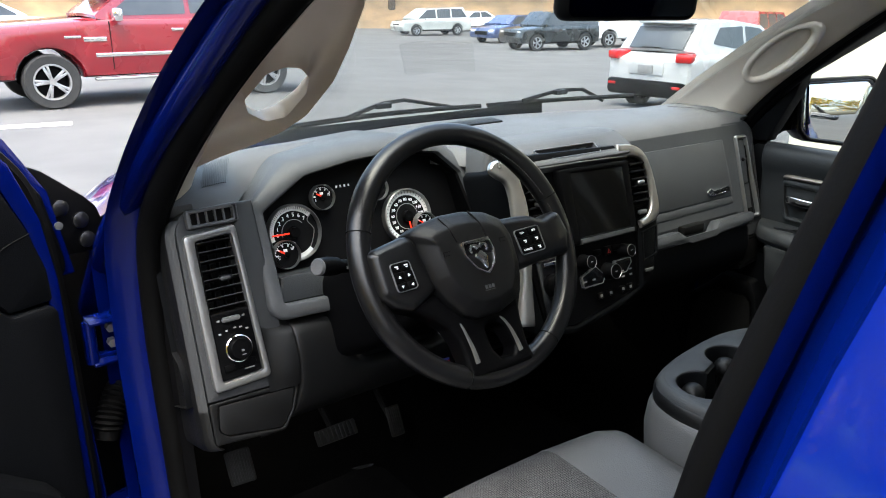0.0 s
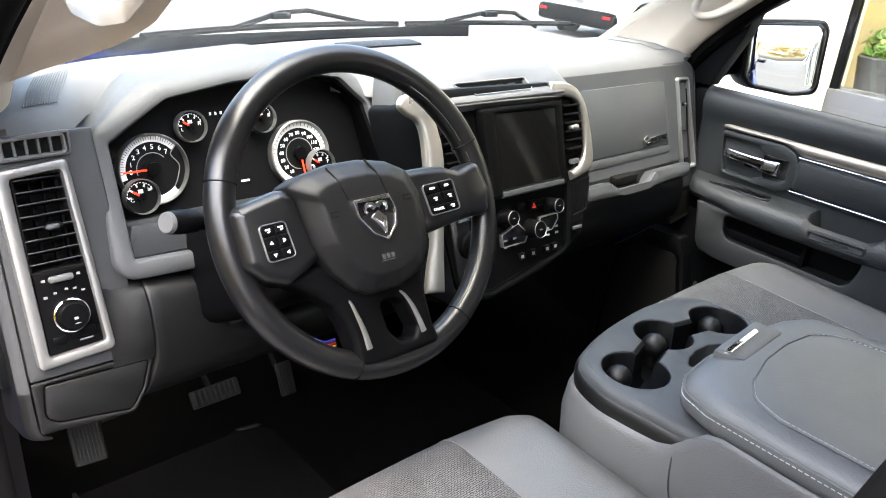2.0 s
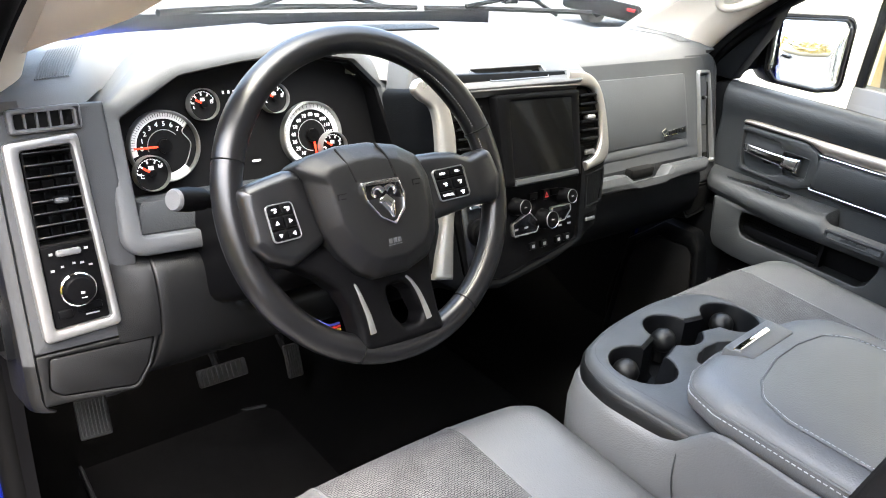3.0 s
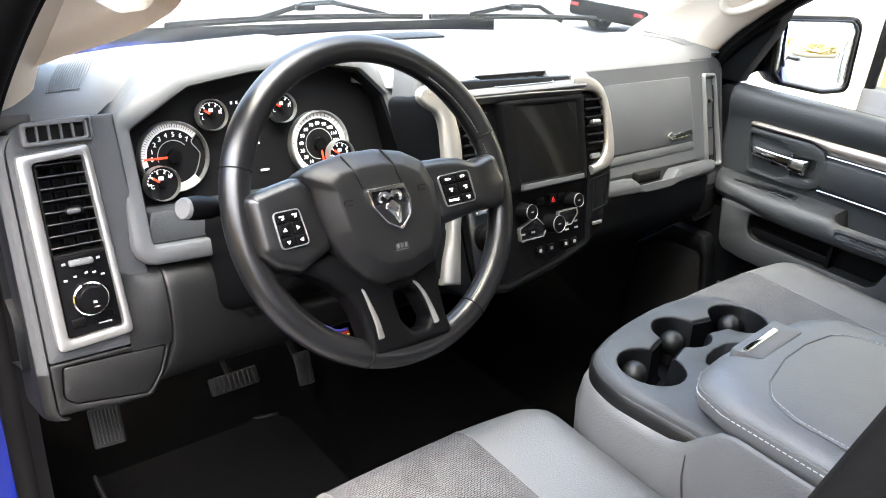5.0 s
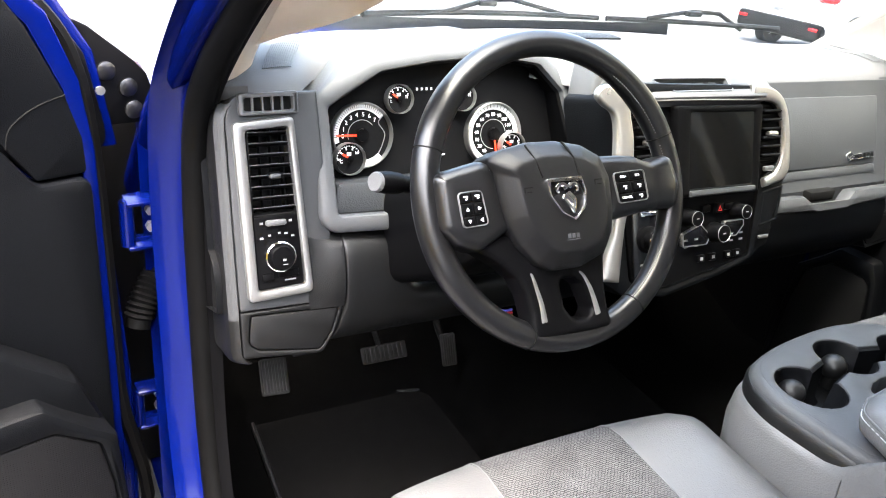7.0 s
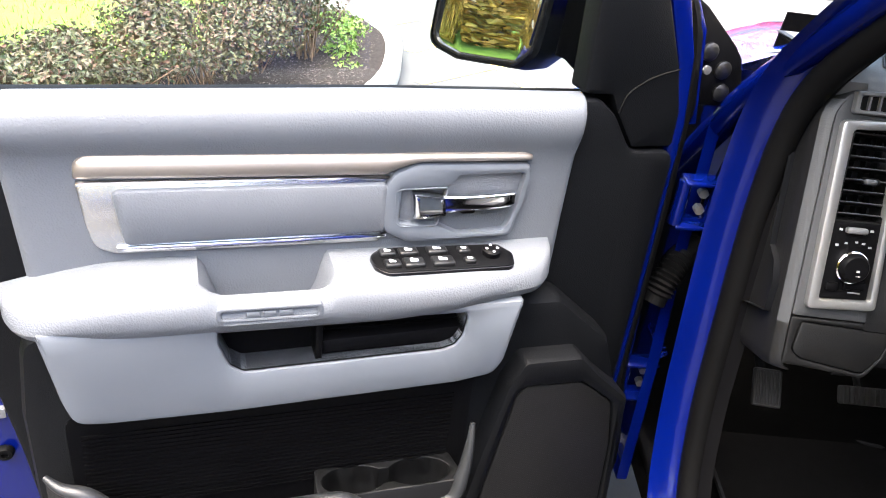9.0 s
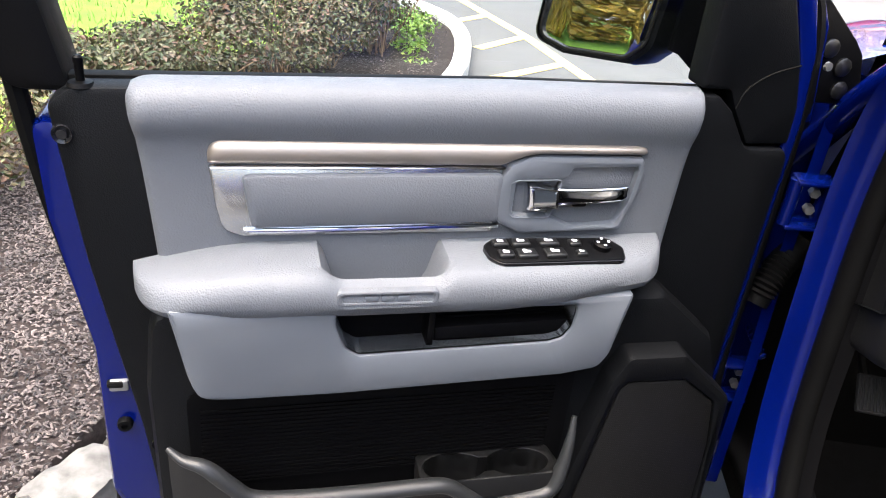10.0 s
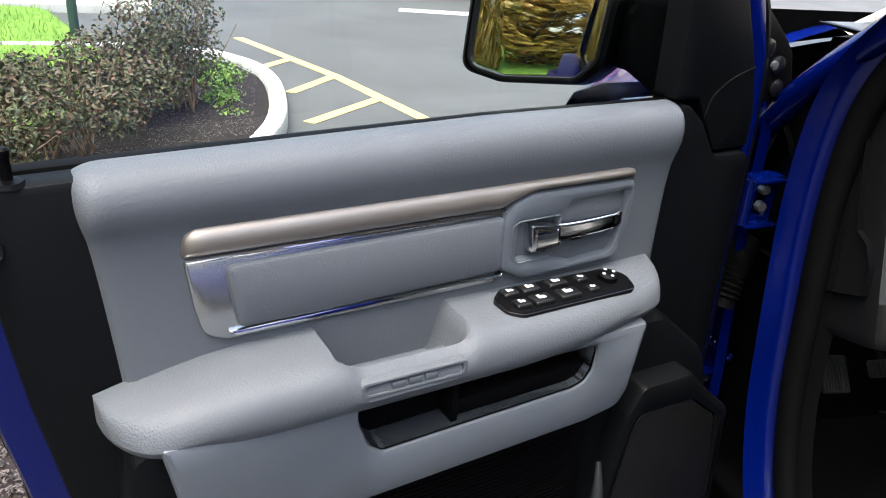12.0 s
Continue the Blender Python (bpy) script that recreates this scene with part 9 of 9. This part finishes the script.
common(v, pm, 5.0, 1.95, 0.75)
v, pm = vehicle("white_sedan", "white sedan parked at the far side", (37.0, 45.5), 175, 1.8, CAR_B, CAR_C, [1.4, -1.35], 0.33, (0.8, 0.8, 0.8), CAR_W)
common(v, pm, 4.6, 1.8, 0.66)
v, pm = vehicle("white_pickup", "white pickup behind the black vehicle", (31.5, 25.9), 165, 1.95, [(2.72, 0.45), (2.78, 0.62), (2.74, 1.05), (2.5, 1.15), (1.2, 1.22), (-2.9, 1.22), (-2.95, 0.9), (-2.9, 0.5)],
                [(1.25, 1.2), (0.45, 1.8), (-0.5, 1.83), (-0.85, 1.2)], [1.8, -1.65], 0.4, (0.8, 0.8, 0.8), [[(0.95, 1.28), (0.4, 1.72), (-0.45, 1.74), (-0.6, 1.28)]])
common(v, pm, 5.6, 1.95, 0.85)
v, pm = vehicle("red_suv", "dark red sport utility vehicle with a pale roof", (29.0, 17.2), 10, 1.86, SUV_B, SUV_C, [1.35, -1.4], 0.37, (0.3, 0.02, 0.02), SUV_W)
common(v, pm, 4.5, 1.86, 0.82)
for k, (x, y, c) in enumerate(((42.0, 40.5, (0.7, 0.7, 0.7)), (14.5, 33.0, (0.6, 0.6, 0.6)), (8.0, 31.0, (0.78, 0.78, 0.78)), (2.5, 30.0, (0.75, 0.75, 0.76)), (-3.0, 28.0, (0.7, 0.7, 0.7)))):
    v, pm = vehicle("parked_sedan", "pale sedan parked far across the lot", (x, y), 175 + 4 * k, 1.8, CAR_B, CAR_C, [1.4, -1.35], 0.33, c, CAR_W)
    common(v, pm, 4.6, 1.8, 0.66)
for k, (x, y, c) in enumerate(((1.6, -22.0, (0.03, 0.03, 0.035)), (-2.5, -24.0, (0.75, 0.75, 0.75)), (-2.6, -18.0, (0.78, 0.78, 0.78)))):
    v, pm = vehicle("parked_suv", "parked vehicle far behind the truck", (x, y), 90, 1.86, SUV_B, SUV_C, [1.35, -1.4], 0.37, c, SUV_W)
    common(v, pm, 4.5, 1.86, 0.82)
